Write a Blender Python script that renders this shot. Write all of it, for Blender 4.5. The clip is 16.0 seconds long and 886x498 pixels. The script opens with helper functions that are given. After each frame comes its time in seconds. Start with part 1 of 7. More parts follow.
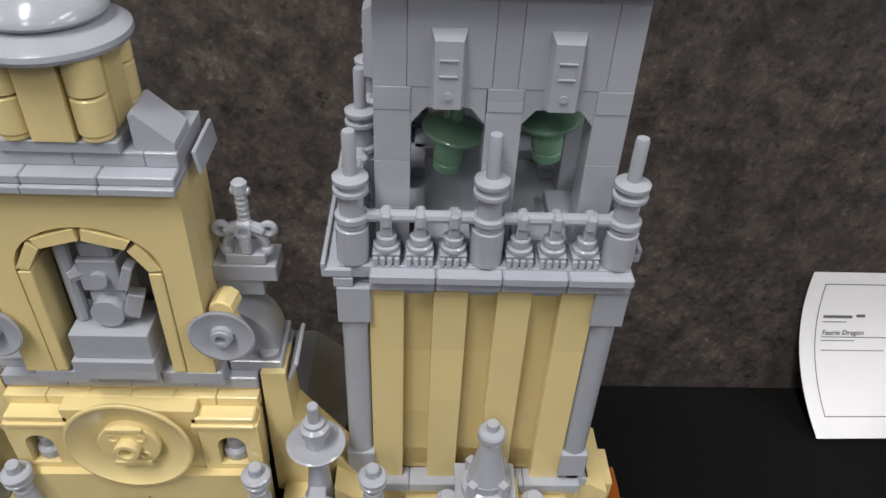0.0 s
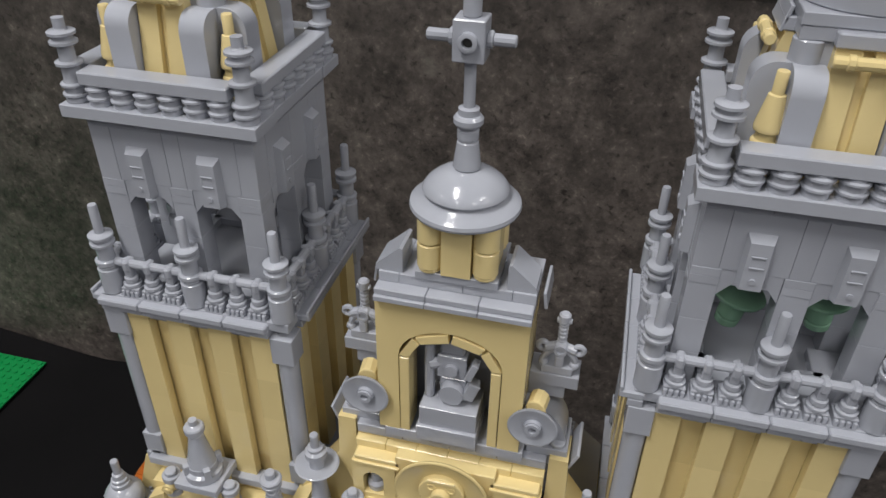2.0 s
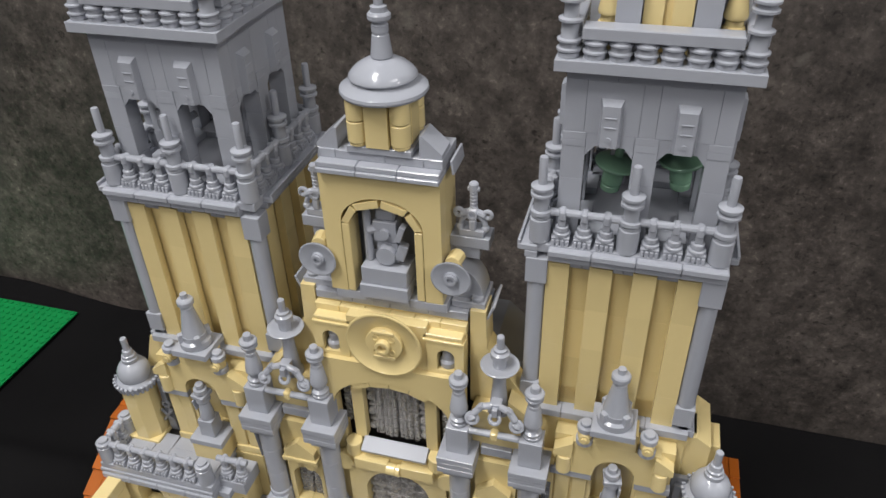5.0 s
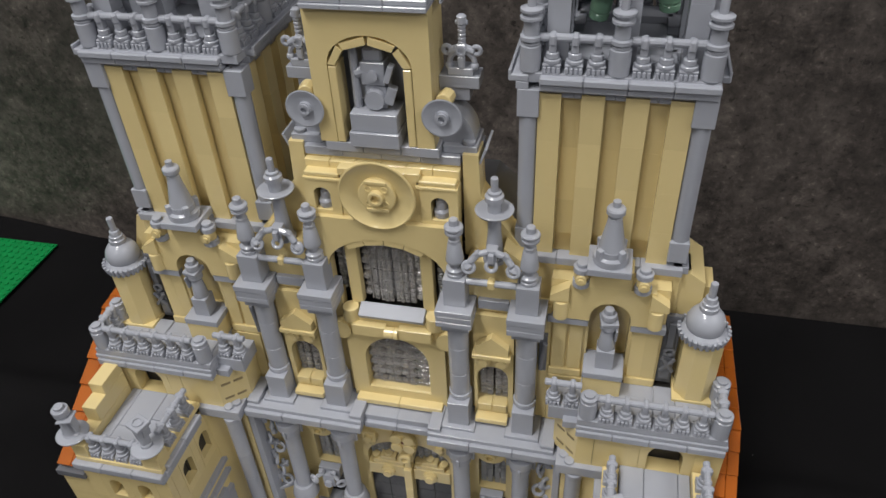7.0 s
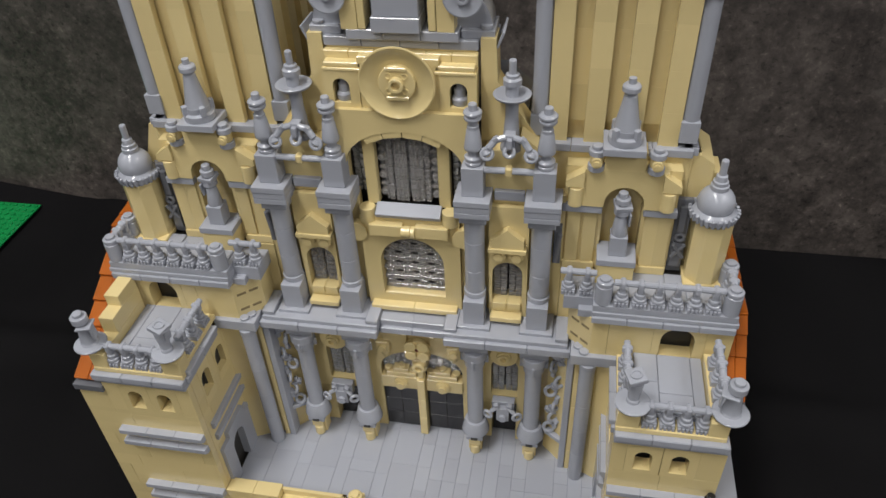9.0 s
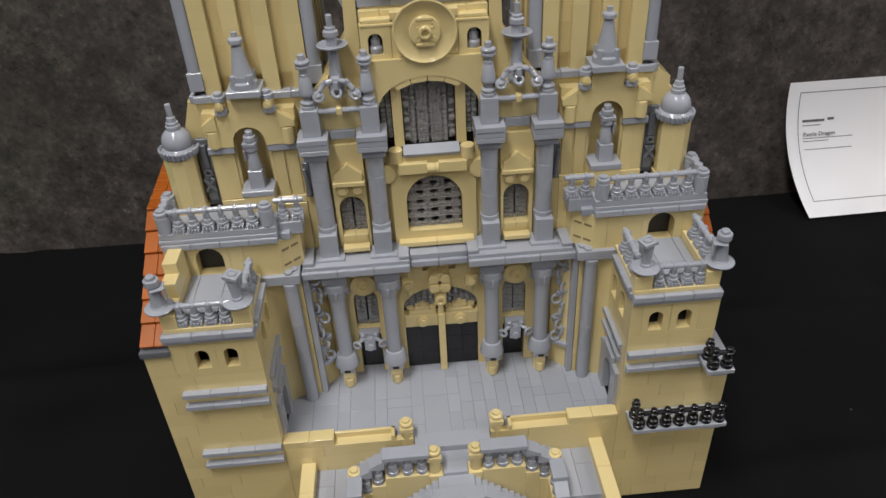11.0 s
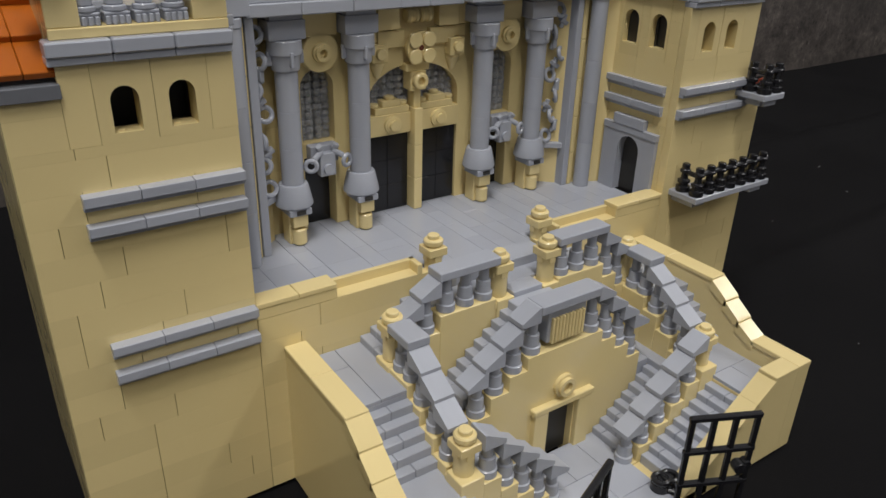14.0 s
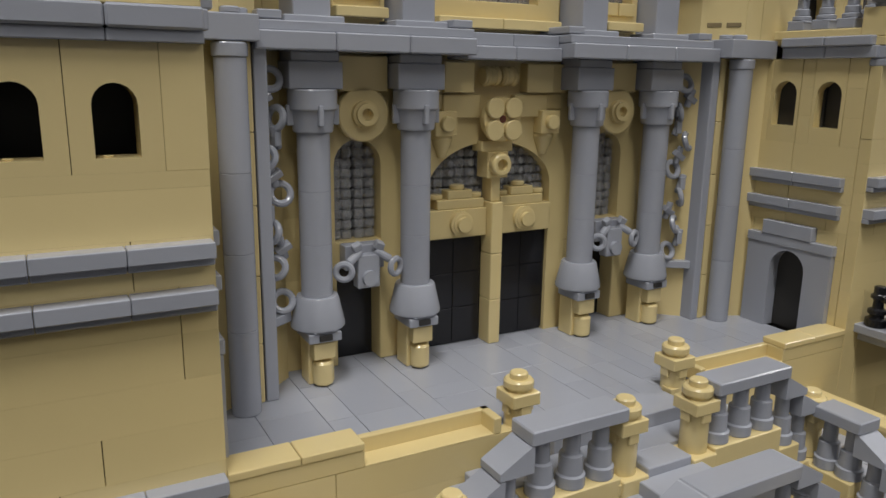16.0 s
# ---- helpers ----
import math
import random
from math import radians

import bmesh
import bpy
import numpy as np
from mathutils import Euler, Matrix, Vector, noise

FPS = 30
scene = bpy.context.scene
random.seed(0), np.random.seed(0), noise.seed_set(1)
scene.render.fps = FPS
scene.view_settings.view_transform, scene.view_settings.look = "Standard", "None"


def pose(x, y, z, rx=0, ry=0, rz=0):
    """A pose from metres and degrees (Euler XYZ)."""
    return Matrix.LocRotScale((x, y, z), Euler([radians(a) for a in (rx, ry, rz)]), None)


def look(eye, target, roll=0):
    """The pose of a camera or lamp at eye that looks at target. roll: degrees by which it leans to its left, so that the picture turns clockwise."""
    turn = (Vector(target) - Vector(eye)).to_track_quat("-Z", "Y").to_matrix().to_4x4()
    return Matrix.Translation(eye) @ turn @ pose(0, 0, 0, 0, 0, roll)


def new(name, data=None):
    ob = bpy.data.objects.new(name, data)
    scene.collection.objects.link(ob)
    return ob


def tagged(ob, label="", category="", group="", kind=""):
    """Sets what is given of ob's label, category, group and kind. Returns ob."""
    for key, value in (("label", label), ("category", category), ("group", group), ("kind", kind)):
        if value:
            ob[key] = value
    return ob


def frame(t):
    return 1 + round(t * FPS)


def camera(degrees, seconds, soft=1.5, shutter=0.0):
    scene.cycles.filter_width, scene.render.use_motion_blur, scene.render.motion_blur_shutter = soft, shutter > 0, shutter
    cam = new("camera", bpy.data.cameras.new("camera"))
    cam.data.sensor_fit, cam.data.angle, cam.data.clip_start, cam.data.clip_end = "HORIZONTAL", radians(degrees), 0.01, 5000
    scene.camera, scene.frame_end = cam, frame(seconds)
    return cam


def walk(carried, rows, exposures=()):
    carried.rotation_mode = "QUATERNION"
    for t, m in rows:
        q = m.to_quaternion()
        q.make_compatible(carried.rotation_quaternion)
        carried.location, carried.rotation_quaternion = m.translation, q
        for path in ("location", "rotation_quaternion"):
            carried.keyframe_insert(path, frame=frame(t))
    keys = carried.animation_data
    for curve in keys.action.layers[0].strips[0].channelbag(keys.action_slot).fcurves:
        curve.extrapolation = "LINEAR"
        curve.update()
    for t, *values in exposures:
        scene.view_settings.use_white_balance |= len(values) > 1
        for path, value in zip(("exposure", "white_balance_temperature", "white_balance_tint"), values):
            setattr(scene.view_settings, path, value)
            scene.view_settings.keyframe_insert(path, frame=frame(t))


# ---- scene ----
cam = camera(61.51, 16.0)
# the camera's way: seconds, eye, target (both in decimetres), roll
PATH = [
    (0, (0.7518, -1.2188, 4.7556), (0.8232, 0.3625, 3.5333), 2.77),
    (0.5, (0.5598, -1.3369, 4.8606), (0.5060, 0.2941, 3.7044), 2.13),
    (1, (0.4491, -1.4278, 4.9857), (0.2825, 0.2141, 3.8559), 2.13),
    (1.5, (0.3616, -1.5155, 5.1089), (0.0864, 0.1111, 3.9781), 1.99),
    (2, (0.3817, -1.5620, 5.2473), (-0.0095, 0.0447, 4.1224), 1.02),
    (2.5, (0.4378, -1.6525, 5.3193), (-0.0285, -0.0574, 4.2065), 0.14),
    (3, (0.4873, -1.7260, 5.3627), (-0.0171, -0.1315, 4.2658), 0.12),
    (3.5, (0.5526, -1.8115, 5.3861), (0.0346, -0.2128, 4.3018), -0.05),
    (4, (0.6749, -1.9343, 5.3877), (0.1679, -0.3293, 4.3074), -0.29),
    (4.5, (0.8118, -2.0527, 5.3038), (0.3171, -0.4587, 4.2017), -0.91),
    (5, (0.9098, -2.1126, 5.2041), (0.4426, -0.5414, 4.0582), -1.61),
    (5.2, (0.9174, -2.1635, 5.1684), (0.4623, -0.5944, 4.0148), -1.68),
    (7.3, (0.8924, -2.3876, 4.7896), (0.5070, -0.8871, 3.5248), -3.22),
    (7.5, (0.8839, -2.4092, 4.7584), (0.5122, -0.9133, 3.4840), -2.95),
    (8, (0.8563, -2.5080, 4.6764), (0.5051, -1.0091, 3.3997), -2.58),
    (8.5, (0.8094, -2.6100, 4.6254), (0.4687, -1.1033, 3.3550), -2.41),
    (9, (0.7421, -2.7430, 4.5414), (0.4274, -1.2272, 3.2751), -2.87),
    (9.2, (0.6915, -2.7894, 4.5145), (0.3983, -1.2657, 3.2526), -2.72),
    (11.3, (-0.5069, -3.7886, 4.3697), (-0.2868, -2.1599, 3.2301), -2.42),
    (11.5, (-0.7750, -3.8018, 4.3560), (-0.4476, -2.1895, 3.2188), -1.77),
    (12, (-1.0789, -3.8442, 4.0832), (-0.5624, -2.2692, 2.9640), -1.40),
    (12.5, (-1.4734, -3.9273, 3.7302), (-0.8327, -2.3937, 2.6179), -2.96),
    (13, (-1.7627, -3.7217, 3.2133), (-1.0113, -2.2219, 2.1244), 0.09),
    (13.5, (-1.8870, -3.1617, 2.5854), (-0.9757, -1.6721, 1.6103), 2.08),
    (14, (-1.7837, -2.7915, 2.1548), (-0.7585, -1.3145, 1.2788), 1.68),
    (14.5, (-1.8120, -2.7786, 1.9781), (-0.7155, -1.3391, 1.1263), 0.56),
    (15, (-1.8810, -2.8053, 1.9673), (-0.7832, -1.3696, 1.1108), 0.06),
    (15.5, (-1.6792, -2.5030, 1.8979), (-0.6328, -0.9859, 1.1209), 0.54),
    (16, (-1.3311, -2.0494, 1.6499), (-0.3931, -0.3415, 1.1994), 0.82),
]
EXPOSURES = ((0.0, -0.0), (0.5, -0.17), (1.5, -0.17), (3.5, -0.12), (5.0, 0.0), (7.5, -0.27), (9.0, -0.22), (11.5, -0.3), (12.0, -0.23), (13.0, 0.02), (14.0, -0.28), (14.5, -0.36), (16.0, -0.4))
walk(cam, [(t, look(Vector(eye) * 0.1, Vector(target) * 0.1, roll)) for t, eye, target, roll in PATH], EXPOSURES)

ST = 0.008  # one stud of the toy bricks in metres; heights below are in plates of 0.4 stud
PL = 0.4
scene.view_settings.exposure = 0.0

# ---------------------------------------------------------------- light
world = bpy.data.worlds.new("hall_air")
scene.world = world
world.use_nodes = True
world.node_tree.nodes["Background"].inputs[0].default_value = (0.80, 0.84, 0.90, 1)
world.node_tree.nodes["Background"].inputs[1].default_value = 0.035


# ---------------------------------------------------------------- materials
def nodes_of(name):
    m = bpy.data.materials.new(name)
    m.use_nodes = True
    nt = m.node_tree
    return m, nt, nt.nodes["Principled BSDF"]


def plastic(name, rgb, rough=0.15, vary=0.05, mottling=0.03):
    """Moulded ABS: even colour, a small change from piece to piece, faint handling marks in the gloss."""
    m, nt, b = nodes_of(name)
    info = nt.nodes.new("ShaderNodeObjectInfo")
    geo = nt.nodes.new("ShaderNodeTexCoord")
    big = nt.nodes.new("ShaderNodeTexNoise")
    big.inputs["Scale"].default_value = 45
    big.inputs["Detail"].default_value = 4
    fine = nt.nodes.new("ShaderNodeTexNoise")
    fine.inputs["Scale"].default_value = 900
    fine.inputs["Detail"].default_value = 3
    nt.links.new(geo.outputs["Object"], big.inputs["Vector"])
    nt.links.new(geo.outputs["Object"], fine.inputs["Vector"])
    a = nt.nodes.new("ShaderNodeMath"); a.operation = "MULTIPLY_ADD"
    a.inputs[1].default_value = vary * 2
    a.inputs[2].default_value = 1 - vary
    nt.links.new(info.outputs["Random"], a.inputs[0])
    c = nt.nodes.new("ShaderNodeMath"); c.operation = "MULTIPLY_ADD"
    c.inputs[1].default_value = mottling * 2
    nt.links.new(big.outputs["Fac"], c.inputs[0])
    nt.links.new(a.outputs[0], c.inputs[2])
    hsv = nt.nodes.new("ShaderNodeHueSaturation")
    hsv.inputs["Color"].default_value = (*rgb, 1)
    nt.links.new(c.outputs[0], hsv.inputs["Value"])
    nt.links.new(hsv.outputs[0], b.inputs["Base Color"])
    r = nt.nodes.new("ShaderNodeMapRange")
    r.inputs["To Min"].default_value = rough * 0.75
    r.inputs["To Max"].default_value = rough * 1.35
    nt.links.new(big.outputs["Fac"], r.inputs["Value"])
    nt.links.new(r.outputs[0], b.inputs["Roughness"])
    bump = nt.nodes.new("ShaderNodeBump")
    bump.inputs["Strength"].default_value = 0.04
    bump.inputs["Distance"].default_value = 0.0003
    nt.links.new(fine.outputs["Fac"], bump.inputs["Height"])
    nt.links.new(bump.outputs[0], b.inputs["Normal"])
    b.inputs["IOR"].default_value = 1.5
    b.inputs["Specular IOR Level"].default_value = 0.5
    return m


TAN = plastic("tan_plastic", (0.69, 0.56, 0.275), 0.15)
GREY = plastic("light_grey_plastic", (0.35, 0.366, 0.41))
DARK = plastic("dark_grey_plastic", (0.14, 0.145, 0.16))
BLACK = plastic("black_plastic", (0.012, 0.012, 0.014), 0.22)
ORANGE = plastic("dark_orange_plastic", (0.38, 0.098, 0.010), 0.28, 0.1)
ORANGE.node_tree.nodes["Principled BSDF"].inputs["Specular IOR Level"].default_value = 0.28
SAND_GREEN = plastic("sand_green_plastic", (0.21, 0.38, 0.26))
GREEN = plastic("green_plastic", (0.006, 0.24, 0.06))
GREY_SLOPE = plastic("grained_grey_slope_plastic", (0.35, 0.366, 0.41), 0.42)
BROWN = plastic("reddish_brown_plastic", (0.16, 0.052, 0.030), 0.15)
GOLD = plastic("gold_plastic", (0.45, 0.30, 0.07), 0.25)
GOLD.node_tree.nodes["Principled BSDF"].inputs["Metallic"].default_value = 0.8
# near-black colour that stands in for the shade of unlit hollows
INSIDE_SHADE = plastic("unlit_inside", (0.03, 0.028, 0.025), 0.5)


def clear_plastic(name, rgb, rough=0.06, tint=1.0):
    m, nt, b = nodes_of(name)
    b.inputs["Base Color"].default_value = (*rgb, 1)
    b.inputs["Transmission Weight"].default_value = tint
    b.inputs["Roughness"].default_value = rough
    b.inputs["IOR"].default_value = 1.45
    return m


CLEAR = clear_plastic("clear_plastic", (0.94, 0.95, 0.97), 0.08, 0.74)
CLOUDY = clear_plastic("cloudy_clear_plastic", (0.93, 0.91, 0.89), 0.05, 0.78)
FROST = clear_plastic("frosted_clear_plastic", (0.9, 0.92, 0.93), 0.25, 0.6)


def stone_wall():
    m, nt, b = nodes_of("mottled_brown_stone")
    co = nt.nodes.new("ShaderNodeTexCoord")
    n1 = nt.nodes.new("ShaderNodeTexNoise")
    n1.inputs["Scale"].default_value = 46; n1.inputs["Detail"].default_value = 12
    n1.inputs["Roughness"].default_value = 0.75; n1.inputs["Distortion"].default_value = 0.08
    n2 = nt.nodes.new("ShaderNodeTexNoise")
    n2.inputs["Scale"].default_value = 5; n2.inputs["Detail"].default_value = 4
    n3 = nt.nodes.new("ShaderNodeTexNoise")
    n3.inputs["Scale"].default_value = 30; n3.inputs["Detail"].default_value = 8
    n3.inputs["Distortion"].default_value = 0.2
    for n in (n1, n2, n3):
        nt.links.new(co.outputs["Object"], n.inputs["Vector"])
    ramp = nt.nodes.new("ShaderNodeValToRGB")
    e = ramp.color_ramp.elements
    e[0].position, e[0].color = 0.33, (0.030, 0.0255, 0.0225, 1)
    e[1].position, e[1].color = 0.70, (0.142, 0.119, 0.104, 1)
    k = ramp.color_ramp.elements.new(0.50); k.color = (0.071, 0.059, 0.052, 1)
    nt.links.new(n1.outputs["Fac"], ramp.inputs[0])
    pale = nt.nodes.new("ShaderNodeValToRGB")
    pale.color_ramp.elements[0].position = 0.67
    pale.color_ramp.elements[1].position = 0.74
    nt.links.new(n3.outputs["Fac"], pale.inputs[0])
    mix = nt.nodes.new("ShaderNodeMix"); mix.data_type = "RGBA"
    mix.inputs[7].default_value = (0.16, 0.145, 0.125, 1)
    nt.links.new(ramp.outputs[0], mix.inputs[6])
    half = nt.nodes.new("ShaderNodeMath"); half.operation = "MULTIPLY"; half.inputs[1].default_value = 0.55
    nt.links.new(pale.outputs[0], half.inputs[0])
    nt.links.new(half.outputs[0], mix.inputs[0])
    hsv = nt.nodes.new("ShaderNodeHueSaturation")
    mr = nt.nodes.new("ShaderNodeMapRange")
    mr.inputs["From Min"].default_value = 0.3; mr.inputs["From Max"].default_value = 0.7
    mr.inputs["To Min"].default_value = 0.75; mr.inputs["To Max"].default_value = 1.3
    nt.links.new(n2.outputs["Fac"], mr.inputs["Value"])
    nt.links.new(mr.outputs[0], hsv.inputs["Value"])
    hsv.inputs["Saturation"].default_value = 0.85
    n4 = nt.nodes.new("ShaderNodeTexNoise")
    n4.inputs["Scale"].default_value = 190; n4.inputs["Detail"].default_value = 8
    n4.inputs["Roughness"].default_value = 0.65; n4.inputs["Distortion"].default_value = 0.4
    nt.links.new(co.outputs["Object"], n4.inputs["Vector"])
    fleck = nt.nodes.new("ShaderNodeValToRGB")
    k = fleck.color_ramp.elements
    k[0].position, k[0].color = 0.33, (0.36, 0.35, 0.34, 1)
    k[1].position, k[1].color = 0.70, (1.9, 1.9, 1.87, 1)
    q = k.new(0.43); q.color = (0.9, 0.9, 0.9, 1)
    q = k.new(0.58); q.color = (1.05, 1.04, 1.02, 1)
    nt.links.new(n4.outputs["Fac"], fleck.inputs[0])
    mul = nt.nodes.new("ShaderNodeMix"); mul.data_type = "RGBA"; mul.blend_type = "MULTIPLY"
    mul.inputs[0].default_value = 1.0
    nt.links.new(mix.outputs[2], mul.inputs[6])
    nt.links.new(fleck.outputs[0], mul.inputs[7])
    nt.links.new(mul.outputs[2], hsv.inputs["Color"])
    nt.links.new(hsv.outputs[0], b.inputs["Base Color"])
    b.inputs["Roughness"].default_value = 0.5
    bump = nt.nodes.new("ShaderNodeBump")
    bump.inputs["Strength"].default_value = 0.45; bump.inputs["Distance"].default_value = 0.001
    nt.links.new(n1.outputs["Fac"], bump.inputs["Height"])
    nt.links.new(bump.outputs[0], b.inputs["Normal"])
    return m


def cloth_black():
    m, nt, b = nodes_of("black_cloth")
    co = nt.nodes.new("ShaderNodeTexCoord")
    n = nt.nodes.new("ShaderNodeTexNoise"); n.inputs["Scale"].default_value = 9; n.inputs["Detail"].default_value = 5
    w = nt.nodes.new("ShaderNodeTexNoise"); w.inputs["Scale"].default_value = 1600
    nt.links.new(co.outputs["Object"], n.inputs["Vector"])
    nt.links.new(co.outputs["Object"], w.inputs["Vector"])
    ramp = nt.nodes.new("ShaderNodeValToRGB")
    ramp.color_ramp.elements[0].color = (0.0044, 0.0043, 0.0047, 1)
    ramp.color_ramp.elements[1].color = (0.0098, 0.0094, 0.0100, 1)
    nt.links.new(n.outputs["Fac"], ramp.inputs[0])
    nt.links.new(ramp.outputs[0], b.inputs["Base Color"])
    b.inputs["Roughness"].default_value = 0.85
    b.inputs["Specular IOR Level"].default_value = 0.05
    bump = nt.nodes.new("ShaderNodeBump"); bump.inputs["Strength"].default_value = 0.2
    bump.inputs["Distance"].default_value = 0.0005
    nt.links.new(w.outputs["Fac"], bump.inputs["Height"])
    nt.links.new(bump.outputs[0], b.inputs["Normal"])
    return m


def matte(name, rgb, rough=0.7, scale=30, amount=0.12):
    m, nt, b = nodes_of(name)
    co = nt.nodes.new("ShaderNodeTexCoord")
    n = nt.nodes.new("ShaderNodeTexNoise"); n.inputs["Scale"].default_value = scale; n.inputs["Detail"].default_value = 6
    nt.links.new(co.outputs["Object"], n.inputs["Vector"])
    hsv = nt.nodes.new("ShaderNodeHueSaturation")
    hsv.inputs["Color"].default_value = (*rgb, 1)
    mr = nt.nodes.new("ShaderNodeMapRange")
    mr.inputs["To Min"].default_value = 1 - amount; mr.inputs["To Max"].default_value = 1 + amount
    nt.links.new(n.outputs["Fac"], mr.inputs["Value"])
    nt.links.new(mr.outputs[0], hsv.inputs["Value"])
    nt.links.new(hsv.outputs[0], b.inputs["Base Color"])
    b.inputs["Roughness"].default_value = rough
    return m


def flame_plastic(root):
    """Clear plastic that runs from orange at the root to yellow-green at the tip."""
    m, nt, b = nodes_of("orange_to_yellow_clear_plastic")
    co = nt.nodes.new("ShaderNodeTexCoord")
    far = nt.nodes.new("ShaderNodeVectorMath"); far.operation = "DISTANCE"
    far.inputs[1].default_value = root
    nt.links.new(co.outputs["Object"], far.inputs[0])
    mr = nt.nodes.new("ShaderNodeMapRange")
    mr.inputs["From Min"].default_value = 0.010; mr.inputs["From Max"].default_value = 0.044
    nt.links.new(far.outputs["Value"], mr.inputs["Value"])
    ramp = nt.nodes.new("ShaderNodeValToRGB")
    e = ramp.color_ramp.elements
    e[0].position, e[0].color = 0.3, (1.0, 0.17, 0.008, 1)
    e[1].position, e[1].color = 1.0, (0.62, 0.70, 0.02, 1)
    k = e.new(0.7); k.color = (1.0, 0.50, 0.012, 1)
    nt.links.new(mr.outputs[0], ramp.inputs[0])
    nt.links.new(ramp.outputs[0], b.inputs["Base Color"])
    b.inputs["Transmission Weight"].default_value = 0.45
    b.inputs["Roughness"].default_value = 0.12
    return m


# ---------------------------------------------------------------- mesh builder
class MB:
    """Gathers faces in studs (z in studs too); flip mirrors x."""

    def __init__(self, flip=1):
        self.v, self.f, self.s, self.flip = [], [], [], flip

    def add(self, verts, faces, smooth=False):
        n = len(self.v)
        self.v += [(x * self.flip, y, z) for x, y, z in verts]
        for k, f in enumerate(faces):
            f = [n + i for i in f]
            self.f.append(f[::-1] if self.flip < 0 else f)
            self.s.append(smooth[k] if isinstance(smooth, list) else smooth)
        return self

    def box(self, x0, x1, y0, y1, z0, z1, c=0.035):
        """z in plates. Chamfered on all edges."""
        x0, x1, y0, y1 = min(x0, x1), max(x0, x1), min(y0, y1), max(y0, y1)
        return self.cbox(x0, x1, y0, y1, z0 * PL, z1 * PL, c)

    def cbox(self, x0, x1, y0, y1, z0, z1, c=0.035, m=None):
        c = min(c, (x1 - x0) * 0.3, (y1 - y0) * 0.3, (z1 - z0) * 0.3)
        xs, ys, zs = (x0, x1), (y0, y1), (z0, z1)
        v = []
        for i in (0, 1):
            for j in (0, 1):
                for k in (0, 1):
                    dx, dy, dz = (c, -c)[i], (c, -c)[j], (c, -c)[k]
                    v += [(xs[i], ys[j] + dy, zs[k] + dz), (xs[i] + dx, ys[j], zs[k] + dz), (xs[i] + dx, ys[j] + dy, zs[k])]

        def q(i, j, k, a):
            return (i * 4 + j * 2 + k) * 3 + a
        f = [[q(0, 0, 0, 0), q(0, 0, 1, 0), q(0, 1, 1, 0), q(0, 1, 0, 0)], [q(1, 0, 0, 0), q(1, 1, 0, 0), q(1, 1, 1, 0), q(1, 0, 1, 0)],
             [q(0, 0, 0, 1), q(1, 0, 0, 1), q(1, 0, 1, 1), q(0, 0, 1, 1)], [q(0, 1, 0, 1), q(0, 1, 1, 1), q(1, 1, 1, 1), q(1, 1, 0, 1)],
             [q(0, 0, 0, 2), q(0, 1, 0, 2), q(1, 1, 0, 2), q(1, 0, 0, 2)], [q(0, 0, 1, 2), q(1, 0, 1, 2), q(1, 1, 1, 2), q(0, 1, 1, 2)]]
        for i in (0, 1):
            for j in (0, 1):
                e = [q(i, j, 0, 0), q(i, j, 0, 1), q(i, j, 1, 1), q(i, j, 1, 0)]
                f.append(e if i == j else e[::-1])
                e = [q(i, 0, j, 0), q(i, 1, j, 0), q(i, 1, j, 2), q(i, 0, j, 2)]
                f.append(e if i == j else e[::-1])
                e = [q(0, i, j, 1), q(0, i, j, 2), q(1, i, j, 2), q(1, i, j, 1)]
                f.append(e if i == j else e[::-1])
                for k in (0, 1):
                    e = [q(i, j, k, 0), q(i, j, k, 2), q(i, j, k, 1)]
                    f.append(e if (i + j + k) % 2 == 0 else e[::-1])
        if m is not None:
            v = [tuple(m @ Vector(p)) for p in v]
        return self.add(v, f)

    def tilt(self, cx, cy, cz, lx, ly, lz, rx=0, ry=0, rz=0, c=0.03):
        """A chamfered box of lx, ly, lz studs about a centre (cz in plates), turned by degrees."""
        m = Matrix.Translation((cx, cy, cz * PL)) @ Euler([radians(a) for a in (rx, ry, rz)]).to_matrix().to_4x4()
        return self.cbox(-lx / 2, lx / 2, -ly / 2, ly / 2, -lz / 2, lz / 2, c, m)

    def lathe(self, x, y, z, prof, n=20, m=None, smooth=False, axis="z", cap=True):
        """prof: (radius, height) in studs from (x, y, z in plates). axis z, x, or y (towards the viewer)."""
        rot = {"z": Matrix(), "y": Matrix.Rotation(radians(90), 4, "X"), "x": Matrix.Rotation(radians(90), 4, "Y")}[axis]
        t = Matrix.Translation((x, y, z * PL)) @ (m or Matrix()) @ rot
        v, f, s = [], [], []

        def ring(r, h):
            k = len(v)
            v.extend(tuple(t @ Vector((r * math.cos(2 * math.pi * i / n), r * math.sin(2 * math.pi * i / n), h))) for i in range(n))
            return k
        last = first = None
        for (r0, h0), (r1, h1) in zip(prof, prof[1:]):
            a = ring(r0, h0) if last is None else last
            first = a if last is None else first
            b = ring(r1, h1)
            last = b
            for i in range(n):
                j = (i + 1) % n
                f.append([a + i, a + j, b + j, b + i])
                s.append(True)
        if cap:
            f.append([first + i for i in range(n)][::-1]); s.append(True)
            f.append([last + i for i in range(n)]); s.append(True)
        return self.add(v, f, s)

    def cyl(self, x, y, z0, z1, r, n=18, c=0.04):
        h = (z1 - z0) * PL
        c = min(c, h * 0.3, r * 0.3)
        return self.lathe(x, y, z0, [(r - c, 0), (r, c), (r, h - c), (r - c, h)], n)

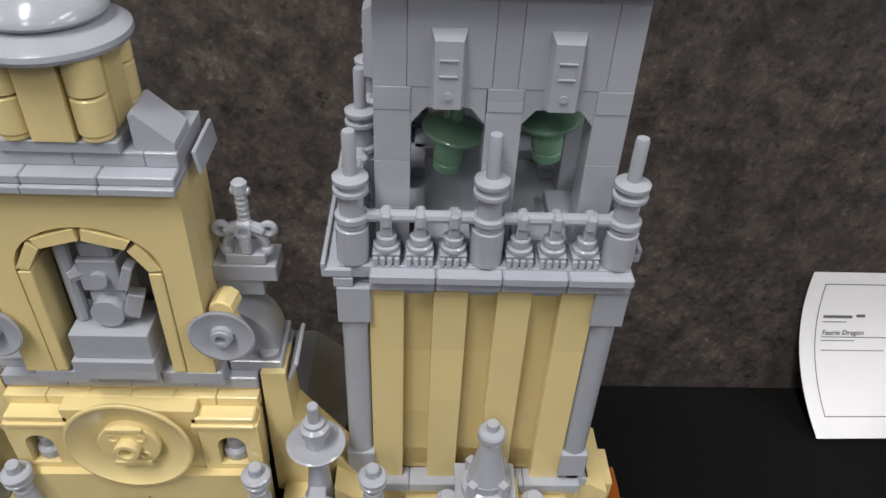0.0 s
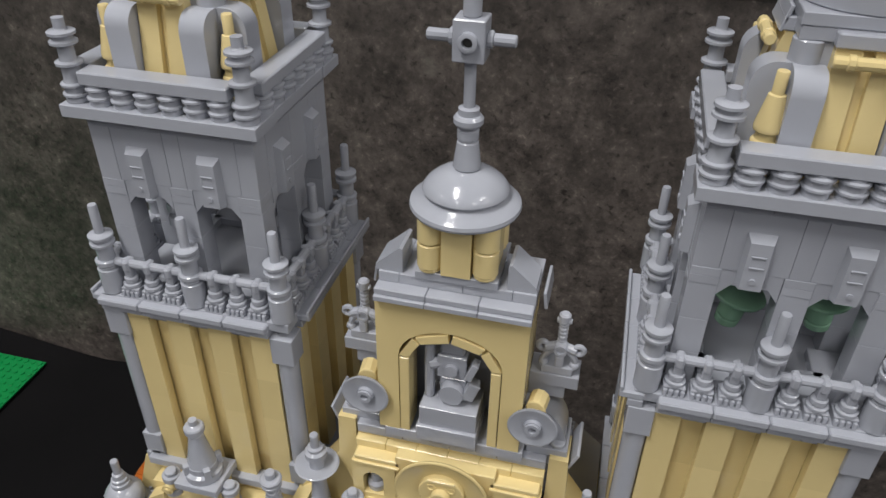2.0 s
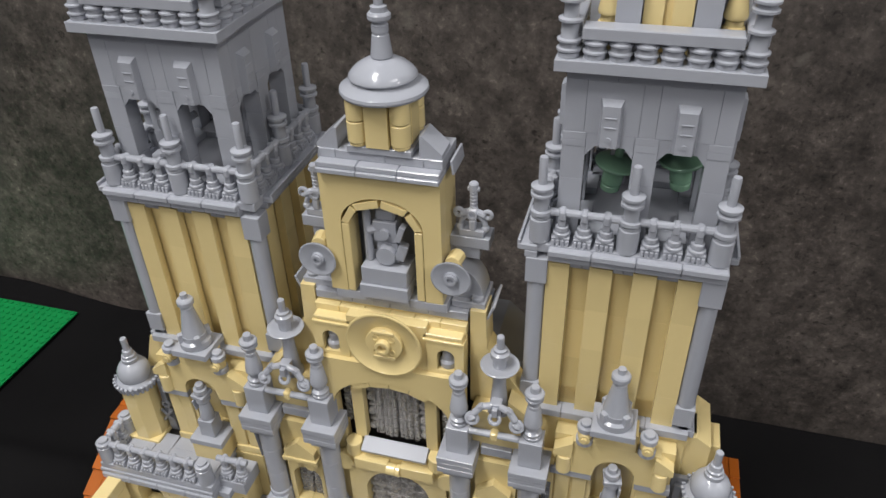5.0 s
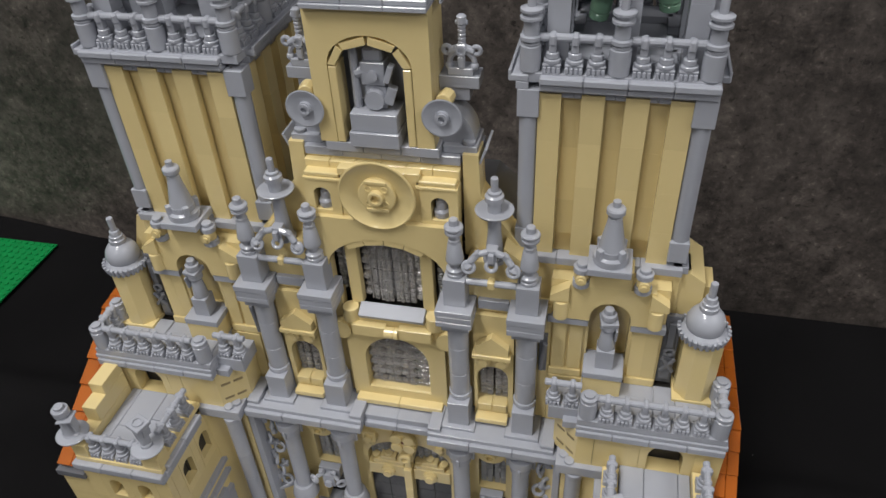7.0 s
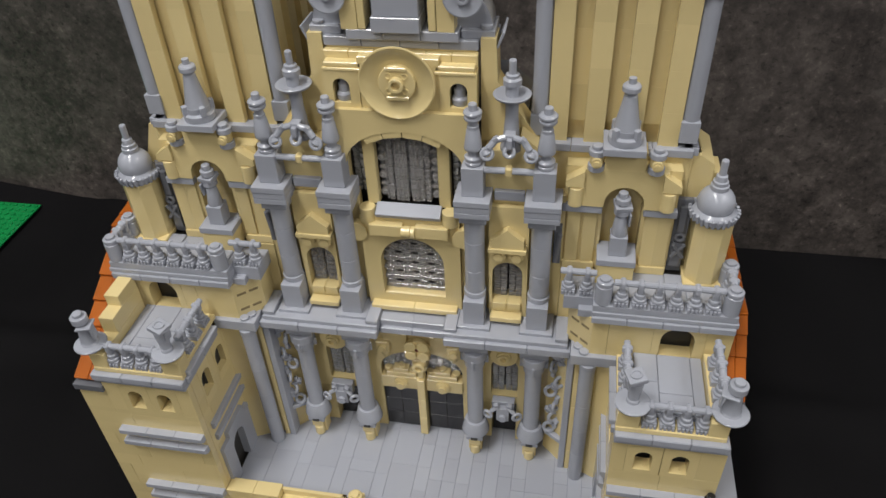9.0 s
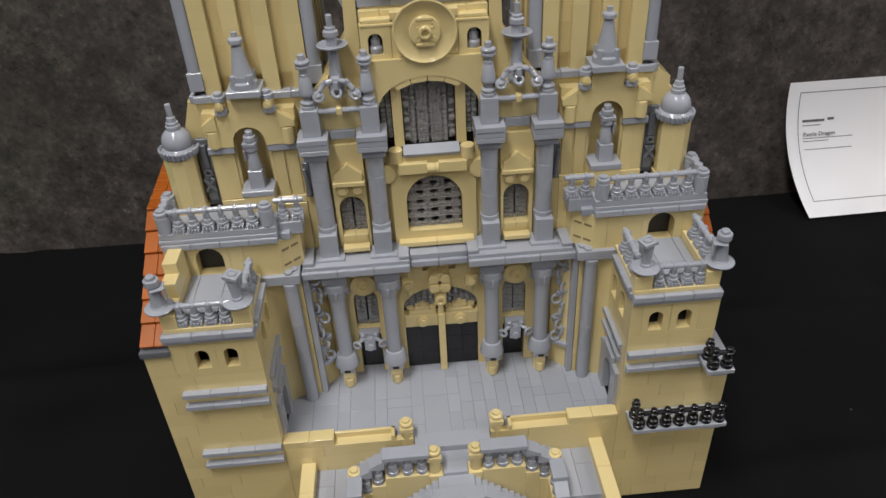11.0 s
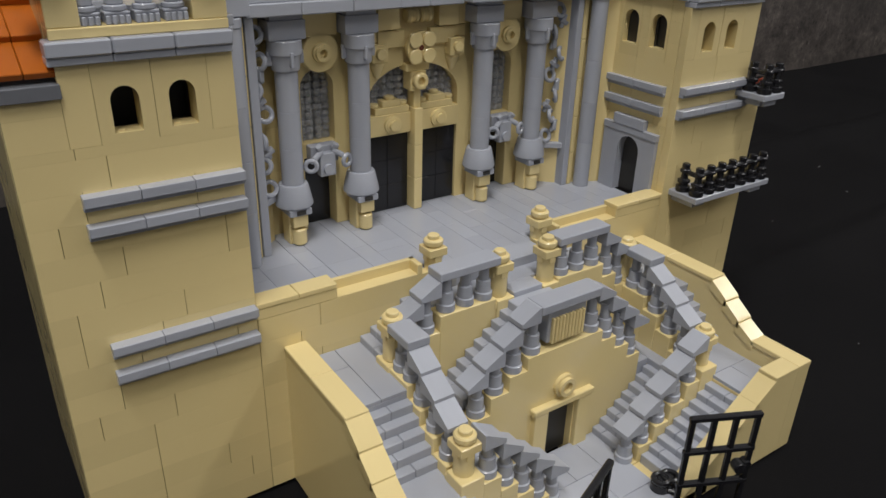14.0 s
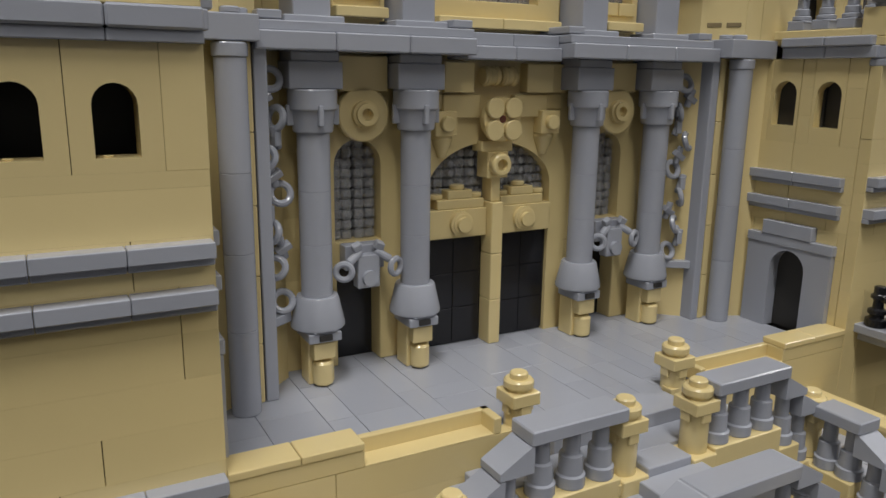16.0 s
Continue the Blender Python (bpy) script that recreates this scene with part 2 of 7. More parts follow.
    def rod(self, p, q, r, n=10):
        """A round bar between two points (z in plates)."""
        a, b = Vector((p[0], p[1], p[2] * PL)), Vector((q[0], q[1], q[2] * PL))
        m = (b - a).to_track_quat("Z", "Y").to_matrix().to_4x4()
        h = (b - a).length
        c = min(0.04, r * 0.3)
        return self.lathe(a.x, a.y, a.z / PL, [(r - c, 0), (r, c), (r, h - c), (r - c, h)], n, m)

    def ball(self, x, y, z, r, n=20, k=9, a0=-90, a1=90, sz=1.0):
        prof = [(max(0.002, r * math.cos(radians(a0 + (a1 - a0) * i / k))), sz * r * math.sin(radians(a0 + (a1 - a0) * i / k))) for i in range(k + 1)]
        return self.lathe(x, y, z, prof, n, smooth=True)

    def ringlet(self, x, y, z, r, t, m=None, n=16, k=8):
        """A torus about z (z in plates)."""
        prof = [(r + t * math.cos(2 * math.pi * i / k), t * math.sin(2 * math.pi * i / k)) for i in range(k + 1)]
        return self.lathe(x, y, z, prof, n, m, smooth=True, cap=False)

    def prism(self, poly, a0, a1, axis="y"):
        """Extrudes a polygon: (x, z plates) along y; (y, z) along x; (x, y) along z with a in plates."""
        if axis == "y":
            f = lambda p, a: (p[0], a, p[1] * PL)
        elif axis == "x":
            f = lambda p, a: (a, p[0], p[1] * PL)
        else:
            f = lambda p, a: (p[0], p[1], a * PL)
        n = len(poly)
        area = sum(poly[i][0] * poly[(i + 1) % n][1] - poly[(i + 1) % n][0] * poly[i][1] for i in range(n))
        if (area > 0) != (axis == "y"):
            poly = poly[::-1]
        v = [f(p, a0) for p in poly] + [f(p, a1) for p in poly]
        fs = [list(range(n)), [n + i for i in range(n)][::-1]] + [[(i + 1) % n, i, n + i, n + (i + 1) % n] for i in range(n)]
        return self.add(v, fs)

    def arched(self, x0, x1, z0, z1, o0, o1, spring, y0, y1, k=10, base=None, rise=None, axis="y"):
        """A wall panel with a round-headed opening from its foot (or from base) up."""
        r, cx = (o1 - o0) / 2, (o0 + o1) / 2
        rise = (r if rise is None else rise) / PL
        arc = [(cx - r * math.cos(math.pi * i / k), spring + rise * math.sin(math.pi * i / k)) for i in range(k + 1)]
        b = z0 if base is None else base
        poly = [(x0, z0), (x0, z1), (x1, z1), (x1, z0), (o1, z0)] + arc[::-1] + [(o0, z0)]
        if base is not None:
            self.prism([(o0, z0), (o0, base), (o1, base), (o1, z0)], y0, y1, axis)
            poly = [(x0, z0), (x0, z1), (x1, z1), (x1, z0), (o1, z0)] + arc[::-1] + [(o0, z0)]
        return self.prism(poly, y0, y1, axis)

    def mesh(self, name, mat):
        me = bpy.data.meshes.new(name)
        me.from_pydata([(x * ST, y * ST, z * ST) for x, y, z in self.v], [], self.f)
        me.polygons.foreach_set("use_smooth", [bool(k) for k in self.s])
        me.materials.append(mat)
        me.update()
        me.set_sharp_from_angle(angle=radians(28))
        return me


PLACE = {}  # world matrix of every thing and part


def thing(name, x, y, z, label, category, group="", kind=""):
    """An Empty at a thing's base (studs, z in plates)."""
    ob = new(name)
    ob.empty_display_size = 0.01
    m = Matrix.Translation((x * ST, y * ST, z * PL * ST))
    ob.matrix_basis = m
    PLACE[ob] = m
    return tagged(ob, label, category, group, kind)


def part(name, mb, mat, parent, label=""):
    ob = new(name, mb.mesh(name, mat))
    ob.parent = parent
    ob.matrix_basis = PLACE[parent].inverted()
    PLACE[ob] = Matrix()
    return tagged(ob, label)


def set_part(name, mesh, parent, x, y, z, rz=0, label="", rx=0, ry=0):
    """A part on a shared mesh at a place (studs, z in plates)."""
    ob = new(name, mesh)
    m = pose(x * ST, y * ST, z * PL * ST, rx, ry, rz)
    ob.parent = parent
    ob.matrix_basis = PLACE[parent].inverted() @ m
    PLACE[ob] = m
    return tagged(ob, label)


def solo(name, mb, mat, label, category, group="", kind=""):
    ob = new(name, mb.mesh(name, mat))
    PLACE[ob] = Matrix()
    return tagged(ob, label, category, group, kind)


BRICKS = {}


def brick_mesh(l, d, h, mat):
    key = (round(l, 3), round(d, 3), round(h, 3), mat.name)
    if key not in BRICKS:
        x, c = l / 2 - 0.011, 0.012
        BRICKS[key] = MB().prism([(-x, c), (-x + c, 0), (x - c, 0), (x, c), (x, d), (-x, d)], 0.004, h - 0.004, "z").mesh("brick", mat)
    return BRICKS[key]


def courses(parent, a0, a1, z0, z1, plane, face, mat=TAN, depth=0.5, row=3.0, lengths=(2, 3, 4), holes=(), seed=1):
    """Courses of bricks. face: 'front' (run in x at y = plane), 'east' or 'west' (run in y at x = plane, facing +x or -x).
    holes: (a0, a1, z0, z1) that stay free."""
    rng = random.Random(seed)
    z = z0
    while z < z1 - 0.05:
        h = min(row, z1 - z)
        free = [(a0, a1)]
        for h0, h1, b0, b1 in holes:
            if z < b1 - 0.05 and z + h > b0 + 0.05:
                nxt = []
                for s, e in free:
                    if h1 <= s or h0 >= e:
                        nxt.append((s, e))
                    else:
                        if h0 > s:
                            nxt.append((s, h0))
                        if h1 < e:
                            nxt.append((h1, e))
                free = nxt
        for s, e in free:
            a = s
            first = True
            while a < e - 0.05:
                l = rng.choice(lengths)
                if first:
                    l = rng.choice((1, 2, 3))
                first = False
                if e - (a + l) < 0.8:
                    l = e - a
                me = brick_mesh(l, depth, h, mat)
                c = a + l / 2
                if face == "front":
                    set_part("brick", me, parent, c, plane, z)
                elif face == "west":
                    set_part("brick", me, parent, plane, c, z, -90)
                else:
                    set_part("brick", me, parent, plane, c, z, 90)
                a += l
        z += h


GROUP = "toy brick cathedral model"
TZ = 23.6   # terrace floor
YF = -7.4   # front of the wings


# ---------------------------------------------------------------- the setting
def slab(name, x0, x1, y0, y1, z0, z1, mat, label, category):
    """A plain slab in metres."""
    s = 1 / ST
    return solo(name, MB().cbox(x0 * s, x1 * s, y0 * s, y1 * s, z0 * s, z1 * s, 0.5), mat, label, category, kind="structure")


PLASTER = matte("grey_hall_paint", (0.42, 0.42, 0.43), 0.8, 4, 0.06)
CEILING = matte("white_ceiling", (0.75, 0.75, 0.76), 0.9, 4, 0.04)
CARPET = matte("grey_carpet", (0.12, 0.12, 0.13), 0.95, 200, 0.3)
WALL_Y = 0.3115

slab("floor", -4, 4, -4.5, 1.0, -0.85, -0.75, CARPET, "grey hall carpet", "floor")
slab("ceiling", -4, 4, -4.5, 1.0, 2.6, 2.7, CEILING, "white hall ceiling", "ceiling")
slab("wall_south", -4, 4, -4.6, -4.5, -0.75, 2.6, PLASTER, "plain grey hall wall", "wall")
slab("wall_east", 4, 4.1, -4.5, 1.0, -0.75, 2.6, PLASTER, "plain grey hall wall", "wall")
slab("wall_west", -4.1, -4, -4.5, 1.0, -0.75, 2.6, PLASTER, "plain grey hall wall", "wall")
slab("wall_north", -4, 4, WALL_Y, WALL_Y + 0.1, -0.75, 0.407, stone_wall(), "mottled dark brown stone panel wall", "wall")
slab("wall_cap", -4, 4, WALL_Y - 0.006, WALL_Y + 0.11, 0.408, 0.56, matte("black_trim", (0.01, 0.01, 0.01), 0.6), "black trim along the top of the stone panel", "trim")
slab("wall_upper", -4, 4, WALL_Y + 0.02, WALL_Y + 0.12, 0.561, 2.6, PLASTER, "plain grey hall wall above the panel", "wall")

LAMP = bpy.data.materials.new("lamp_diffuser")
LAMP.use_nodes = True
lb = LAMP.node_tree.nodes["Principled BSDF"]
lb.inputs["Base Color"].default_value = (0.9, 0.9, 0.9, 1)
lb.inputs["Emission Color"].default_value = (1.0, 0.95, 0.88, 1)
lb.inputs["Emission Strength"].default_value = 3.0
TRIM_WHITE = matte("white_metal", (0.7, 0.7, 0.7), 0.4)


def ceiling_lamp(x, y, watts):
    ob = thing("ceiling_light", x / ST, y / ST, 2.54 / ST / PL, "white ceiling panel light, switched on", "light", "ceiling lights")
    s = 1 / ST
    fr = MB()
    for a, b, c, d in ((-0.17, 0.17, -0.62, -0.60), (-0.17, 0.17, 0.60, 0.62), (-0.17, -0.15, -0.60, 0.60), (0.15, 0.17, -0.60, 0.60)):
        fr.cbox((x + a) * s, (x + b) * s, (y + c) * s, (y + d) * s, 2.54 * s, 2.598 * s, 0.3)
    part("frame", fr, TRIM_WHITE, ob)
    part("diffuser", MB().cbox((x - 0.15) * s, (x + 0.15) * s, (y - 0.6) * s, (y + 0.6) * s, 2.56 * s, 2.59 * s, 0.3), LAMP, ob, "glowing white diffuser")
    data = bpy.data.lights.new("ceiling_lamp", "AREA")
    data.shape, data.size, data.size_y, data.energy, data.color = "RECTANGLE", 0.3, 1.2, watts, (1.0, 0.98, 0.965)
    lamp = new("ceiling_lamp", data)
    lamp.matrix_basis = pose(x, y, 2.535, 0, 0, 0)
    lamp.parent = ob
    lamp.matrix_parent_inverse = PLACE[ob].inverted()


for lx, ly, w in ((-0.6, -0.8, 54), (1.8, -0.8, 20), (-0.6, -2.6, 24), (1.8, -2.6, 14), (-2.6, -1.2, 8), (3.5, -1.3, 28)):
    ceiling_lamp(lx, ly, w)

# table with its cloth
CLOTH = cloth_black()
s_ = 1 / ST


def table_cloth():
    nx, ny = 150, 130
    x0, x1, y0, y1 = -1.6, 1.6, -0.55, WALL_Y - 0.002
    v, f = [], []
    for j in range(ny + 1):
        for i in range(nx + 1):
            x, y = x0 + (x1 - x0) * i / nx, y0 + (y1 - y0) * j / ny
            d = 0.0
            # pressed folds left by packing, and soft waves between them
            for fx in (-0.95, -0.42, 0.52, 0.78, 1.2):
                d += 0.0022 * math.exp(-((x - fx - 0.02 * math.sin(6 * y)) / 0.012) ** 2)
            for fy in (-0.37, -0.055, 0.11):
                d += 0.008 * math.exp(-((y - fy - 0.008 * math.sin(5 * x + fy * 9)) / 0.015) ** 2)
            d += 0.0016 * noise.noise((x * 5, y * 5, 3)) + 0.0006 * noise.noise((x * 18, y * 18, 1))
            up = 0.017 * min(1, max(0, (-0.44 - x) / 0.12)) * math.exp(-((y1 - y) / 0.014) ** 2)
            near = max(0, 1 - max(abs(x) - 0.18, -y - 0.17, 0) / 0.05)
            v.append((x * s_, y * s_, (d * (1 - near) - 0.0022 + up) * s_))
    for j in range(ny):
        for i in range(nx):
            a = j * (nx + 1) + i
            f.append([a, a + 1, a + nx + 2, a + nx + 1])
    mb = MB().add(v, f, True)
    # the hanging front
    n0 = [(x0 + (x1 - x0) * i / nx, y0 - 0.006 - 0.006 * math.sin(i * 0.9)) for i in range(nx + 1)]
    v2 = [(x * s_, y0 * s_, -0.0022 * s_) for x, y in n0] + [(x * s_, y * s_, -0.55 * s_) for x, y in n0]
    mb.add(v2, [[i + nx + 1, i + nx + 2, i + 1, i] for i in range(nx)], True)
    return mb


solo("tablecloth", table_cloth(), CLOTH, "black cloth with packing folds spread over the table", "cloth")
table = thing("table", 0, -12, -0.75 / ST / PL, "plain folding table hidden under a black cloth", "table")
TABLETOP = matte("table_board", (0.3, 0.27, 0.23), 0.6)
part("tabletop", MB().cbox(-1.58 * s_, 1.58 * s_, -0.53 * s_, 0.31 * s_, -0.035 * s_, -0.006 * s_, 0.3), TABLETOP, table)
for tx in (-1.5, 1.5):
    for ty in (-0.48, 0.27):
        part("leg", MB().cyl(tx * s_, ty * s_, -0.75 / ST / PL, -0.036 / ST / PL, 2.5), TRIM_WHITE, table)


# ---------------------------------------------------------------- small elements, built once
def turned(prof, mat, name, n=18):
    """prof: (radius studs, height plates)."""
    return MB().lathe(0, 0, 0, [(r, h * PL) for r, h in prof], n).mesh(name, mat)


def rim(r, z0, z1, c=0.06):
    """A rounded rim for a turned profile."""
    return [(r - c, z0), (r, z0 + c * 1.5), (r, z1 - c * 1.5), (r - c, z1)]


TOWER_POST = turned([(0.47, 0)] + rim(0.5, 0, 3.1) + rim(0.44, 3.1, 3.5) + rim(0.5, 3.6, 4.2) + [(0.36, 4.2), (0.36, 5.9)]
                    + rim(0.52, 5.95, 6.4, 0.05) + [(0.38, 6.45), (0.38, 6.8)] + rim(0.52, 6.85, 7.3, 0.05) + [(0.34, 7.35), (0.2, 7.45), (0.2, 10.6), (0.17, 10.8)], GREY, "post")
UPPER_POST = turned(rim(0.45, 0, 0.55, 0.03) + rim(0.51, 0.6, 0.95, 0.05) + [(0.41, 1.0), (0.41, 1.5)] + rim(0.51, 1.55, 1.9, 0.05) + [(0.39, 1.95), (0.35, 2.3), (0.35, 3.5)] + rim(0.5, 3.55, 3.95, 0.05)
                    + [(0.33, 4.0), (0.3, 4.3), (0.3, 5.4)] + rim(0.51, 5.5, 5.9, 0.05) + [(0.38, 5.95), (0.38, 6.3)] + rim(0.51, 6.35, 6.75, 0.05) + [(0.26, 6.8), (0.22, 6.95), (0.22, 7.9)], GREY, "post")
STACK = turned([(0.43, 0), (0.43, 0.5)] + rim(0.5, 0.55, 0.9, 0.05) + [(0.42, 0.95), (0.42, 1.4)] + rim(0.5, 1.45, 1.8, 0.05) + [(0.41, 1.85), (0.41, 2.2)], GREY, "baluster")
SMALL_POST = turned([(0.47, 0)] + rim(0.5, 0, 3.3) + [(0.45, 3.35)] + rim(0.48, 3.4, 4.1) + [(0.30, 4.1), (0.30, 4.5)], GREY, "post")


def toothed_baluster(name, mat, rail=3.9):
    """Toothed foot, round body and a clip that holds the rail."""
    mb = MB()
    mb.box(-0.40, 0.40, -0.30, 0.40, 0, 0.9)
    for k in range(4):
        mb.box(-0.40 + k * 0.215, -0.245 + k * 0.215, -0.42, -0.28, 0, 0.75, 0.03)
    mb.box(-0.42, 0.42, -0.34, 0.40, 0.75, 1.05)
    mb.cyl(0, 0, 1.05, 1.55, 0.40, 14)
    mb.cyl(0, 0, 1.55, 2.3, 0.31, 14)
    mb.box(-0.17, 0.17, -0.2, 0.2, 2.3, rail - 0.2)
    mb.box(-0.16, 0.16, -0.30, 0.30, rail - 0.75, rail + 0.55, 0.08)
    return mb.mesh(name, mat)


BALUSTER = toothed_baluster("baluster", GREY)
BLACK_BALUSTER = turned([(0.40, 0)] + rim(0.44, 0, 0.9) + [(0.3, 0.95), (0.28, 1.3)] + rim(0.38, 1.35, 1.9) + [(0.22, 2.0), (0.2, 3.0)] + rim(0.33, 3.0, 3.5) + [(0.24, 3.6), (0.24, 4.3), (0.18, 4.4)], BLACK, "baluster")


def rails(parent, p, q, mat=GREY, bumps=True, r=0.2):
    """A bar from p to q, with thicker sleeves."""
    mb = MB().rod(p, q, r)
    a, b = Vector(p), Vector(q)
    n = max(1, round(math.hypot(b.x - a.x, b.y - a.y)))
    if bumps:
        for k in range(n):
            c, d = a.lerp(b, (k + 0.38) / n), a.lerp(b, (k + 0.62) / n)
            mb.rod(tuple(c), tuple(d), r * 1.22)
    return part("rail", mb, mat, parent)


def fence_run(parent, p, q, z, n, mesh=None, rail=3.9, rz=0, mat=GREY):
    """n balusters evenly between p and q (x, y) on z, with the rail that they hold."""
    for k in range(n):
        t = (k + 0.5) / n
        set_part("baluster", mesh or BALUSTER, parent, p[0] + (q[0] - p[0]) * t, p[1] + (q[1] - p[1]) * t, z, rz)
    rails(parent, (p[0], p[1], z + rail), (q[0], q[1], z + rail), mat)


def clear_blocks(x0, x1, z0, z1, y, top=None, seed=1, style="brick"):
    """Glazing of stacked clear pieces; top: (centre, spring) of a round head.
    brick: half-stud pieces with studs; lattice: square holes between bars; posts, pegs and slot: upright columns."""
    rng = random.Random(seed)
    mb = MB()

    def inside(cx, z):
        if not top:
            return True
        dz = (z - top[1]) * PL
        return dz <= 0 or (cx - top[0]) ** 2 + dz ** 2 <= ((x1 - x0) / 2 + 0.05) ** 2
    if style == "lattice":
        # rows of half-stud pieces, and between them upright pieces that leave square holes
        mid, z = (x0 + x1) / 2, z0
        while z < z1:
            cx = x0 + 0.26
            while cx < x1:
                if inside(cx, z + 0.3):
                    mb.box(cx - 0.24, cx + 0.24, y + rng.uniform(-0.03, 0.03), y + 0.45, z, z + 0.88, 0.05)
                cx += 0.51
            for k in (-1.58, -0.53, 0.53, 1.58):
                if inside(mid + k, z + 1.5):
                    e = 0.27
                    d = rng.uniform(0.0, 0.05)
                    mb.box(mid + k - e, mid + k - 0.01, y + d, y + 0.45, z + 0.9, z + 1.94, 0.05)
                    mb.box(mid + k + 0.01, mid + k + e, y + d, y + 0.45, z + 0.9, z + 1.94, 0.05)
            z += 1.97
        return mb
    if style == "posts":
        # two stout ribbed posts between dark slots
        for cx, half in ((-0.47, 0.40), (0.47, 0.40)):
            z = z0
            while z < z1 - 0.3:
                d = rng.uniform(-0.03, 0.03)
                for k in (-1, 0, 1):
                    mb.box(cx + (k - 0.5) * half * 0.66 + 0.012, cx + (k + 0.5) * half * 0.66 - 0.012, y + d + (0.06 if k else 0), y + 0.4, z, min(z + 1.94, z1), 0.04)
                z += 2.0
        return mb
    if style == "pegs":
        # slim uprights with round pegs that stick out beside the frame
        for q in (-1, 1):
            cx = (x0 + x1) / 2 + q * 1.12
            z = z0
            while z < z1 - 0.5:
                mb.box(cx - 0.15, cx + 0.15, y + 0.1, y + 0.4, z, z + 2.85, 0.04)
                mb.box(cx - 0.28, cx - 0.2, y + 0.05, y + 0.4, z + 0.2, z + 2.6, 0.03)
                mb.lathe(cx + q * 0.48, y + 0.35, z + 1.5, [(0.22, 0), (0.22, 0.3), (0.16, 0.34)], 12, axis="y")
                mb.box(cx + q * 0.2, cx + q * 0.68, y + 0.2, y + 0.45, z + 2.4, z + 2.9, 0.04)
                z += 3.0
        return mb
    if style == "slot":
        # two columns of plates with a dark slot between them
        mid = (x0 + x1) / 2
        for q in (-1, 1):
            z = z0
            while z < z1 - 0.3:
                for k in (0.26, 0.70):
                    if inside(mid + q * k, z + 0.5):
                        d = rng.uniform(0, 0.06)
                        mb.box(mid + q * k - 0.205, mid + q * k + 0.205, y + d, y + 0.45, z, z + 0.8, 0.05)
                        mb.box(mid + q * k - 0.15, mid + q * k + 0.15, y + d + 0.03, y + 0.45, z + 0.8, z + 0.97, 0.02)
                z += 1.0
        return mb
    w, h = 0.5, 1.0
    nx = max(1, round((x1 - x0) / w)); w = (x1 - x0) / nx
    z = z0
    while z < z1 - 0.3:
        for i in range(nx):
            cx = x0 + (i + 0.5) * w
            if not inside(cx, z + 0.5):
                continue
            d = rng.uniform(-0.05, 0.05)
            mb.box(cx - w / 2 + 0.02, cx + w / 2 - 0.02, y + d, y + 0.5, z + 0.05, z + h - 0.05, 0.07)
            if rng.random() < 0.5:
                mb.lathe(cx, y + d, z + h / 2, [(0.14, 0), (0.14, 0.1)], 8, axis="y")
        z += h
    return mb


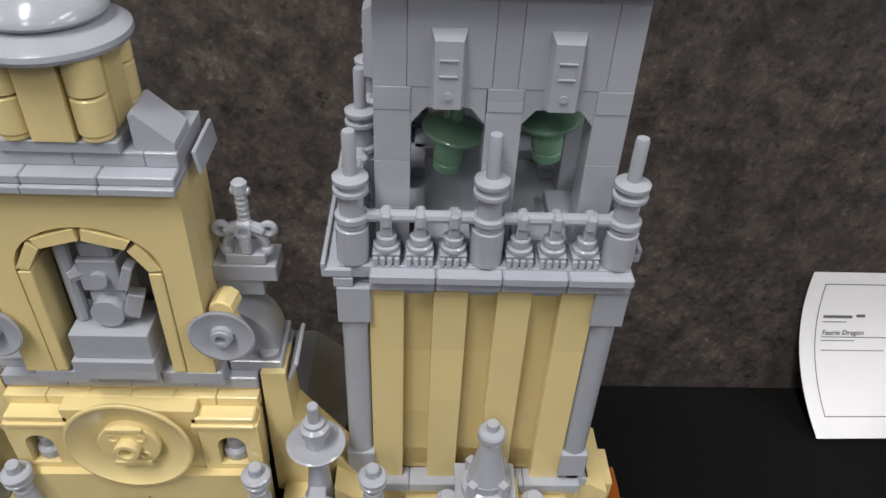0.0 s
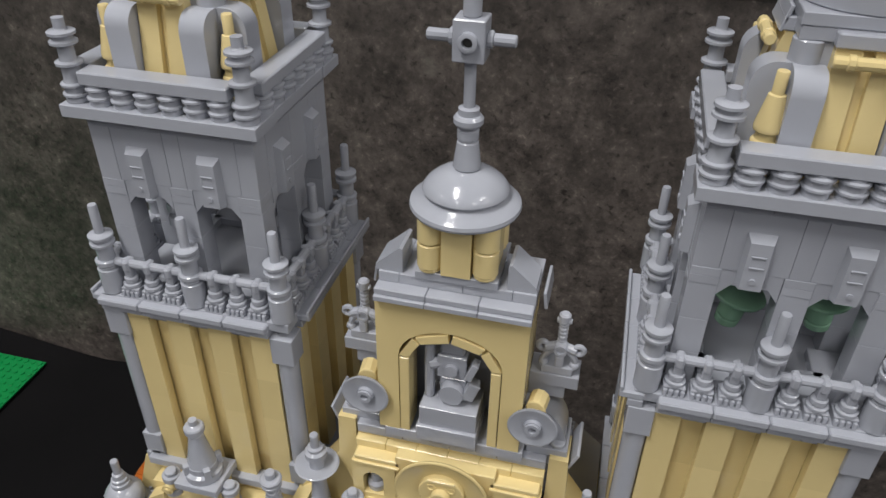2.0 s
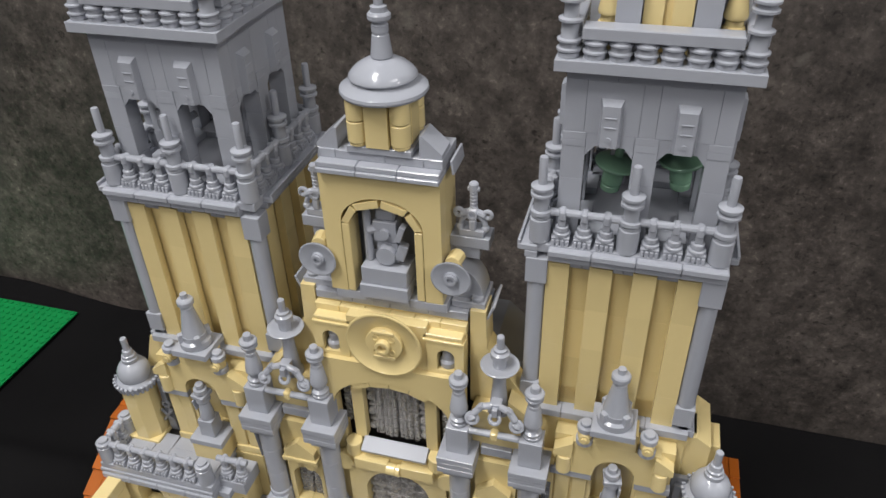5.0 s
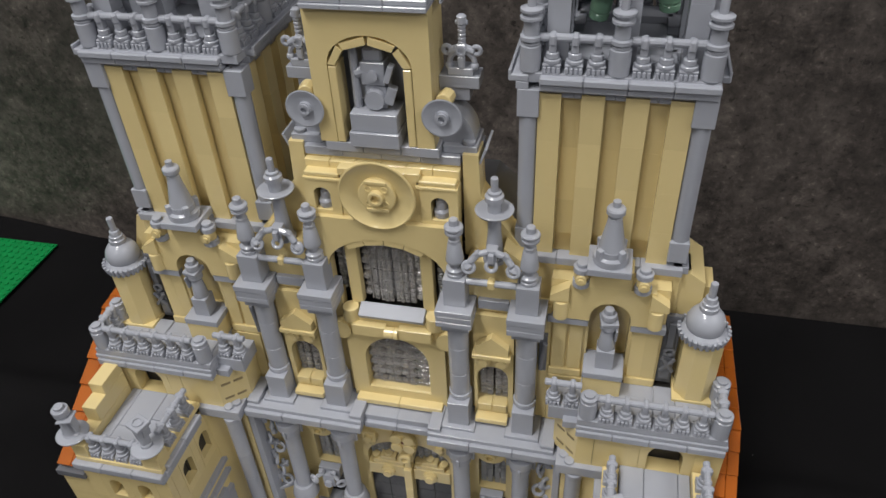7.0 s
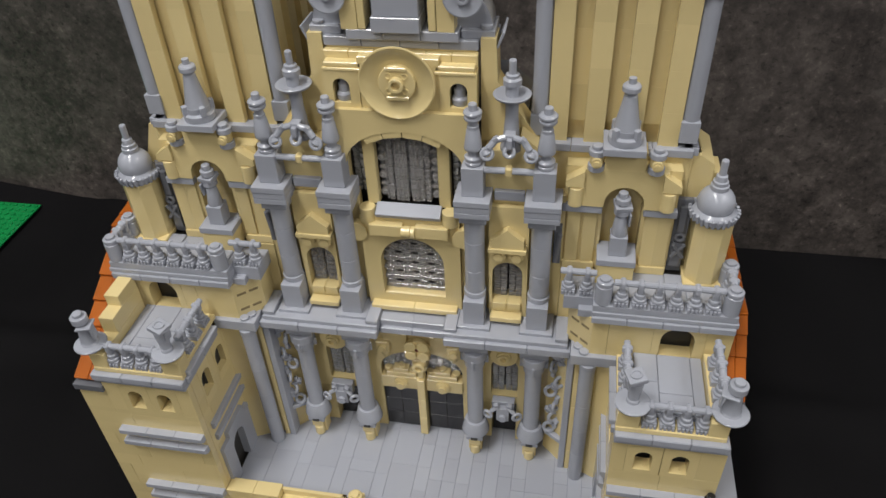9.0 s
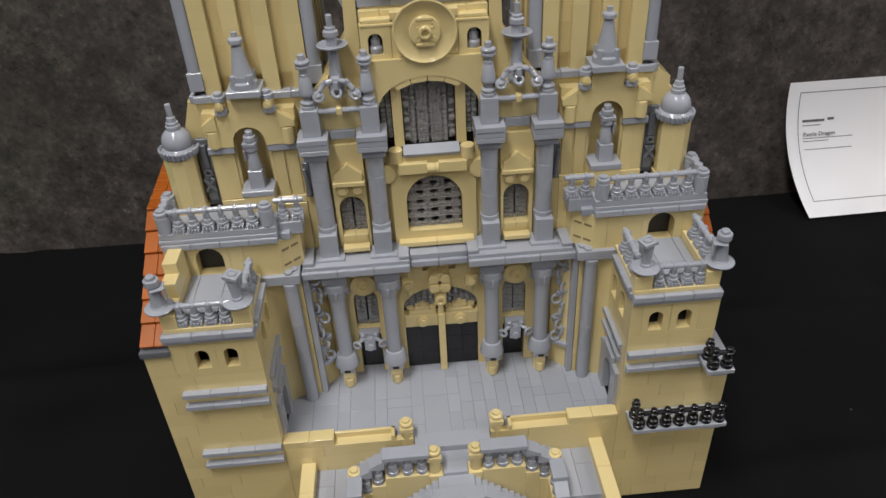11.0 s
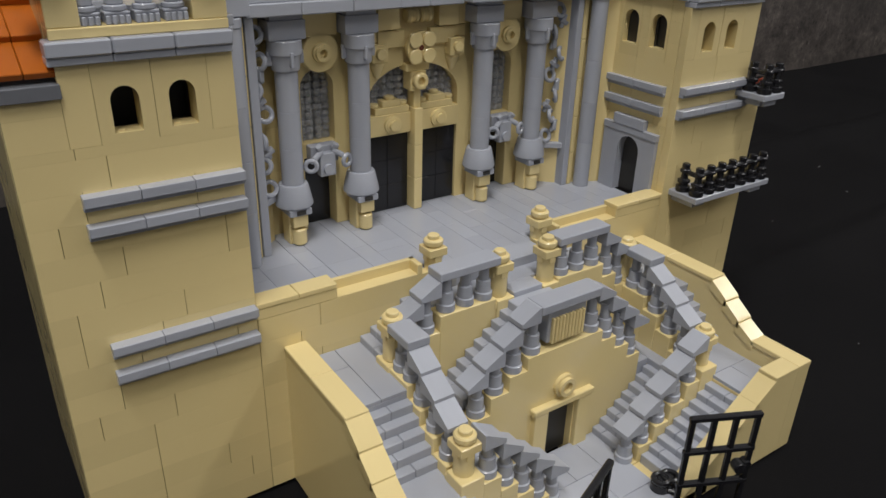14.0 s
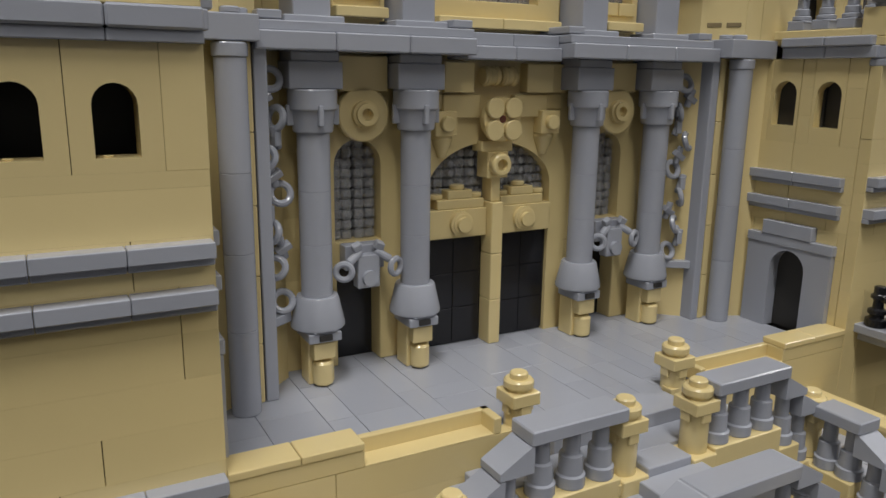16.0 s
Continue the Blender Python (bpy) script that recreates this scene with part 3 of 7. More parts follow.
# ---------------------------------------------------------------- wings with the two stair towers
def wing(s):
    side = "west" if s > 0 else "east"
    out = "east" if s > 0 else "west"
    ob = thing("wing_tower", s * 16, YF + 3, 0, "tan toy brick corner tower with grey ledges and roof terrace", "tower", GROUP)
    if s < 0:
        tagged(ob, "tan toy brick corner tower with four grey bars across its front")
    X = lambda a, b: (min(s * a, s * b), max(s * a, s * b))

    # solid cores behind the courses, near-black to paint the shade behind the windows
    ex = 18.85 if s > 0 else 20.4
    ox = 21.1 if s > 0 else 20.9   # outer face
    for x1, y0, z0, z1 in ((ox - 0.5, YF + 0.45, 0, 37.4), (ex, YF + 0.45, 37.4, 45.8), (ex, YF + 2.6, 45.8, 52)):
        part("wall_core", MB(s).box(13.45, x1, y0, 1.0, z0, z1), INSIDE_SHADE, ob)
    wins = [(14.35, 15.35), (16.4, 17.4)] if s > 0 else [(14.5, 15.46), (16.48, 17.46)]
    wide = 37.5 if s > 0 else 46
    a0, a1 = X(13, ox)
    courses(ob, a0, a1, 0, wide, YF, "front", lengths=(3, 4, 4, 6), seed=3 + s)
    if s > 0:
        courses(ob, 13, 19.3, wide, 46, YF, "front", lengths=(3, 4), seed=14)
        part("coping", MB().box(19.3, 21.1, YF, 1, 37.5, 38.2), GREY, ob)
    else:
        courses(ob, -20.9, -19.0, 46, 51.6, YF, "front", seed=12)
    a = 13.0
    for w0, w1 in wins:
        part("brick", MB(s).box(a, w0 - 0.51, YF, YF + 0.5, 46, 53.2, 0.012), TAN, ob) if w0 - 0.51 - a > 0.1 else None
        frame_ = MB(s).arched(w0 - 0.5, w1 + 0.5, 46, 53.2, w0, w1, 49.8, YF, YF + 0.9, base=46.85)
        frame_.cyl((w0 + w1) / 2 + 0.2, YF + 0.35, 46.85, 46.95, 0.12)
        part("window_surround", frame_, TAN, ob)
        a = w1 + 0.51
    part("brick", MB(s).box(a, 19.3 if s > 0 else 19.0, YF, YF + 0.5, 46, 53.2, 0.012), TAN, ob)
    # inner flank, towards the forecourt
    ih = [(-3.9, -2.4, 46, 52), (-6.02, -4.52, 46, 52), (-6.5, -2.25, TZ, 34.2)]
    courses(ob, YF + 0.52, -1.2, 0, 54, s * 13, side, seed=31 + s, holes=ih, depth=0.45)
    for b0, b1 in ((-3.9, -2.4), (-6.02, -4.52)):
        part("window_course", MB(s).arched(b0 + 0.01, b1 - 0.01, 45, 54, b0 + 0.17, b1 - 0.17, 50.2, 13, 13.6, base=46.8, axis="x"), TAN, ob)
    for b0, b1 in ((-6.5, -5.52), (-2.98, -2.25)):
        part("brick", MB(s).box(13.0, 13.45, b0 + 0.01, b1 - 0.01, 34.5, 35.99, 0.012), TAN, ob)
    # near-black core paints the dark behind the flank windows
    part("wall_core", MB(s).box(13.6, 14.2, YF + 1.2, -1.2, 45, 54), INSIDE_SHADE, ob)
    # outer flank
    courses(ob, YF + 0.52, 3.0, 0, 37.5 if s > 0 else 51.6, s * ox, out, seed=51 + s, depth=0.45, lengths=(4, 6, 8))
    if s > 0:
        courses(ob, YF + 1.02, 3.0, 37.5, 52.4, 19.3, out, seed=53, depth=0.45, lengths=(4, 6))
    # grey arched doorway on the flank
    d = MB(s)
    d.arched(-6.5, -2.25, TZ, 34.2, -5.3, -3.55, 30.8, 12.75, 13.4, axis="x")
    d.box(12.7, 13.3, -6.55, -2.2, 33.4, 34.5, 0.03)
    d.box(12.66, 13.3, -5.5, -3.0, 34.5, 36.1, 0.03)
    dw = part("doorway", d, GREY, ob, "grey arched doorway with stepped lintel")
    # thin near-black sheet paints the shade inside the doorway
    part("opening", MB(s).box(13.35, 13.42, -5.4, -3.45, TZ, 34), INSIDE_SHADE, dw)
    # grey bars
    def bar(a, b, z, on="front", name="bar"):
        n = 3 if b - a > 5 else 2
        for k in range(n):
            mb = MB(s)
            p, q = a + (b - a) * k / n, a + (b - a) * (k + 1) / n
            if on == "front":
                mb.box(p + 0.008, q - 0.008, YF - 0.5, YF + 0.05, z, z + 1.0, 0.025)
                mb.box(p + 0.008, q - 0.008, YF - 0.3, YF + 0.05, z - 0.5, z, 0.03)
            else:
                mb.box(12.68, 13.05, p + 0.008, q - 0.008, z, z + 1.0, 0.025)
                mb.box(12.8, 13.05, p + 0.008, q - 0.008, z - 0.5, z, 0.03)
            part(name, mb, GREY, ob)
    bar(13.05, 19.0, 40.8 if s < 0 else 41.2); bar(13.05, 19.0, 37.9)
    if s < 0:
        bar(13.05, 19.0, 25.1); bar(13.05, 19.0, 21.95)
    bar(-6.5, -1.9, 40.8, "side"); bar(-6.5, -1.9, 37.8, "side")
    # ledge round the top
    for k in range(3):
        mb = MB(s).box(13.0 + k * 2.08, 13.0 + (k + 1) * 2.08 - 0.015, YF - 0.35, YF + 0.6, 53.9, 55.2, 0.06)
        mb.box(13.0 + k * 2.08, 13.0 + (k + 1) * 2.08 - 0.015, YF - 0.22, YF + 0.6, 53.2, 53.9, 0.03)
        part("ledge", mb, GREY, ob)
    for k in range(2):
        p, q = (-7.0, -4.96) if k == 0 else (-4.94, -2.9)
        mb = MB(s).box(12.65, 13.3, p, q, 55.2, 56.2, 0.05)
        mb.box(12.8, 13.3, p - 0.2 * (k == 0), q, 54.0, 55.2)
        part("ledge", mb, GREY, ob)
    # parapet
    mb = MB(s)
    mb.box(13, 19, YF, YF + 1, 55.2, 56.1)
    mb.box(13, 14.25, YF + 0.05, YF + 1.1, 56.1, 58.9)
    mb.box(17.95, 19, YF + 0.05, YF + 1.1, 56.1, 58.9)
    mb.box(13.05, 14, YF + 1.1, -2.2, 56.1, 57.0)
    mb.box(18, 19, YF + 1.1, -2.2, 54.7, 58.9)
    if s < 0:
        mb.box(18, 19, -5.4, -2.2, 58.9, 61.9)
        mb.box(18, 19, -4.2, -2.2, 61.9, 64)
    part("parapet", mb, TAN, ob)
    fence_run(ob, (s * 14.3, YF + 0.5), (s * 18.2, YF + 0.5), 56.1, 4)
    fence_run(ob, (s * 13.5, -6.1), (s * 13.5, -2.6), 57.0, 3, rz=90)
    if s > 0:
        fence_run(ob, (s * 18.5, -6.1), (s * 18.5, -2.6), 58.9, 3, rz=90)
    floor = part("terrace_floor", MB(s).box(14, 18, YF + 0.9, -1.9, 56.3, 56.9), GREY, ob)
    for i, (a, b, c, dd) in enumerate(((14.02, 15.4, -6.4, -4.2), (14.02, 15.4, -4.2, -2.0), (15.4, 17.3, -6.4, -5.0), (15.4, 17.3, -5.0, -2.0), (17.3, 17.98, -6.4, -2.0))):
        part("floor_tile", MB(s).box(a + 0.015, b - 0.015, c + 0.015, dd - 0.015, 56.9, 57.3), GREY, floor)
    for i, cx in enumerate((13.75, 18.9)):
        urn = MB(s)
        cy = YF + 0.55
        urn.lathe(cx, cy, 58.9, [(0.45, 0), (0.5, 0.15), (0.98, 0.42), (1.0, 0.5), (0.94, 0.56), (0.45, 0.62)], 26, smooth=True)
        if i == 0:
            urn.lathe(cx, cy, 60.2, [(0.36, 0), (0.36, 0.3), (0.3, 0.36), (0.42, 1.5), (0.42, 1.75)], 20)
            urn.tilt(cx - 0.05, cy, 65.3, 1.0, 1.0, 0.3, 0, -9, 18)
            urn.tilt(cx - 0.44, cy - 0.05, 64.0, 0.14, 0.5, 0.8, 0, -9, 18)
            urn.lathe(cx - 0.05, cy, 65.6, [(0.33, 0), (0.33, 0.12), (0.24, 0.12), (0.22, 0.04)], 18, Matrix.Rotation(radians(-9), 4, "Y"))
        else:
            urn.lathe(cx, cy, 60.2, [(0.56, 0), (0.56, 0.12), (0.5, 0.2), (0.36, 1.5), (0.36, 1.72)], 22)
            urn.tilt(cx - 0.28, cy - 0.1, 64.3, 0.95, 0.95, 0.14, 0, 4, -14)
            urn.tilt(cx - 0.68, cy - 0.1, 63.1, 0.13, 0.6, 0.9, 0, 4, -14)
            urn.cyl(cx, cy, 64.7, 65.9, 0.5, 24)
            urn.cyl(cx, cy, 65.9, 66.5, 0.3)
        part("urn", urn, GREY, ob, "grey round finial on a dish")

    # bay above, with its own balcony
    bay = thing("balcony_bay", s * 15, -1, 52, "tan bay with an arched door, balustraded balcony and statue niche", "facade bay", GROUP)
    mb = MB(s)
    mb.arched(15.0, 18.0, 50, 63, 15.45, 17.4, 60.4, -2, -1, base=57.0)
    part("wall", mb, TAN, bay)
    # near-black sheet in place of the shade beyond the arch
    part("opening", MB(s).box(15.1, 17.8, -0.9, -0.8, 56, 63), INSIDE_SHADE, bay)
    a0, a1 = X(11.4, 15.0); courses(bay, a0, a1, 55.5, 63, -2, "front", row=7.5, lengths=(2, 2), seed=7)
    a0, a1 = X(18.0, 19.5); courses(bay, a0, a1, 52, 63, -2, "front", row=11, lengths=(1, 2), seed=8)
    # core in the same painted interior shade
    part("wall_core", MB(s).box(11.4, 19.4, -0.75, 2, 45, 66), INSIDE_SHADE, bay)
    part("wall", MB(s).box(9.31, 11.4, 0.9, 1.15, 55, 66.5), TAN, bay)
    # splayed corner with four slots
    mb = MB(s)
    mb.prism([(11.45, -2), (10.0, -0.7), (10.0, 1.2), (11.45, 1.2)], 55.8, 63.2, "z")
    sp = part("splay", mb, TAN, bay)
    # slots are thin darker tan bars, with their shade put into the colour
    slots = MB(s)
    for i in (0, 1):
        for j in (0, 1):
            t = 0.28 + 0.42 * i
            slots.tilt(11.45 - 1.45 * t, -2 + 1.3 * t - 0.0, 57.6 + 3.2 * j, 0.62, 0.06, 0.2, 0, 0, -41.9)
    part("slot", slots, matte("slot_shade", (0.25, 0.19, 0.09), 0.6), sp)
    mb = MB(s)
    mb.box(10.3, 13.2, -2.35, 0.5, 54.0, 56.0)
    mb.cyl(10.75, -1.55, 56.0, 56.5, 0.3); mb.cyl(11.1, -2.0, 56.0, 56.5, 0.3)
    part("base_plate", mb, GREY, bay)
    # balcony
    mb = MB(s)
    for k in range(4):
        mb.box(11.3 + k * 2.03, 11.3 + (k + 1) * 2.03 - 0.015, -2.4, -1.4, 63.4, 64.6, 0.05)
    mb.box(11.3, 19.5, -2.28, -0.6, 64.6, 65.4)
    mb.box(11.3, 19.4, -2.2, 1.1, 65.4, 66.6)
    mb.box(9.6, 11.4, -1.3, 0.6, 63.4, 66.0)
    mb.box(10.5, 11.6, -1.75, -1.2, 63.0, 64.4)
    part("balcony_floor", mb, GREY, bay)
    for i, (a, b, c, dd) in enumerate(((11.6, 13.3, -1.4, 1.0), (13.3, 15.4, -1.4, 0.0), (15.4, 16.6, -1.4, 1.0), (16.6, 18.4, -1.4, 0.6))):
        part("floor_tile", MB(s).box(a + 0.015, b - 0.015, c, dd, 66.6, 66.95), GREY, bay)
    for px, py in ((11.85, -1.75), (18.95, -1.75), (18.95, 0.55)):
        set_part("post", SMALL_POST, bay, s * px, py, 66.6)
    fence_run(bay, (s * 12.35, -1.8), (s * 18.45, -1.8), 66.6, 6)
    fence_run(bay, (s * 9.3, -0.85), (s * 11.4, -0.85), 66.0, 2)
    fence_run(bay, (s * 18.95, -1.3), (s * 18.95, 0.2), 66.6, 2, rz=90)
    # octagonal turret with a dome
    tur = MB(s)
    tur.lathe(17.55, 1.1, 67.2, [(1.12, 0), (1.12, 10.4 * PL)], 8, Matrix.Rotation(radians(22.5), 4, "Z"))
    tur.s = [False] * len(tur.s)
    turret = part("turret", tur, TAN, bay, "tan eight-sided turret shaft")
    part("turret_foot", MB(s).box(16.4, 18.7, 0.0, 2.2, 66.6, 67.4), TAN, turret)
    dome = MB(s)
    dome.lathe(17.45, 1.1, 77.4, [(0.85, 0), (1.2, 0.3), (1.25, 0.62), (1.0, 0.85)], 28)
    dome.ball(17.45, 1.1, 80.4, 1.03, 28, 12, -60, 90)
    dome.lathe(17.45, 1.1, 82.7, [(0.5, 0), (0.5, 0.25), (0.42, 0.3), (0.42, 0.5), (0.34, 0.55), (0.3, 0.85), (0.2, 0.9), (0.2, 1.75), (0.17, 1.8)], 18)
    dm = part("dome", dome, GREY, bay, "glossy grey dome on a toothed ring")
    for k in range(26):
        a = 2 * math.pi * k / 26
        part("tooth", MB(s).tilt(17.45 + 1.26 * math.cos(a), 1.1 + 1.26 * math.sin(a), 78.7, 0.2, 0.17, 0.56, 0, 14, math.degrees(a)), GREY, dm)
    orn = MB(s)
    orn.box(15.5, 16.35, 1.4, 1.7, 66.8, 80)
    orn.box(15.6, 16.2, 1.2, 1.45, 68, 72.5); orn.box(15.7, 16.1, 1.15, 1.45, 74.5, 79)
    orn.ringlet(15.95, 1.25, 73.5, 0.24, 0.12, Matrix.Rotation(radians(90), 4, "X"))
    orn.rod((15.6, 1.1, 70), (16.3, 1.1, 72.5), 0.12); orn.rod((16.3, 1.1, 70), (15.6, 1.1, 72.5), 0.12)
    part("ornament", orn, DARK, bay, "dark grey bracket ornament in a recess")
    # niche wall
    mb = MB(s)
    mb.arched(9.2, 15.45, 66.6, 84.8, 11.4, 13.6, 79.6, 1.2, 2.2, base=70)
    part("niche_wall", mb, TAN, bay)
    mb = MB(s).arched(10.2, 14.7, 78.8, 85.0, 11.4, 13.6, 79.6, 0.75, 1.25)
    part("niche_front", mb, TAN, bay)
    part("niche_back", MB(s).box(11.0, 14.0, 2.2, 2.5, 66.6, 84), TAN, bay)
    for a, b in ((9.3, 11.2), (13.7, 15.4)):
        part("plinth", MB(s).box(a, b, 0.95, 1.25, 66.6, 68.0), TAN, bay)
        part("pilaster", MB(s).box(a + 0.1, a + 0.9, 1.05, 1.25, 68.0, 77.4), TAN, bay)
        part("pilaster", MB(s).box(b - 0.85, b - 0.05, 1.05, 1.25, 68.0, 77.4), TAN, bay)
    part("wall_core", MB(s).box(9.3, 16.5, 2.5, 4, 60, 86), TAN, bay)
    mb = MB(s)
    mb.box(9.1, 11.35, 0.8, 1.3, 77.5, 78.7); mb.box(13.65, 15.5, 0.8, 1.3, 77.5, 78.7)
    part("string_course", mb, GREY, bay)
    mb = MB(s)
    for a, b, sg in ((9.2, 11.2, 1), (15.45, 13.5, -1)):
        mb.prism([(a, 82.2), (a, 83.2), (a + sg * 1.0, 84.9), (a + sg * 1.0, 82.2)], 0.55, 1.3)
        mb.cyl(a + sg * 0.6, 0.85, 78.9, 82.0, 0.42)
    mb.prism([(11.2, 85.0), (11.2, 88.1), (13.4, 88.1), (13.4, 85.0)], 0.75, 1.9)
    part("niche_head", mb, TAN, bay)
    for cx in (10.75, 13.95):
        mb = MB(s)
        mb.cyl(cx, 0.9, 84.9, 85.9, 0.46)
        mb.cyl(cx, 0.9, 87.3, 88.2, 0.46); mb.cyl(cx, 0.9, 88.2, 88.8, 0.3)
        part("scroll_cap", mb, GREY, bay)
        mb = MB(s)
        mb.cyl(cx, 0.9, 85.9, 87.3, 0.38); mb.lathe(cx, 0.55, 86.6, [(0.3, 0), (0.3, 0.22), (0.16, 0.22), (0.16, 0.3)], 14, axis="y")
        part("scroll", mb, TAN, bay)
    pin = MB(s)
    pin.box(11.0, 13.25, 0.1, 2.2, 88.2, 89.3)
    pin.lathe(12.12, 1.1, 89.3, [(0.9, 0), (0.92, 0.1), (0.9, 0.4), (0.72, 0.5), (0.72, 0.85)], 24)
    for k in range(4):
        a = radians(45 + 90 * k)
        pin.tilt(12.12 + 0.78 * math.cos(a), 1.1 + 0.78 * math.sin(a), 91.0, 0.3, 0.34, 0.6, 0, 0, 45 + 90 * k)
    pin.lathe(12.12, 1.1, 91.3, [(0.7, 0), (0.66, 0.2), (0.38, 1.7), (0.36, 1.9), (0.3, 1.95), (0.3, 2.2)], 22)
    pin.lathe(12.12, 1.1, 96.6, [(0.42, 0), (0.48, 0.06), (0.48, 0.3), (0.42, 0.38), (0.3, 0.4), (0.2, 0.45), (0.2, 0.75)], 20)
    part("pinnacle", pin, GREY, bay, "grey stepped pinnacle")
    part("pedestal", MB(s).box(11.35, 13.5, -0.25, 1.6, 66.6, 70.1), TAN, bay)
    part("pedestal_cap", MB(s).box(11.3, 13.55, -0.3, 1.6, 70.1, 71.2), GREY, bay)
    st = MB(s)
    st.box(11.95, 12.95, 0.15, 1.15, 71.2, 74.6)
    st.lathe(12.45, 0.65, 74.6, [(0.46, 0), (0.48, 0.1), (0.34, 1.2), (0.3, 1.3)], 18)
    st.lathe(12.45, 0.65, 77.8, [(0.3, 0), (0.46, 0.2), (0.46, 0.5)], 18)
    st.tilt(12.45, 0.65, 79.6, 0.95, 0.95, 0.3, 8, 0, 10)
    st.cyl(12.42, 0.62, 80.0, 81.0, 0.42); st.cyl(12.4, 0.6, 81.0, 81.9, 0.26)
    st.tilt(12.9, 0.45, 77.6, 0.12, 0.4, 0.9, 10, 0, 10)
    solo("statue", st, GREY, "small grey abstract statue on a pedestal in the niche", "statue", "niche statues")
    # sloped tan corner behind, beside the bell tower
    mb = MB(s)
    if s > 0:
        mb.prism([(15.4, 66), (15.4, 86), (16.4, 86), (17.2, 84.6), (17.2, 66)], 2.2, 5.4)
        mb.box(17.21, 17.95, 3.6, 5.4, 66, 81.2)
    else:
        mb.prism([(15.4, 66), (15.4, 86), (16.4, 86), (17.2, 80), (17.2, 66)], 2.2, 9)
    part("shoulder", mb, TAN, bay)
    return ob


for s in (-1, 1):
    wing(s)


# ---------------------------------------------------------------- bell towers
def bell_tower(s):
    cx, cy = s * 11.5, 6.5
    ob = thing("bell_tower", cx, cy, 86, "tan ribbed bell tower with grey belfry" + (" and two sand green bells" if s > 0 else ", its belfry empty"), "tower", GROUP)
    # core darker than the tan bricks: shade between the ribs put into its colour
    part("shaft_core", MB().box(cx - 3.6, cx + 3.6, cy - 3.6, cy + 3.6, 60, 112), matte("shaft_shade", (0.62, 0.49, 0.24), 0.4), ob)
    rib_h = (5.4, 6.0, 6.2, 6.4)

    def on_side(k, u, w):
        """u along the side, w outwards from the centre, for side k (0 front, 1 east, 2 back, 3 west)."""
        return [(cx + u, cy - w), (cx + w, cy + u), (cx - u, cy + w), (cx - w, cy - u)][k]
    for k in range(4):
        rz = (0, 90, 180, 270)[k]
        for u in (-3, -1, 1, 3):
            z = 86.8
            for h in rib_h:
                x, y = on_side(k, u, 4.32)
                set_part("brick", brick_mesh(1.1, 0.5, h, TAN), ob, x, y, z, rz)
                z += h
        for u in (-2, 0, 2):
            x, y = on_side(k, u, 3.78)
            set_part("brick", brick_mesh(1.0, 0.2, 3.0, TAN), ob, x, y, 86.8, rz)
            z = 87.4
            for h in (7.8, 7.8, 7.8):
                set_part("brick", brick_mesh(0.98, 0.15, h, TAN), ob, x, y + (0.0), z, rz)
                z += h
        # grey course under the ledge
        mb = MB()
        for j in range(4):
            a, b = on_side(k, -3.8 + 1.9 * j, 4.2), on_side(k, -3.8 + 1.9 * (j + 1), 3.7)
            mb.box(a[0], b[0], a[1], b[1], 110.2, 111.5)
        part("course", mb, GREY, ob)
        # ledge: long lipped tile, and the platform edge
        lo, hi = (-3.5, 4.5) if (s > 0) == (k in (0,)) or k in (1, 3) else (-4.5, 3.5)
        n = 4
        for j in range(n):
            w = 4.95 if k % 2 else 4.78
            a, b = on_side(k, lo + (hi - lo) * j / n + 0.01, w), on_side(k, lo + (hi - lo) * (j + 1) / n - 0.01, 4.0)
            mb = MB().box(a[0], b[0], a[1], b[1], 112.3, 113.2, 0.06)
            if k % 2:
                b = on_side(k, lo + (hi - lo) * (j + 1) / n - 0.01, w - 0.14)
                mb.box(a[0], b[0], a[1], b[1], 113.1, 113.7, 0.03)
            a, b = on_side(k, lo + (hi - lo) * j / n + 0.01, 4.6), on_side(k, lo + (hi - lo) * (j + 1) / n - 0.01, 4.0)
            mb.box(a[0], b[0], a[1], b[1], 111.4, 112.3, 0.03)
            part("ledge", mb, GREY, ob)
        # balustrade
        z = 113.4
        for u in (-3, -2, -1, 1, 2, 3):
            x, y = on_side(k, u, 4.0)
            set_part("baluster", BALUSTER, ob, x, y, z, rz)
        for u0, u1 in ((-3.6, -0.4), (0.4, 3.6)):
            a, b = on_side(k, u0, 4.0), on_side(k, u1, 4.0)
            rails(ob, (*a, z + 3.9), (*b, z + 3.9))
        x, y = on_side(k, 0, 4.0)
        set_part("post", TOWER_POST, ob, x, y, z)
        x, y = on_side(k, 4.0, 4.0)
        set_part("post", TOWER_POST, ob, x, y, z)
        # corner column under it
        col = MB().cyl(x, y, 91, 108, 0.46, 22)
        for zz in (96, 101, 106):
            col.cyl(x, y, zz - 0.04, zz + 0.04, 0.465, 22, 0.0)
        part("column", col, GREY, ob)
        part("column_foot", MB().box(x - 0.5, x + 0.5, y - 0.5, y + 0.5, 88, 91.2), GREY, ob)
        part("column_head", MB().box(x - 0.52, x + 0.52, y - 0.52, y + 0.52, 107.8, 111.4), GREY, ob)
        # plinth
        a, b = on_side(k, -4.4, 4.75), on_side(k, 4.4, 3.9)
        mb = MB()
        for j in range(4):
            a, b = on_side(k, -4.4 + 2.2 * j + 0.01, 4.7), on_side(k, -4.4 + 2.2 * (j + 1) - 0.01, 3.9)
            mb.box(a[0], b[0], a[1], b[1], 86.0, 87.2)
        part("plinth", mb, GREY, ob)
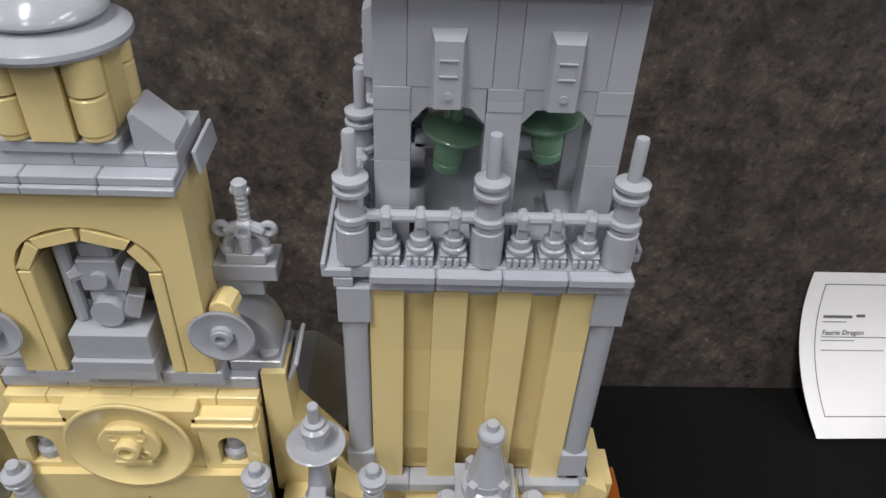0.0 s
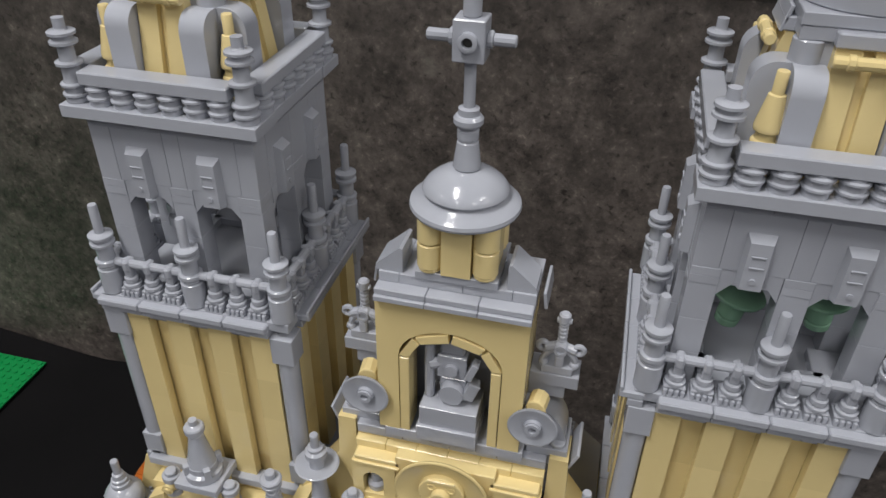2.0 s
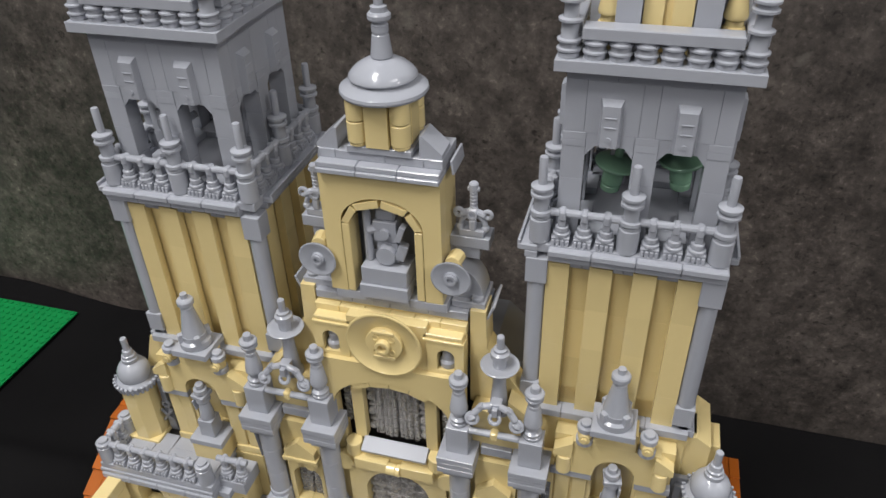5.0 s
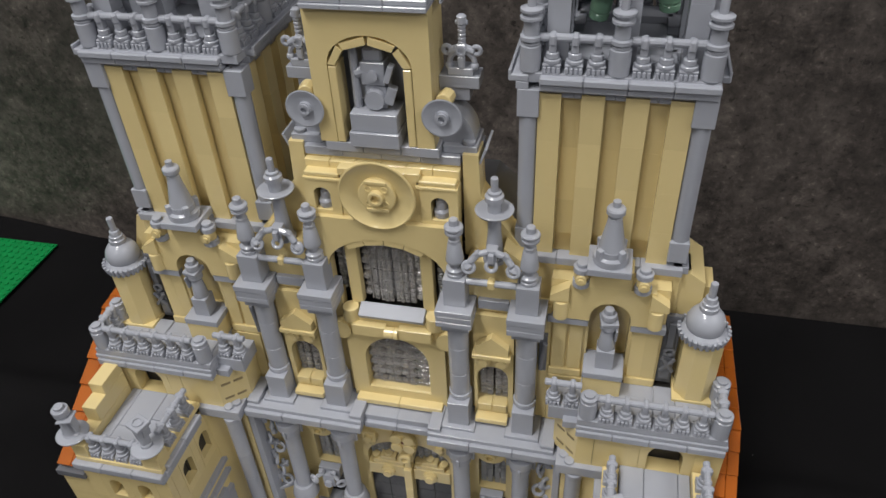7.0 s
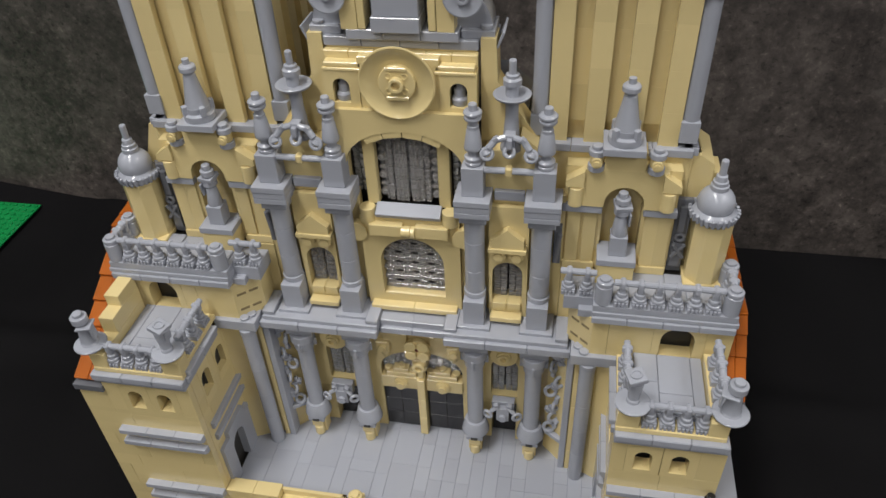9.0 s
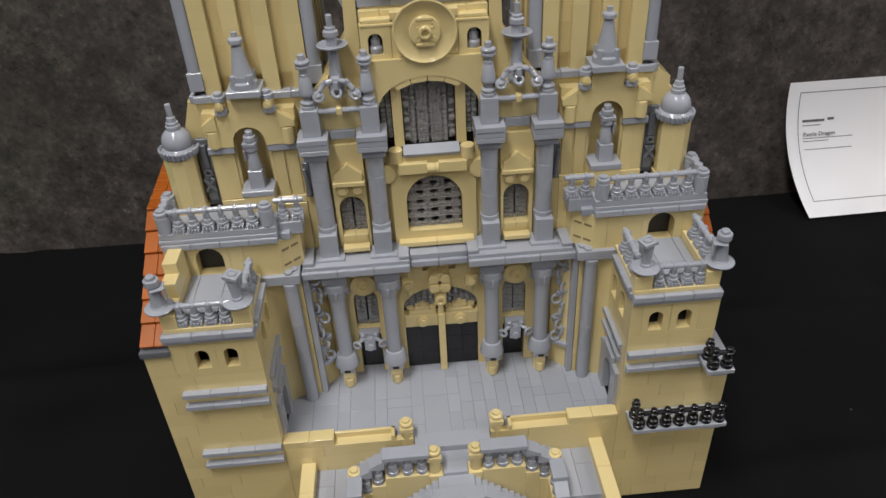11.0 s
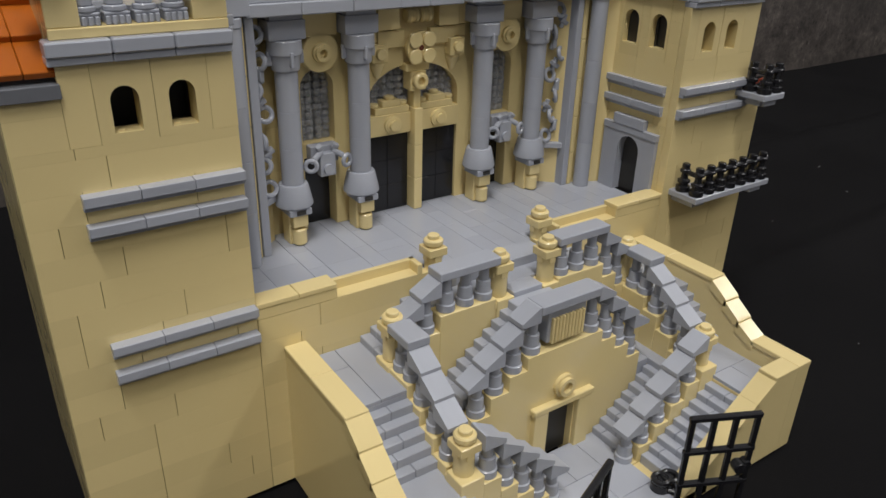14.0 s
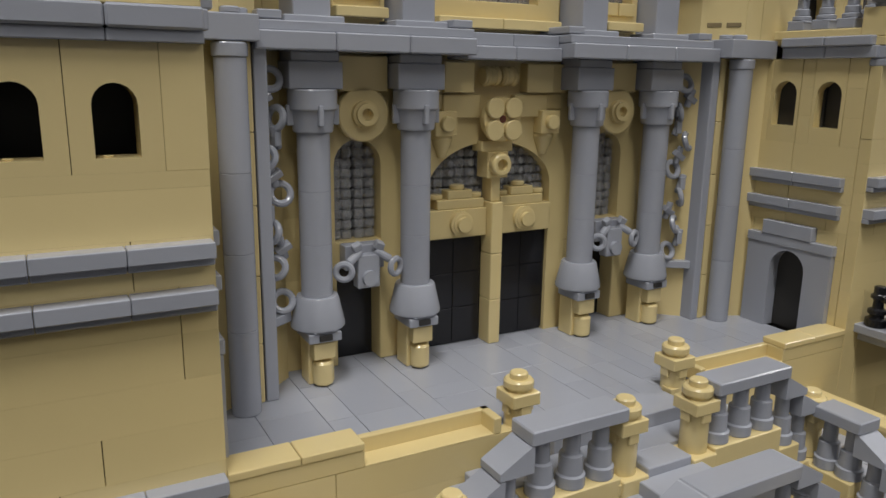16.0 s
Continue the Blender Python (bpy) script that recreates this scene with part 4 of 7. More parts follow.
        a, b = on_side(k, -4.4, 4.45), on_side(k, 4.4, 3.9)
        part("base_wall", MB().box(a[0], b[0], a[1], b[1], 74, 86), TAN, ob)

    # belfry walls; the storeys above lean a little outwards
    cx = s * 11.5 + (0.15 if s > 0 else -0.05)
    for k in range(4):
        rz = (0, 90, 180, 270)[k]

        def wbox(mb, u0, u1, w0, w1, z0, z1, c=0.012):
            a, b = on_side(k, u0, w1), on_side(k, u1, w0)
            mb.box(a[0], b[0], a[1], b[1], z0, z1, c)

        def block(name, *a):
            mb = MB()
            wbox(mb, *a)
            part(name, mb, GREY, ob)
        e = 3.5 if k % 2 == 0 else 2.5
        for u0, u1 in ((-3.5, -2.48), (-0.44, 0.56), (2.52, 3.5)):
            if k % 2 and abs(u0 + u1) > 1:
                continue
            for z0, z1 in ((113.3, 117.2), (117.2, 121.2), (121.2, 125.2)):
                block("pier", u0, u1, 2.5, 3.5, z0 + 0.005, z1 - 0.005)
        for a, b in ((-e, -2.48), (-0.44, 0.56), (2.52, e)):
            block("plate", a + 0.006, b - 0.006, 2.5, 3.52, 125.2, 126.05)
            block("plate", a + 0.006, b - 0.006, 2.5, 3.52, 126.05, 126.9)
        for a, b in ((-e, -2.6), (-2.6, -0.33), (-0.33, 0.36), (0.36, 2.72), (2.72, e)) if e > 3 else ((-e, -0.33), (-0.33, 1.6), (1.6, e)):
            block("block", a + 0.006, b - 0.006, 2.5, 3.5, 126.9, 132.8)
        for a, b in ((-e, -1.4), (-1.4, 2.2), (2.2, e)):
            block("block", a + 0.005, b - 0.005, 2.5, 3.5, 132.8, 134.0)
        for c0 in (-1.46, 1.54):
            mb = MB()
            head = [(-1.02, 126.9), (-1.02, 124.2), (-0.62, 125.4), (0.62, 125.4), (1.0, 124.2), (1.0, 126.9)]
            if k % 2 == 0:
                sg = 1 if k == 0 else -1
                mb.prism([(cx + sg * (c0 + p), q) for p, q in head], cy - sg * 3.48, cy - sg * 2.6)
            else:
                sg = 1 if k == 1 else -1
                mb.prism([(cy + sg * (c0 + p), q) for p, q in head], cx + sg * 2.6, cx + sg * 3.48, "x")
            part("arch_head", mb, GREY, ob)
        for c0 in (-1.52, 1.54):
            mb = MB()
            back, front = ((0.47, 125.6, 131.0, 3.49), (0.36, 125.75, 130.45, 3.86))
            ring = []
            for hw, z0, z1, w in (back, front):
                for u, z in ((-hw, z0), (hw, z0), (hw, z1), (-hw, z1)):
                    x, y = on_side(k, c0 + u, w)
                    ring.append((x, y, z * PL))
            mb.add(ring, [[4, 5, 6, 7], [0, 1, 5, 4], [1, 2, 6, 5], [2, 3, 7, 6], [3, 0, 4, 7]])
            for z in (129.1, 128.0):
                wbox(mb, c0 - 0.24, c0 + 0.24, 3.84, 3.9, z, z + 0.14, 0.01)
            wbox(mb, c0 - 0.24, c0 - 0.21, 3.84, 3.87, 128.0, 129.2, 0.005)
            wbox(mb, c0 + 0.21, c0 + 0.24, 3.84, 3.87, 128.0, 129.2, 0.005)
            x, y = on_side(k, c0, 3.86)
            mb.lathe(x, y, 126.7, [(0.11, 0), (0.11, 0.05)], 10, Matrix.Rotation(radians(rz), 4, "Z"), axis="y")
            part("bracket", mb, GREY, ob)
        # light slabs on the belfry floor behind the rail
        for u0, u1 in ((-2.3, -0.6), (0.7, 2.4)):
            block("floor_tile", u0, u1, 2.0, 3.45, 113.4, 114.4, 0.03)

    # upper ledge and balustrade
    cx = s * 11.5 + (0.2 if s > 0 else -0.06)
    for k in range(4):
        rz = (0, 90, 180, 270)[k]
        if k % 2 == 0:
            a, b = on_side(k, -4.04, 4.1), on_side(k, 4.04, 2.4)
            part("upper_ledge", MB().box(a[0], b[0], a[1], b[1], 134.0, 135.25, 0.025), GREY, ob)
        for j in range(6):
            x, y = on_side(k, -2.5 + j, 3.55)
            set_part("baluster", STACK, ob, x, y, 135.25)
        a, b = on_side(k, -3.02, 3.98), on_side(k, 3.02, 3.1)
        part("rail", MB().box(a[0], b[0], a[1], b[1], 137.3, 138.6, 0.05), GREY, ob)
        x, y = on_side(k, 3.5, 3.55)
        set_part("post", UPPER_POST, ob, x, y, 135.25)

    # lantern
    cx = s * 11.5 + (0.3 if s > 0 else -0.08)
    for k in range(4):
        rz = (0, 90, 180, 270)[k]
        # lantern side: sloped tan panel between curved grey buttresses
        mb = MB()
        pts = [(1.9, 135.3), (1.9, 145.7), (2.2, 145.7), (2.32, 144.8), (2.75, 137.6), (2.78, 135.3)]

        def profile(pts, u0, u1, mb):
            if k == 0:
                mb.prism([(cy - w, z) for w, z in pts], cx + u0, cx + u1, "x")
            elif k == 2:
                mb.prism([(cy + w, z) for w, z in pts], cx - u1, cx - u0, "x")
            elif k == 1:
                mb.prism([(cx + w, z) for w, z in pts], cy + u0, cy + u1, "y")
            else:
                mb.prism([(cx - w, z) for w, z in pts], cy - u1, cy - u0, "y")
        for u0, u1, d in ((-0.95, -0.17, 0), (0.17, 0.95, 0), (-0.17, 0.17, 0.24)):
            mb = MB()
            profile([(w - d if w > 2 else w, z) for w, z in pts], u0, u1, mb)
            part("panel", mb, TAN, ob)
        for u0 in (-1.98, 1.0):
            mb = MB()
            arc = [(2.3 + 0.75 * math.sin(radians(a)), 142.2 + 1.9 * math.cos(radians(a))) for a in range(0, 91, 10)]
            profile([(1.9, 135.3), (1.9, 144.1)] + arc + [(3.05, 138.6), (3.05, 135.3)], u0, u0 + 0.98, mb)
            part("buttress", mb, GREY, ob)
        a, b = on_side(k, -1.05, 2.62), on_side(k, 1.05, 2.62)
        rails(ob, (*a, 145.0), (*b, 145.0), TAN, True, 0.2)
        x, y = on_side(k, 2.52, 2.25)
        cone = MB().lathe(x, y, 135.3, [(0.42, 0), (0.46, 0.05), (0.46, 1.12), (0.42, 1.18), (0.36, 1.2), (0.34, 1.42), (0.45, 1.5), (0.47, 1.56), (0.47, 1.66), (0.27, 2.68), (0.2, 2.72), (0.2, 3.4), (0.18, 3.44)], 22)
        part("pinnacle", cone, TAN, ob, "tan cone pinnacle")
        a, b = on_side(k, -1.0, 2.35), on_side(k, 1.0, 1.5)
        mb = MB()
        mb.box(a[0], b[0], a[1], b[1], 145.75, 146.9, 0.05)
        part("tile", mb, GREY, ob)
        x, y = on_side(k, 1.6, 1.6)
        part("column", MB().cyl(x, y, 135.3, 145.9, 0.5), GREY, ob)
    part("upper_floor", MB().box(cx - 2.39, cx + 2.39, cy - 2.39, cy + 2.39, 134.1, 135.2), GREY, ob)
    for a in (-1, 1):
        part("upper_ledge", MB().box(cx + a * 2.41, cx + a * 4.0, cy - 2.38, cy + 2.38, 134.0, 135.25), GREY, ob)
    part("belfry_floor", MB().box(s * 11.5 - 4.4, s * 11.5 + 4.4, cy - 4.4, cy + 4.4, 112.2, 113.4), GREY, ob)
    part("belfry_ceiling", MB().box(cx - 2.5, cx + 2.5, cy - 2.5, cy + 2.5, 131.5, 133.9), GREY, ob)
    part("lantern_core", MB().box(cx - 1.88, cx + 1.88, cy - 1.88, cy + 1.88, 135.25, 145.8), GREY, ob)
    part("lantern_cap", MB().box(cx - 2.0, cx + 2.0, cy - 1.97, cy + 1.97, 145.9, 147.0, 0.03), GREY, ob)
    part("lantern_cap", MB().box(cx - 2.04, cx + 2.04, cy - 2.0, cy + 2.0, 147.0, 148.0, 0.03), GREY, ob)
    for a in (-1, 1):
        part("cap_flap", MB().tilt(cx + a * 2.28, cy, 146.7, 0.13, 2.0, 0.85, 0, -a * 14, 0), GREY, ob)
    d = MB().lathe(cx, cy, 148.0, [(1.98, 0), (2.03, 0.05), (2.03, 0.82), (1.98, 0.88), (1.84, 0.92), (1.82, 1.06), (1.9, 1.1), (1.9, 1.2), (1.75, 1.35), (1.6, 1.42), (1.56, 1.7), (1.3, 2.2), (0.8, 2.6), (0.05, 2.8)], 48)
    part("cupola", d, GREY, ob, "glossy grey round cupola")
    if s < 0:
        crank = part("hanger", MB().rod((cx - 1.5, cy - 1.8, 118.5), (cx - 1.5, cy - 1.8, 131.4), 0.16), GREY, ob)
        part("sleeve", MB().cyl(cx - 1.5, cy - 1.8, 119.6, 120.8, 0.45).cyl(cx - 1.5, cy - 1.8, 121.4, 122.4, 0.42).cyl(cx - 1.5, cy - 1.8, 123.6, 124.2, 0.36), GREY, crank)
        part("arm", MB().rod((cx - 1.5, cy - 1.8, 119.0), (cx - 0.2, cy - 0.9, 121.0), 0.2), GREY, crank)
    if s > 0:
        for bx, by, bz, tx, ty in ((-1.5, -0.9, 116.7, 3, 8), (1.7, -1.1, 118.2, 3, -5)):
            lean = Euler((radians(tx), radians(ty), 0)).to_matrix().to_4x4()
            bell = solo("bell", MB().lathe(cx + bx, cy + by, bz, [(0.40, 0), (0.46, 0.06), (0.48, 0.3), (0.44, 0.36), (0.46, 0.42), (0.5, 0.48), (0.5, 1.05), (0.46, 1.2), (0.6, 1.28), (0.99, 1.4), (1.03, 1.5), (0.99, 1.56), (0.6, 1.74), (0.25, 1.86), (0.2, 1.9), (0.2, 2.5)], 32, lean), SAND_GREEN, "sand green bell hanging in the belfry", "bell", "tower bells")
            part("hanger", MB().rod((cx + bx, cy + by, 121.0), (cx + bx, cy + by, 131.6), 0.14), GREY, bell)
    return ob


for s in (-1, 1):
    bell_tower(s)

# ---------------------------------------------------------------- facade between the towers
YW = 1.4
facade = thing("facade", 0, YW, TZ, "tan three-storey church front with grey columns, doors and clear windows", "facade", GROUP)
# near-black core: the shade behind the windows is in its colour
part("wall_core", MB().box(-10, 10, YW + 1.6, 4, 0, 86), INSIDE_SHADE, facade)

# lower storey
YW = 0.95
mb = MB().arched(-3.9, 3.9, TZ, 54, -3.0, 3.0, 40.4, YW - 0.4, YW + 0.6, k=20, rise=1.9)
part("portal_wall", mb, TAN, facade)
for s in (-1, 1):
    mb = MB(s).arched(3.9, 8.1, 34, 54, 5.05, 6.95, 43.4, YW - 0.4, YW + 0.6, base=36)
    mb.box(3.9, 5.1, YW - 0.4, YW + 0.6, TZ, 34); mb.box(6.9, 8.1, YW - 0.4, YW + 0.6, TZ, 34)
    part("side_wall", mb, TAN, facade)
    # near-black sheet paints the shade at the back of the recess
    part("recess", MB(s).box(5.0, 7.0, YW + 0.7, YW + 0.8, TZ, 34), INSIDE_SHADE, facade)
    part("recess_door", MB(s).box(5.1, 6.9, YW + 0.45, YW + 0.6, TZ, 33.6), BLACK, facade)
    part("glazing", clear_blocks(5.05, 6.95, 36, 46.2, YW + 0.05, (6.0, 43.4), 5, "slot") if s > 0 else clear_blocks(-6.95, -5.05, 36, 46.2, YW + 0.05, (-6.0, 43.4), 6, "slot"), CLEAR, facade, "window of stacked clear bricks")
    a0, a1 = sorted((s * 8.1, s * 9.3))
    courses(facade, a0, a1, TZ, 54, YW - 0.1, "front", lengths=(1, 2), seed=77)
    # splayed corner: grey strip, tan strip, round grey shaft
    part("splay", MB(s).prism([(9.0, 0.3), (10.2, -0.85), (11.0, -1.2), (13.2, -2.2), (13.2, 1.5), (9.0, 1.5)], TZ, 54.4, "z"), TAN, facade)
    o = 0.3 if s < 0 else 0.0
    part("strip", MB(s).box(10.18 - o, 10.62 - o, -1.5, -0.4, TZ, 54), GREY, facade)
    for z0, z1 in ((TZ, 29), (29, 35), (35, 41), (41, 47), (47, 54)):
        part("strip", MB(s).box(10.68 - o, 11.02 - o, -1.5, -0.6, z0 + 0.02, z1 - 0.02), TAN, facade)
    for z0, z1 in ((TZ, 31), (31, 37.5), (37.5, 44), (44, 52.8)):
        part("corner_shaft", MB(s).cyl(11.45 - o, -1.95, z0 + 0.005, z1 - 0.005, 0.5, 24, 0.02), GREY, facade)
    part("corner_capital", MB(s).cyl(11.45 - o, -1.95, 52.8, 53.9, 0.55, 24), GREY, facade)
    # hanging chain ornament
    chain = part("ornament", MB(s).tilt(9.72, -0.6, 30.2, 1.4, 0.5, 0.36, 0, 0, -35), GREY, facade, "grey hanging chain of rings and clips")
    z, k = 51.2, 0
    while z > 31:
        x = 9.55 + 0.3 * math.sin(k * 1.9)
        y = -0.45 - 0.4 * (x - 9.35)
        if k % 2 == 0:
            part("ring", MB(s).ringlet(x, y, z, 0.36, 0.13, Matrix.Rotation(radians(70), 4, "X") @ Matrix.Rotation(radians(30 * (k % 3)), 4, "Y")), GREY, chain)
        else:
            part("link", MB(s).rod((x - 0.1, y + 0.1, z - 1.0), (x + 0.12, y, z + 1.0), 0.15).tilt(x, y, z, 0.6, 0.34, 0.26, 20, 30 * (k % 4), 0), GREY, chain)
        z -= 1.62
        k += 1

YW = 0.95
# doors
for s in (-1, 1):
    d = part("door", MB(s).box(0.3, 3.0, YW - 0.15, YW + 0.3, TZ, 35.2), BLACK, facade, "black panelled door")
    for i in range(2):
        for j in range(3):
            part("panel", MB(s).box(0.4 + 1.3 * i + 0.015, 0.4 + 1.3 * (i + 1) - 0.015, YW - 0.24, YW - 0.14, TZ + 0.3 + 3.8 * j, TZ + 0.3 + 3.8 * (j + 1) - 0.05, 0.015), BLACK, d)
    mb = MB(s)
    mb.box(0.3, 3.0, YW - 0.55, YW + 0.3, 35.4, 38.4)
    mb.box(0.4, 2.6, YW - 0.5, YW + 0.2, 38.4, 39.4); mb.box(0.95, 2.1, YW - 0.45, YW + 0.2, 39.4, 40.3)
    mb.cyl(1.5, YW - 0.1, 40.3, 40.8, 0.3); mb.cyl(2.5, YW - 0.1, 39.4, 39.9, 0.3); mb.cyl(0.65, YW - 0.1, 39.4, 39.9, 0.3)
    mb.lathe(1.55, YW - 0.55, 36.9, [(0.52, 0), (0.52, 0.18), (0.42, 0.2), (0.42, 0.24), (0.3, 0.25), (0.3, 0.42)], 20, axis="y")
    part("lintel", mb, TAN, facade)
mb = MB()
for z0, z1 in ((TZ, 28.5), (28.5, 33.5), (33.5, 39)):
    mb.box(-0.28, 0.28, YW - 0.95, YW - 0.1, z0 + 0.01, z1 - 0.01)
mb.box(-0.22, 0.22, YW - 0.75, YW, 39, 42)
part("middle_post", mb, TAN, facade)
def portal_piece(name, mb, parent=None):
    return part(name, mb, TAN, parent or facade)


key = portal_piece("keystone", MB().box(-0.5, 0.5, YW - 0.86, YW, 41.5, 44.2).box(-0.75, 0.75, YW - 0.78, YW, 44.2, 45.3))
portal_piece("ring", MB().lathe(0, YW - 0.86, 42.9, [(0.46, 0), (0.46, 0.3), (0.40, 0.36), (0.25, 0.36), (0.22, 0.1)], 22, axis="y"), key)
disc = portal_piece("disc", MB().lathe(0, YW - 0.75, 47.5, [(0.85, 0), (0.88, 0.05), (0.88, 0.33), (0.85, 0.36)], 30, axis="y"))
for a in (45, 135, 225, 315):
    portal_piece("stud", MB().lathe(0.62 * math.cos(radians(a)), YW - 1.1, 47.5 + 0.62 * math.sin(radians(a)) / PL, [(0.4, 0), (0.41, 0.03), (0.41, 0.18), (0.37, 0.22)], 20, axis="y"), disc)
part("hub", MB().lathe(0, YW - 1.1, 47.5, [(0.16, 0), (0.16, 0.03)], 8, axis="y"), BROWN, disc)
for s in (-1, 1):
    portal_piece("frieze", MB(s).box(0.8, 2.5, YW - 0.7, YW, 47.6, 49.9).box(0.9, 3.3, YW - 0.6, YW, 48.4, 49.9))
    portal_piece("block", MB(s).box(1.25, 2.6, YW - 0.95, YW, 50.1, 53.0))
    portal_piece("block", MB(s).box(2.6, 3.4, YW - 0.75, YW, 50.1, 53.0))
    portal_piece("spool", MB(s).rod((0.04, YW - 0.7, 51.7), (0.78, YW - 0.7, 51.7), 0.36, 18).rod((0.1, YW - 0.7, 51.7), (0.3, YW - 0.7, 51.7), 0.41, 18).rod((0.5, YW - 0.7, 51.7), (0.7, YW - 0.7, 51.7), 0.41, 18))
    bk = portal_piece("bracket", MB(s).box(2.02, 2.98, YW - 0.98, YW, 45.9, 48.3))
    portal_piece("stud", MB(s).lathe(2.5, YW - 0.98, 47.1, [(0.3, 0), (0.3, 0.22), (0.26, 0.25)], 18, axis="y"), bk)
    portal_piece("cone", MB(s).lathe(2.45, YW - 0.48, 43.7, [(0.15, 0), (0.44, 0.75), (0.42, 0.88)], 18), bk)
part("glazing", clear_blocks(-3, 3, 39.4, 45.4, YW + 0.1, None, 9), CLEAR, facade, "clear brick fanlight over the doors")

# columns of the lower storey, their caps and the string course
YC = -0.45
for cx in (-8.05, -4.05, 4.05, 8.05):
    col = thing("column", cx, YC, TZ, "round grey column on a flared base with tan bracket foot", "column", "columns of the church front")
    foot = MB()
    foot.box(cx - 0.5, cx + 0.5, YC - 0.3, YC + 0.6, TZ, 27.9)
    foot.cyl(cx, YC - 0.45, TZ + 0.1, 26.0, 0.38, 20, 0.08); foot.box(cx - 0.42, cx + 0.42, YC - 0.75, YC - 0.2, 26.3, 27.9)
    part("foot", foot, TAN, col, "tan bracket foot")
    b = MB()
    b.box(cx - 0.62, cx + 0.62, YC - 0.85, YC + 0.6, 28.0, 28.9)
    b.lathe(cx, YC, 29.0, [(0.95, 0), (1.0, 0.06), (1.0, 0.18), (0.78, 1.14), (0.74, 1.2)], 30)
    b.box(cx - 0.45, cx + 0.45, YC - 0.9, YC + 0.6, 28.9, 29.1)
    bs = part("base", b, GREY, col)
    # slot drawn as a small near-black bar that paints its shade
    part("slot", MB().box(cx - 0.24, cx + 0.24, YC - 0.93, YC - 0.84, 28.2, 28.75, 0.01), INSIDE_SHADE, bs)
    sh = MB()
    for z0, z1 in ((32, 36.8), (36.8, 41.6), (41.6, 46.8)):
        sh.cyl(cx, YC, z0 + 0.004, z1 - 0.004, 0.575, 28, 0.012)
    part("shaft", sh, GREY, col)
    c = MB()
    c.lathe(cx, YC, 46.7, [(0.66, 0), (0.7, 0.05), (0.76, 0.72), (0.78, 0.76)], 30)
    c.lathe(cx, YC, 48.6, [(0.82, 0), (0.86, 0.05), (0.86, 0.66), (0.82, 0.72)], 30)
    for k in range(4):
        a = radians(90 * k + 270)
        c.tilt(cx + 0.82 * math.cos(a), YC + 0.82 * math.sin(a), 48.2, 0.18, 0.26, 0.7, 0, 0, 90 * k)
    c.box(cx - 0.95, cx + 0.95, YC - 0.5, YC + 0.9, 50.4, 52.7)
    c.box(cx - 0.85, cx + 0.85, YC - 0.45, YC + 0.88, 52.7, 53.5)
    part("capital", c, GREY, col)
YW = 0.6
for s in (-1, 1):
    mb = MB(s)
    mb.box(5.05, 6.95, YW - 0.75, YW - 0.3, 50.2, 53.3)
    mb.lathe(6.0, YW - 0.35, 48.15, [(1.0, 0), (1.0, 0.35), (0.95, 0.4)], 30, axis="y")
    mb.lathe(6.0, YW - 0.75, 48.15, [(0.5, 0), (0.5, 0.2), (0.4, 0.22), (0.4, 0.36), (0.22, 0.36), (0.2, 0.1)], 20, axis="y")
    part("medallion", mb, TAN, facade, "tan round medallion")
    # claw ornament under the side windows
    claw = part("ornament", MB(s).box(5.2, 6.8, YW - 0.7, YW - 0.1, 33.6, 36.0).box(5.55, 6.45, YW - 1.1, YW - 0.6, 32.0, 35.2), GREY, facade, "grey claw ornament")
    part("stud", MB(s).lathe(6.0, YW - 1.1, 33.0, [(0.3, 0), (0.3, 0.2)], 16, axis="y"), GREY, claw)
    for q in (-1, 1):
        part("arm", MB(s).rod((6.0 + q * 0.3, YW - 0.95, 35.5), (6.0 + q * 0.85, YW - 1.15, 34.6), 0.16).tilt(6.0 + q * 0.45, YW - 1.0, 36.0, 0.35, 0.3, 0.3, 20, 25 * q, 0), GREY, claw)
        part("ring", MB(s).ringlet(6.0 + q * 1.05, YW - 1.2, 33.9, 0.3, 0.12, Matrix.Rotation(radians(90), 4, "X") @ Matrix.Rotation(radians(25 * q), 4, "Y")), GREY, claw)

for s in (-1, 1):
    for k in range(3):
        a, b = 2.2 + 2.7 * k, 2.2 + 2.7 * (k + 1)
        part("cornice", MB(s).box(a + 0.008, b - 0.008, -1.75, 0.3, 53.5, 55.0, 0.05), GREY, facade)
    part("cornice", MB(s).box(2.2, 10.1, -1.5, 1.2, 55.0, 55.8).box(2.2, 3.0, -1.35, 0.8, 55.9, 56.6).box(9.3, 10.1, -1.35, 0.8, 55.9, 56.6), GREY, facade)
    part("cornice", MB(s).box(0.008, 2.2, -1.0, 1.0, 53.2, 54.5, 0.05).box(0.0, 2.19, -0.75, 1.0, 54.5, 55.7), GREY, facade)

YW = 1.1
# middle storey
mb = MB().arched(-3.1, 3.1, 56, 74.6, -2.05, 2.05, 65.4, YW - 0.5, YW + 0.6, base=58.8, k=16)
fr = part("window_wall", mb, TAN, facade)
part("glazing", clear_blocks(-2.05, 2.05, 58.8, 70.6, YW + 0.05, (0, 65.4), 15, "lattice"), CLOUDY, facade, "window of stacked clear bricks")
mb = MB()
mb.box(-2.85, -0.01, YW - 1.1, YW + 0.3, 56.2, 57.2); mb.box(0.01, 2.85, YW - 1.1, YW + 0.3, 56.2, 57.2); mb.box(-2.1, 2.1, YW - 0.4, YW + 0.2, 57.8, 58.9)
part("sill", mb, TAN, facade)
mb = MB()
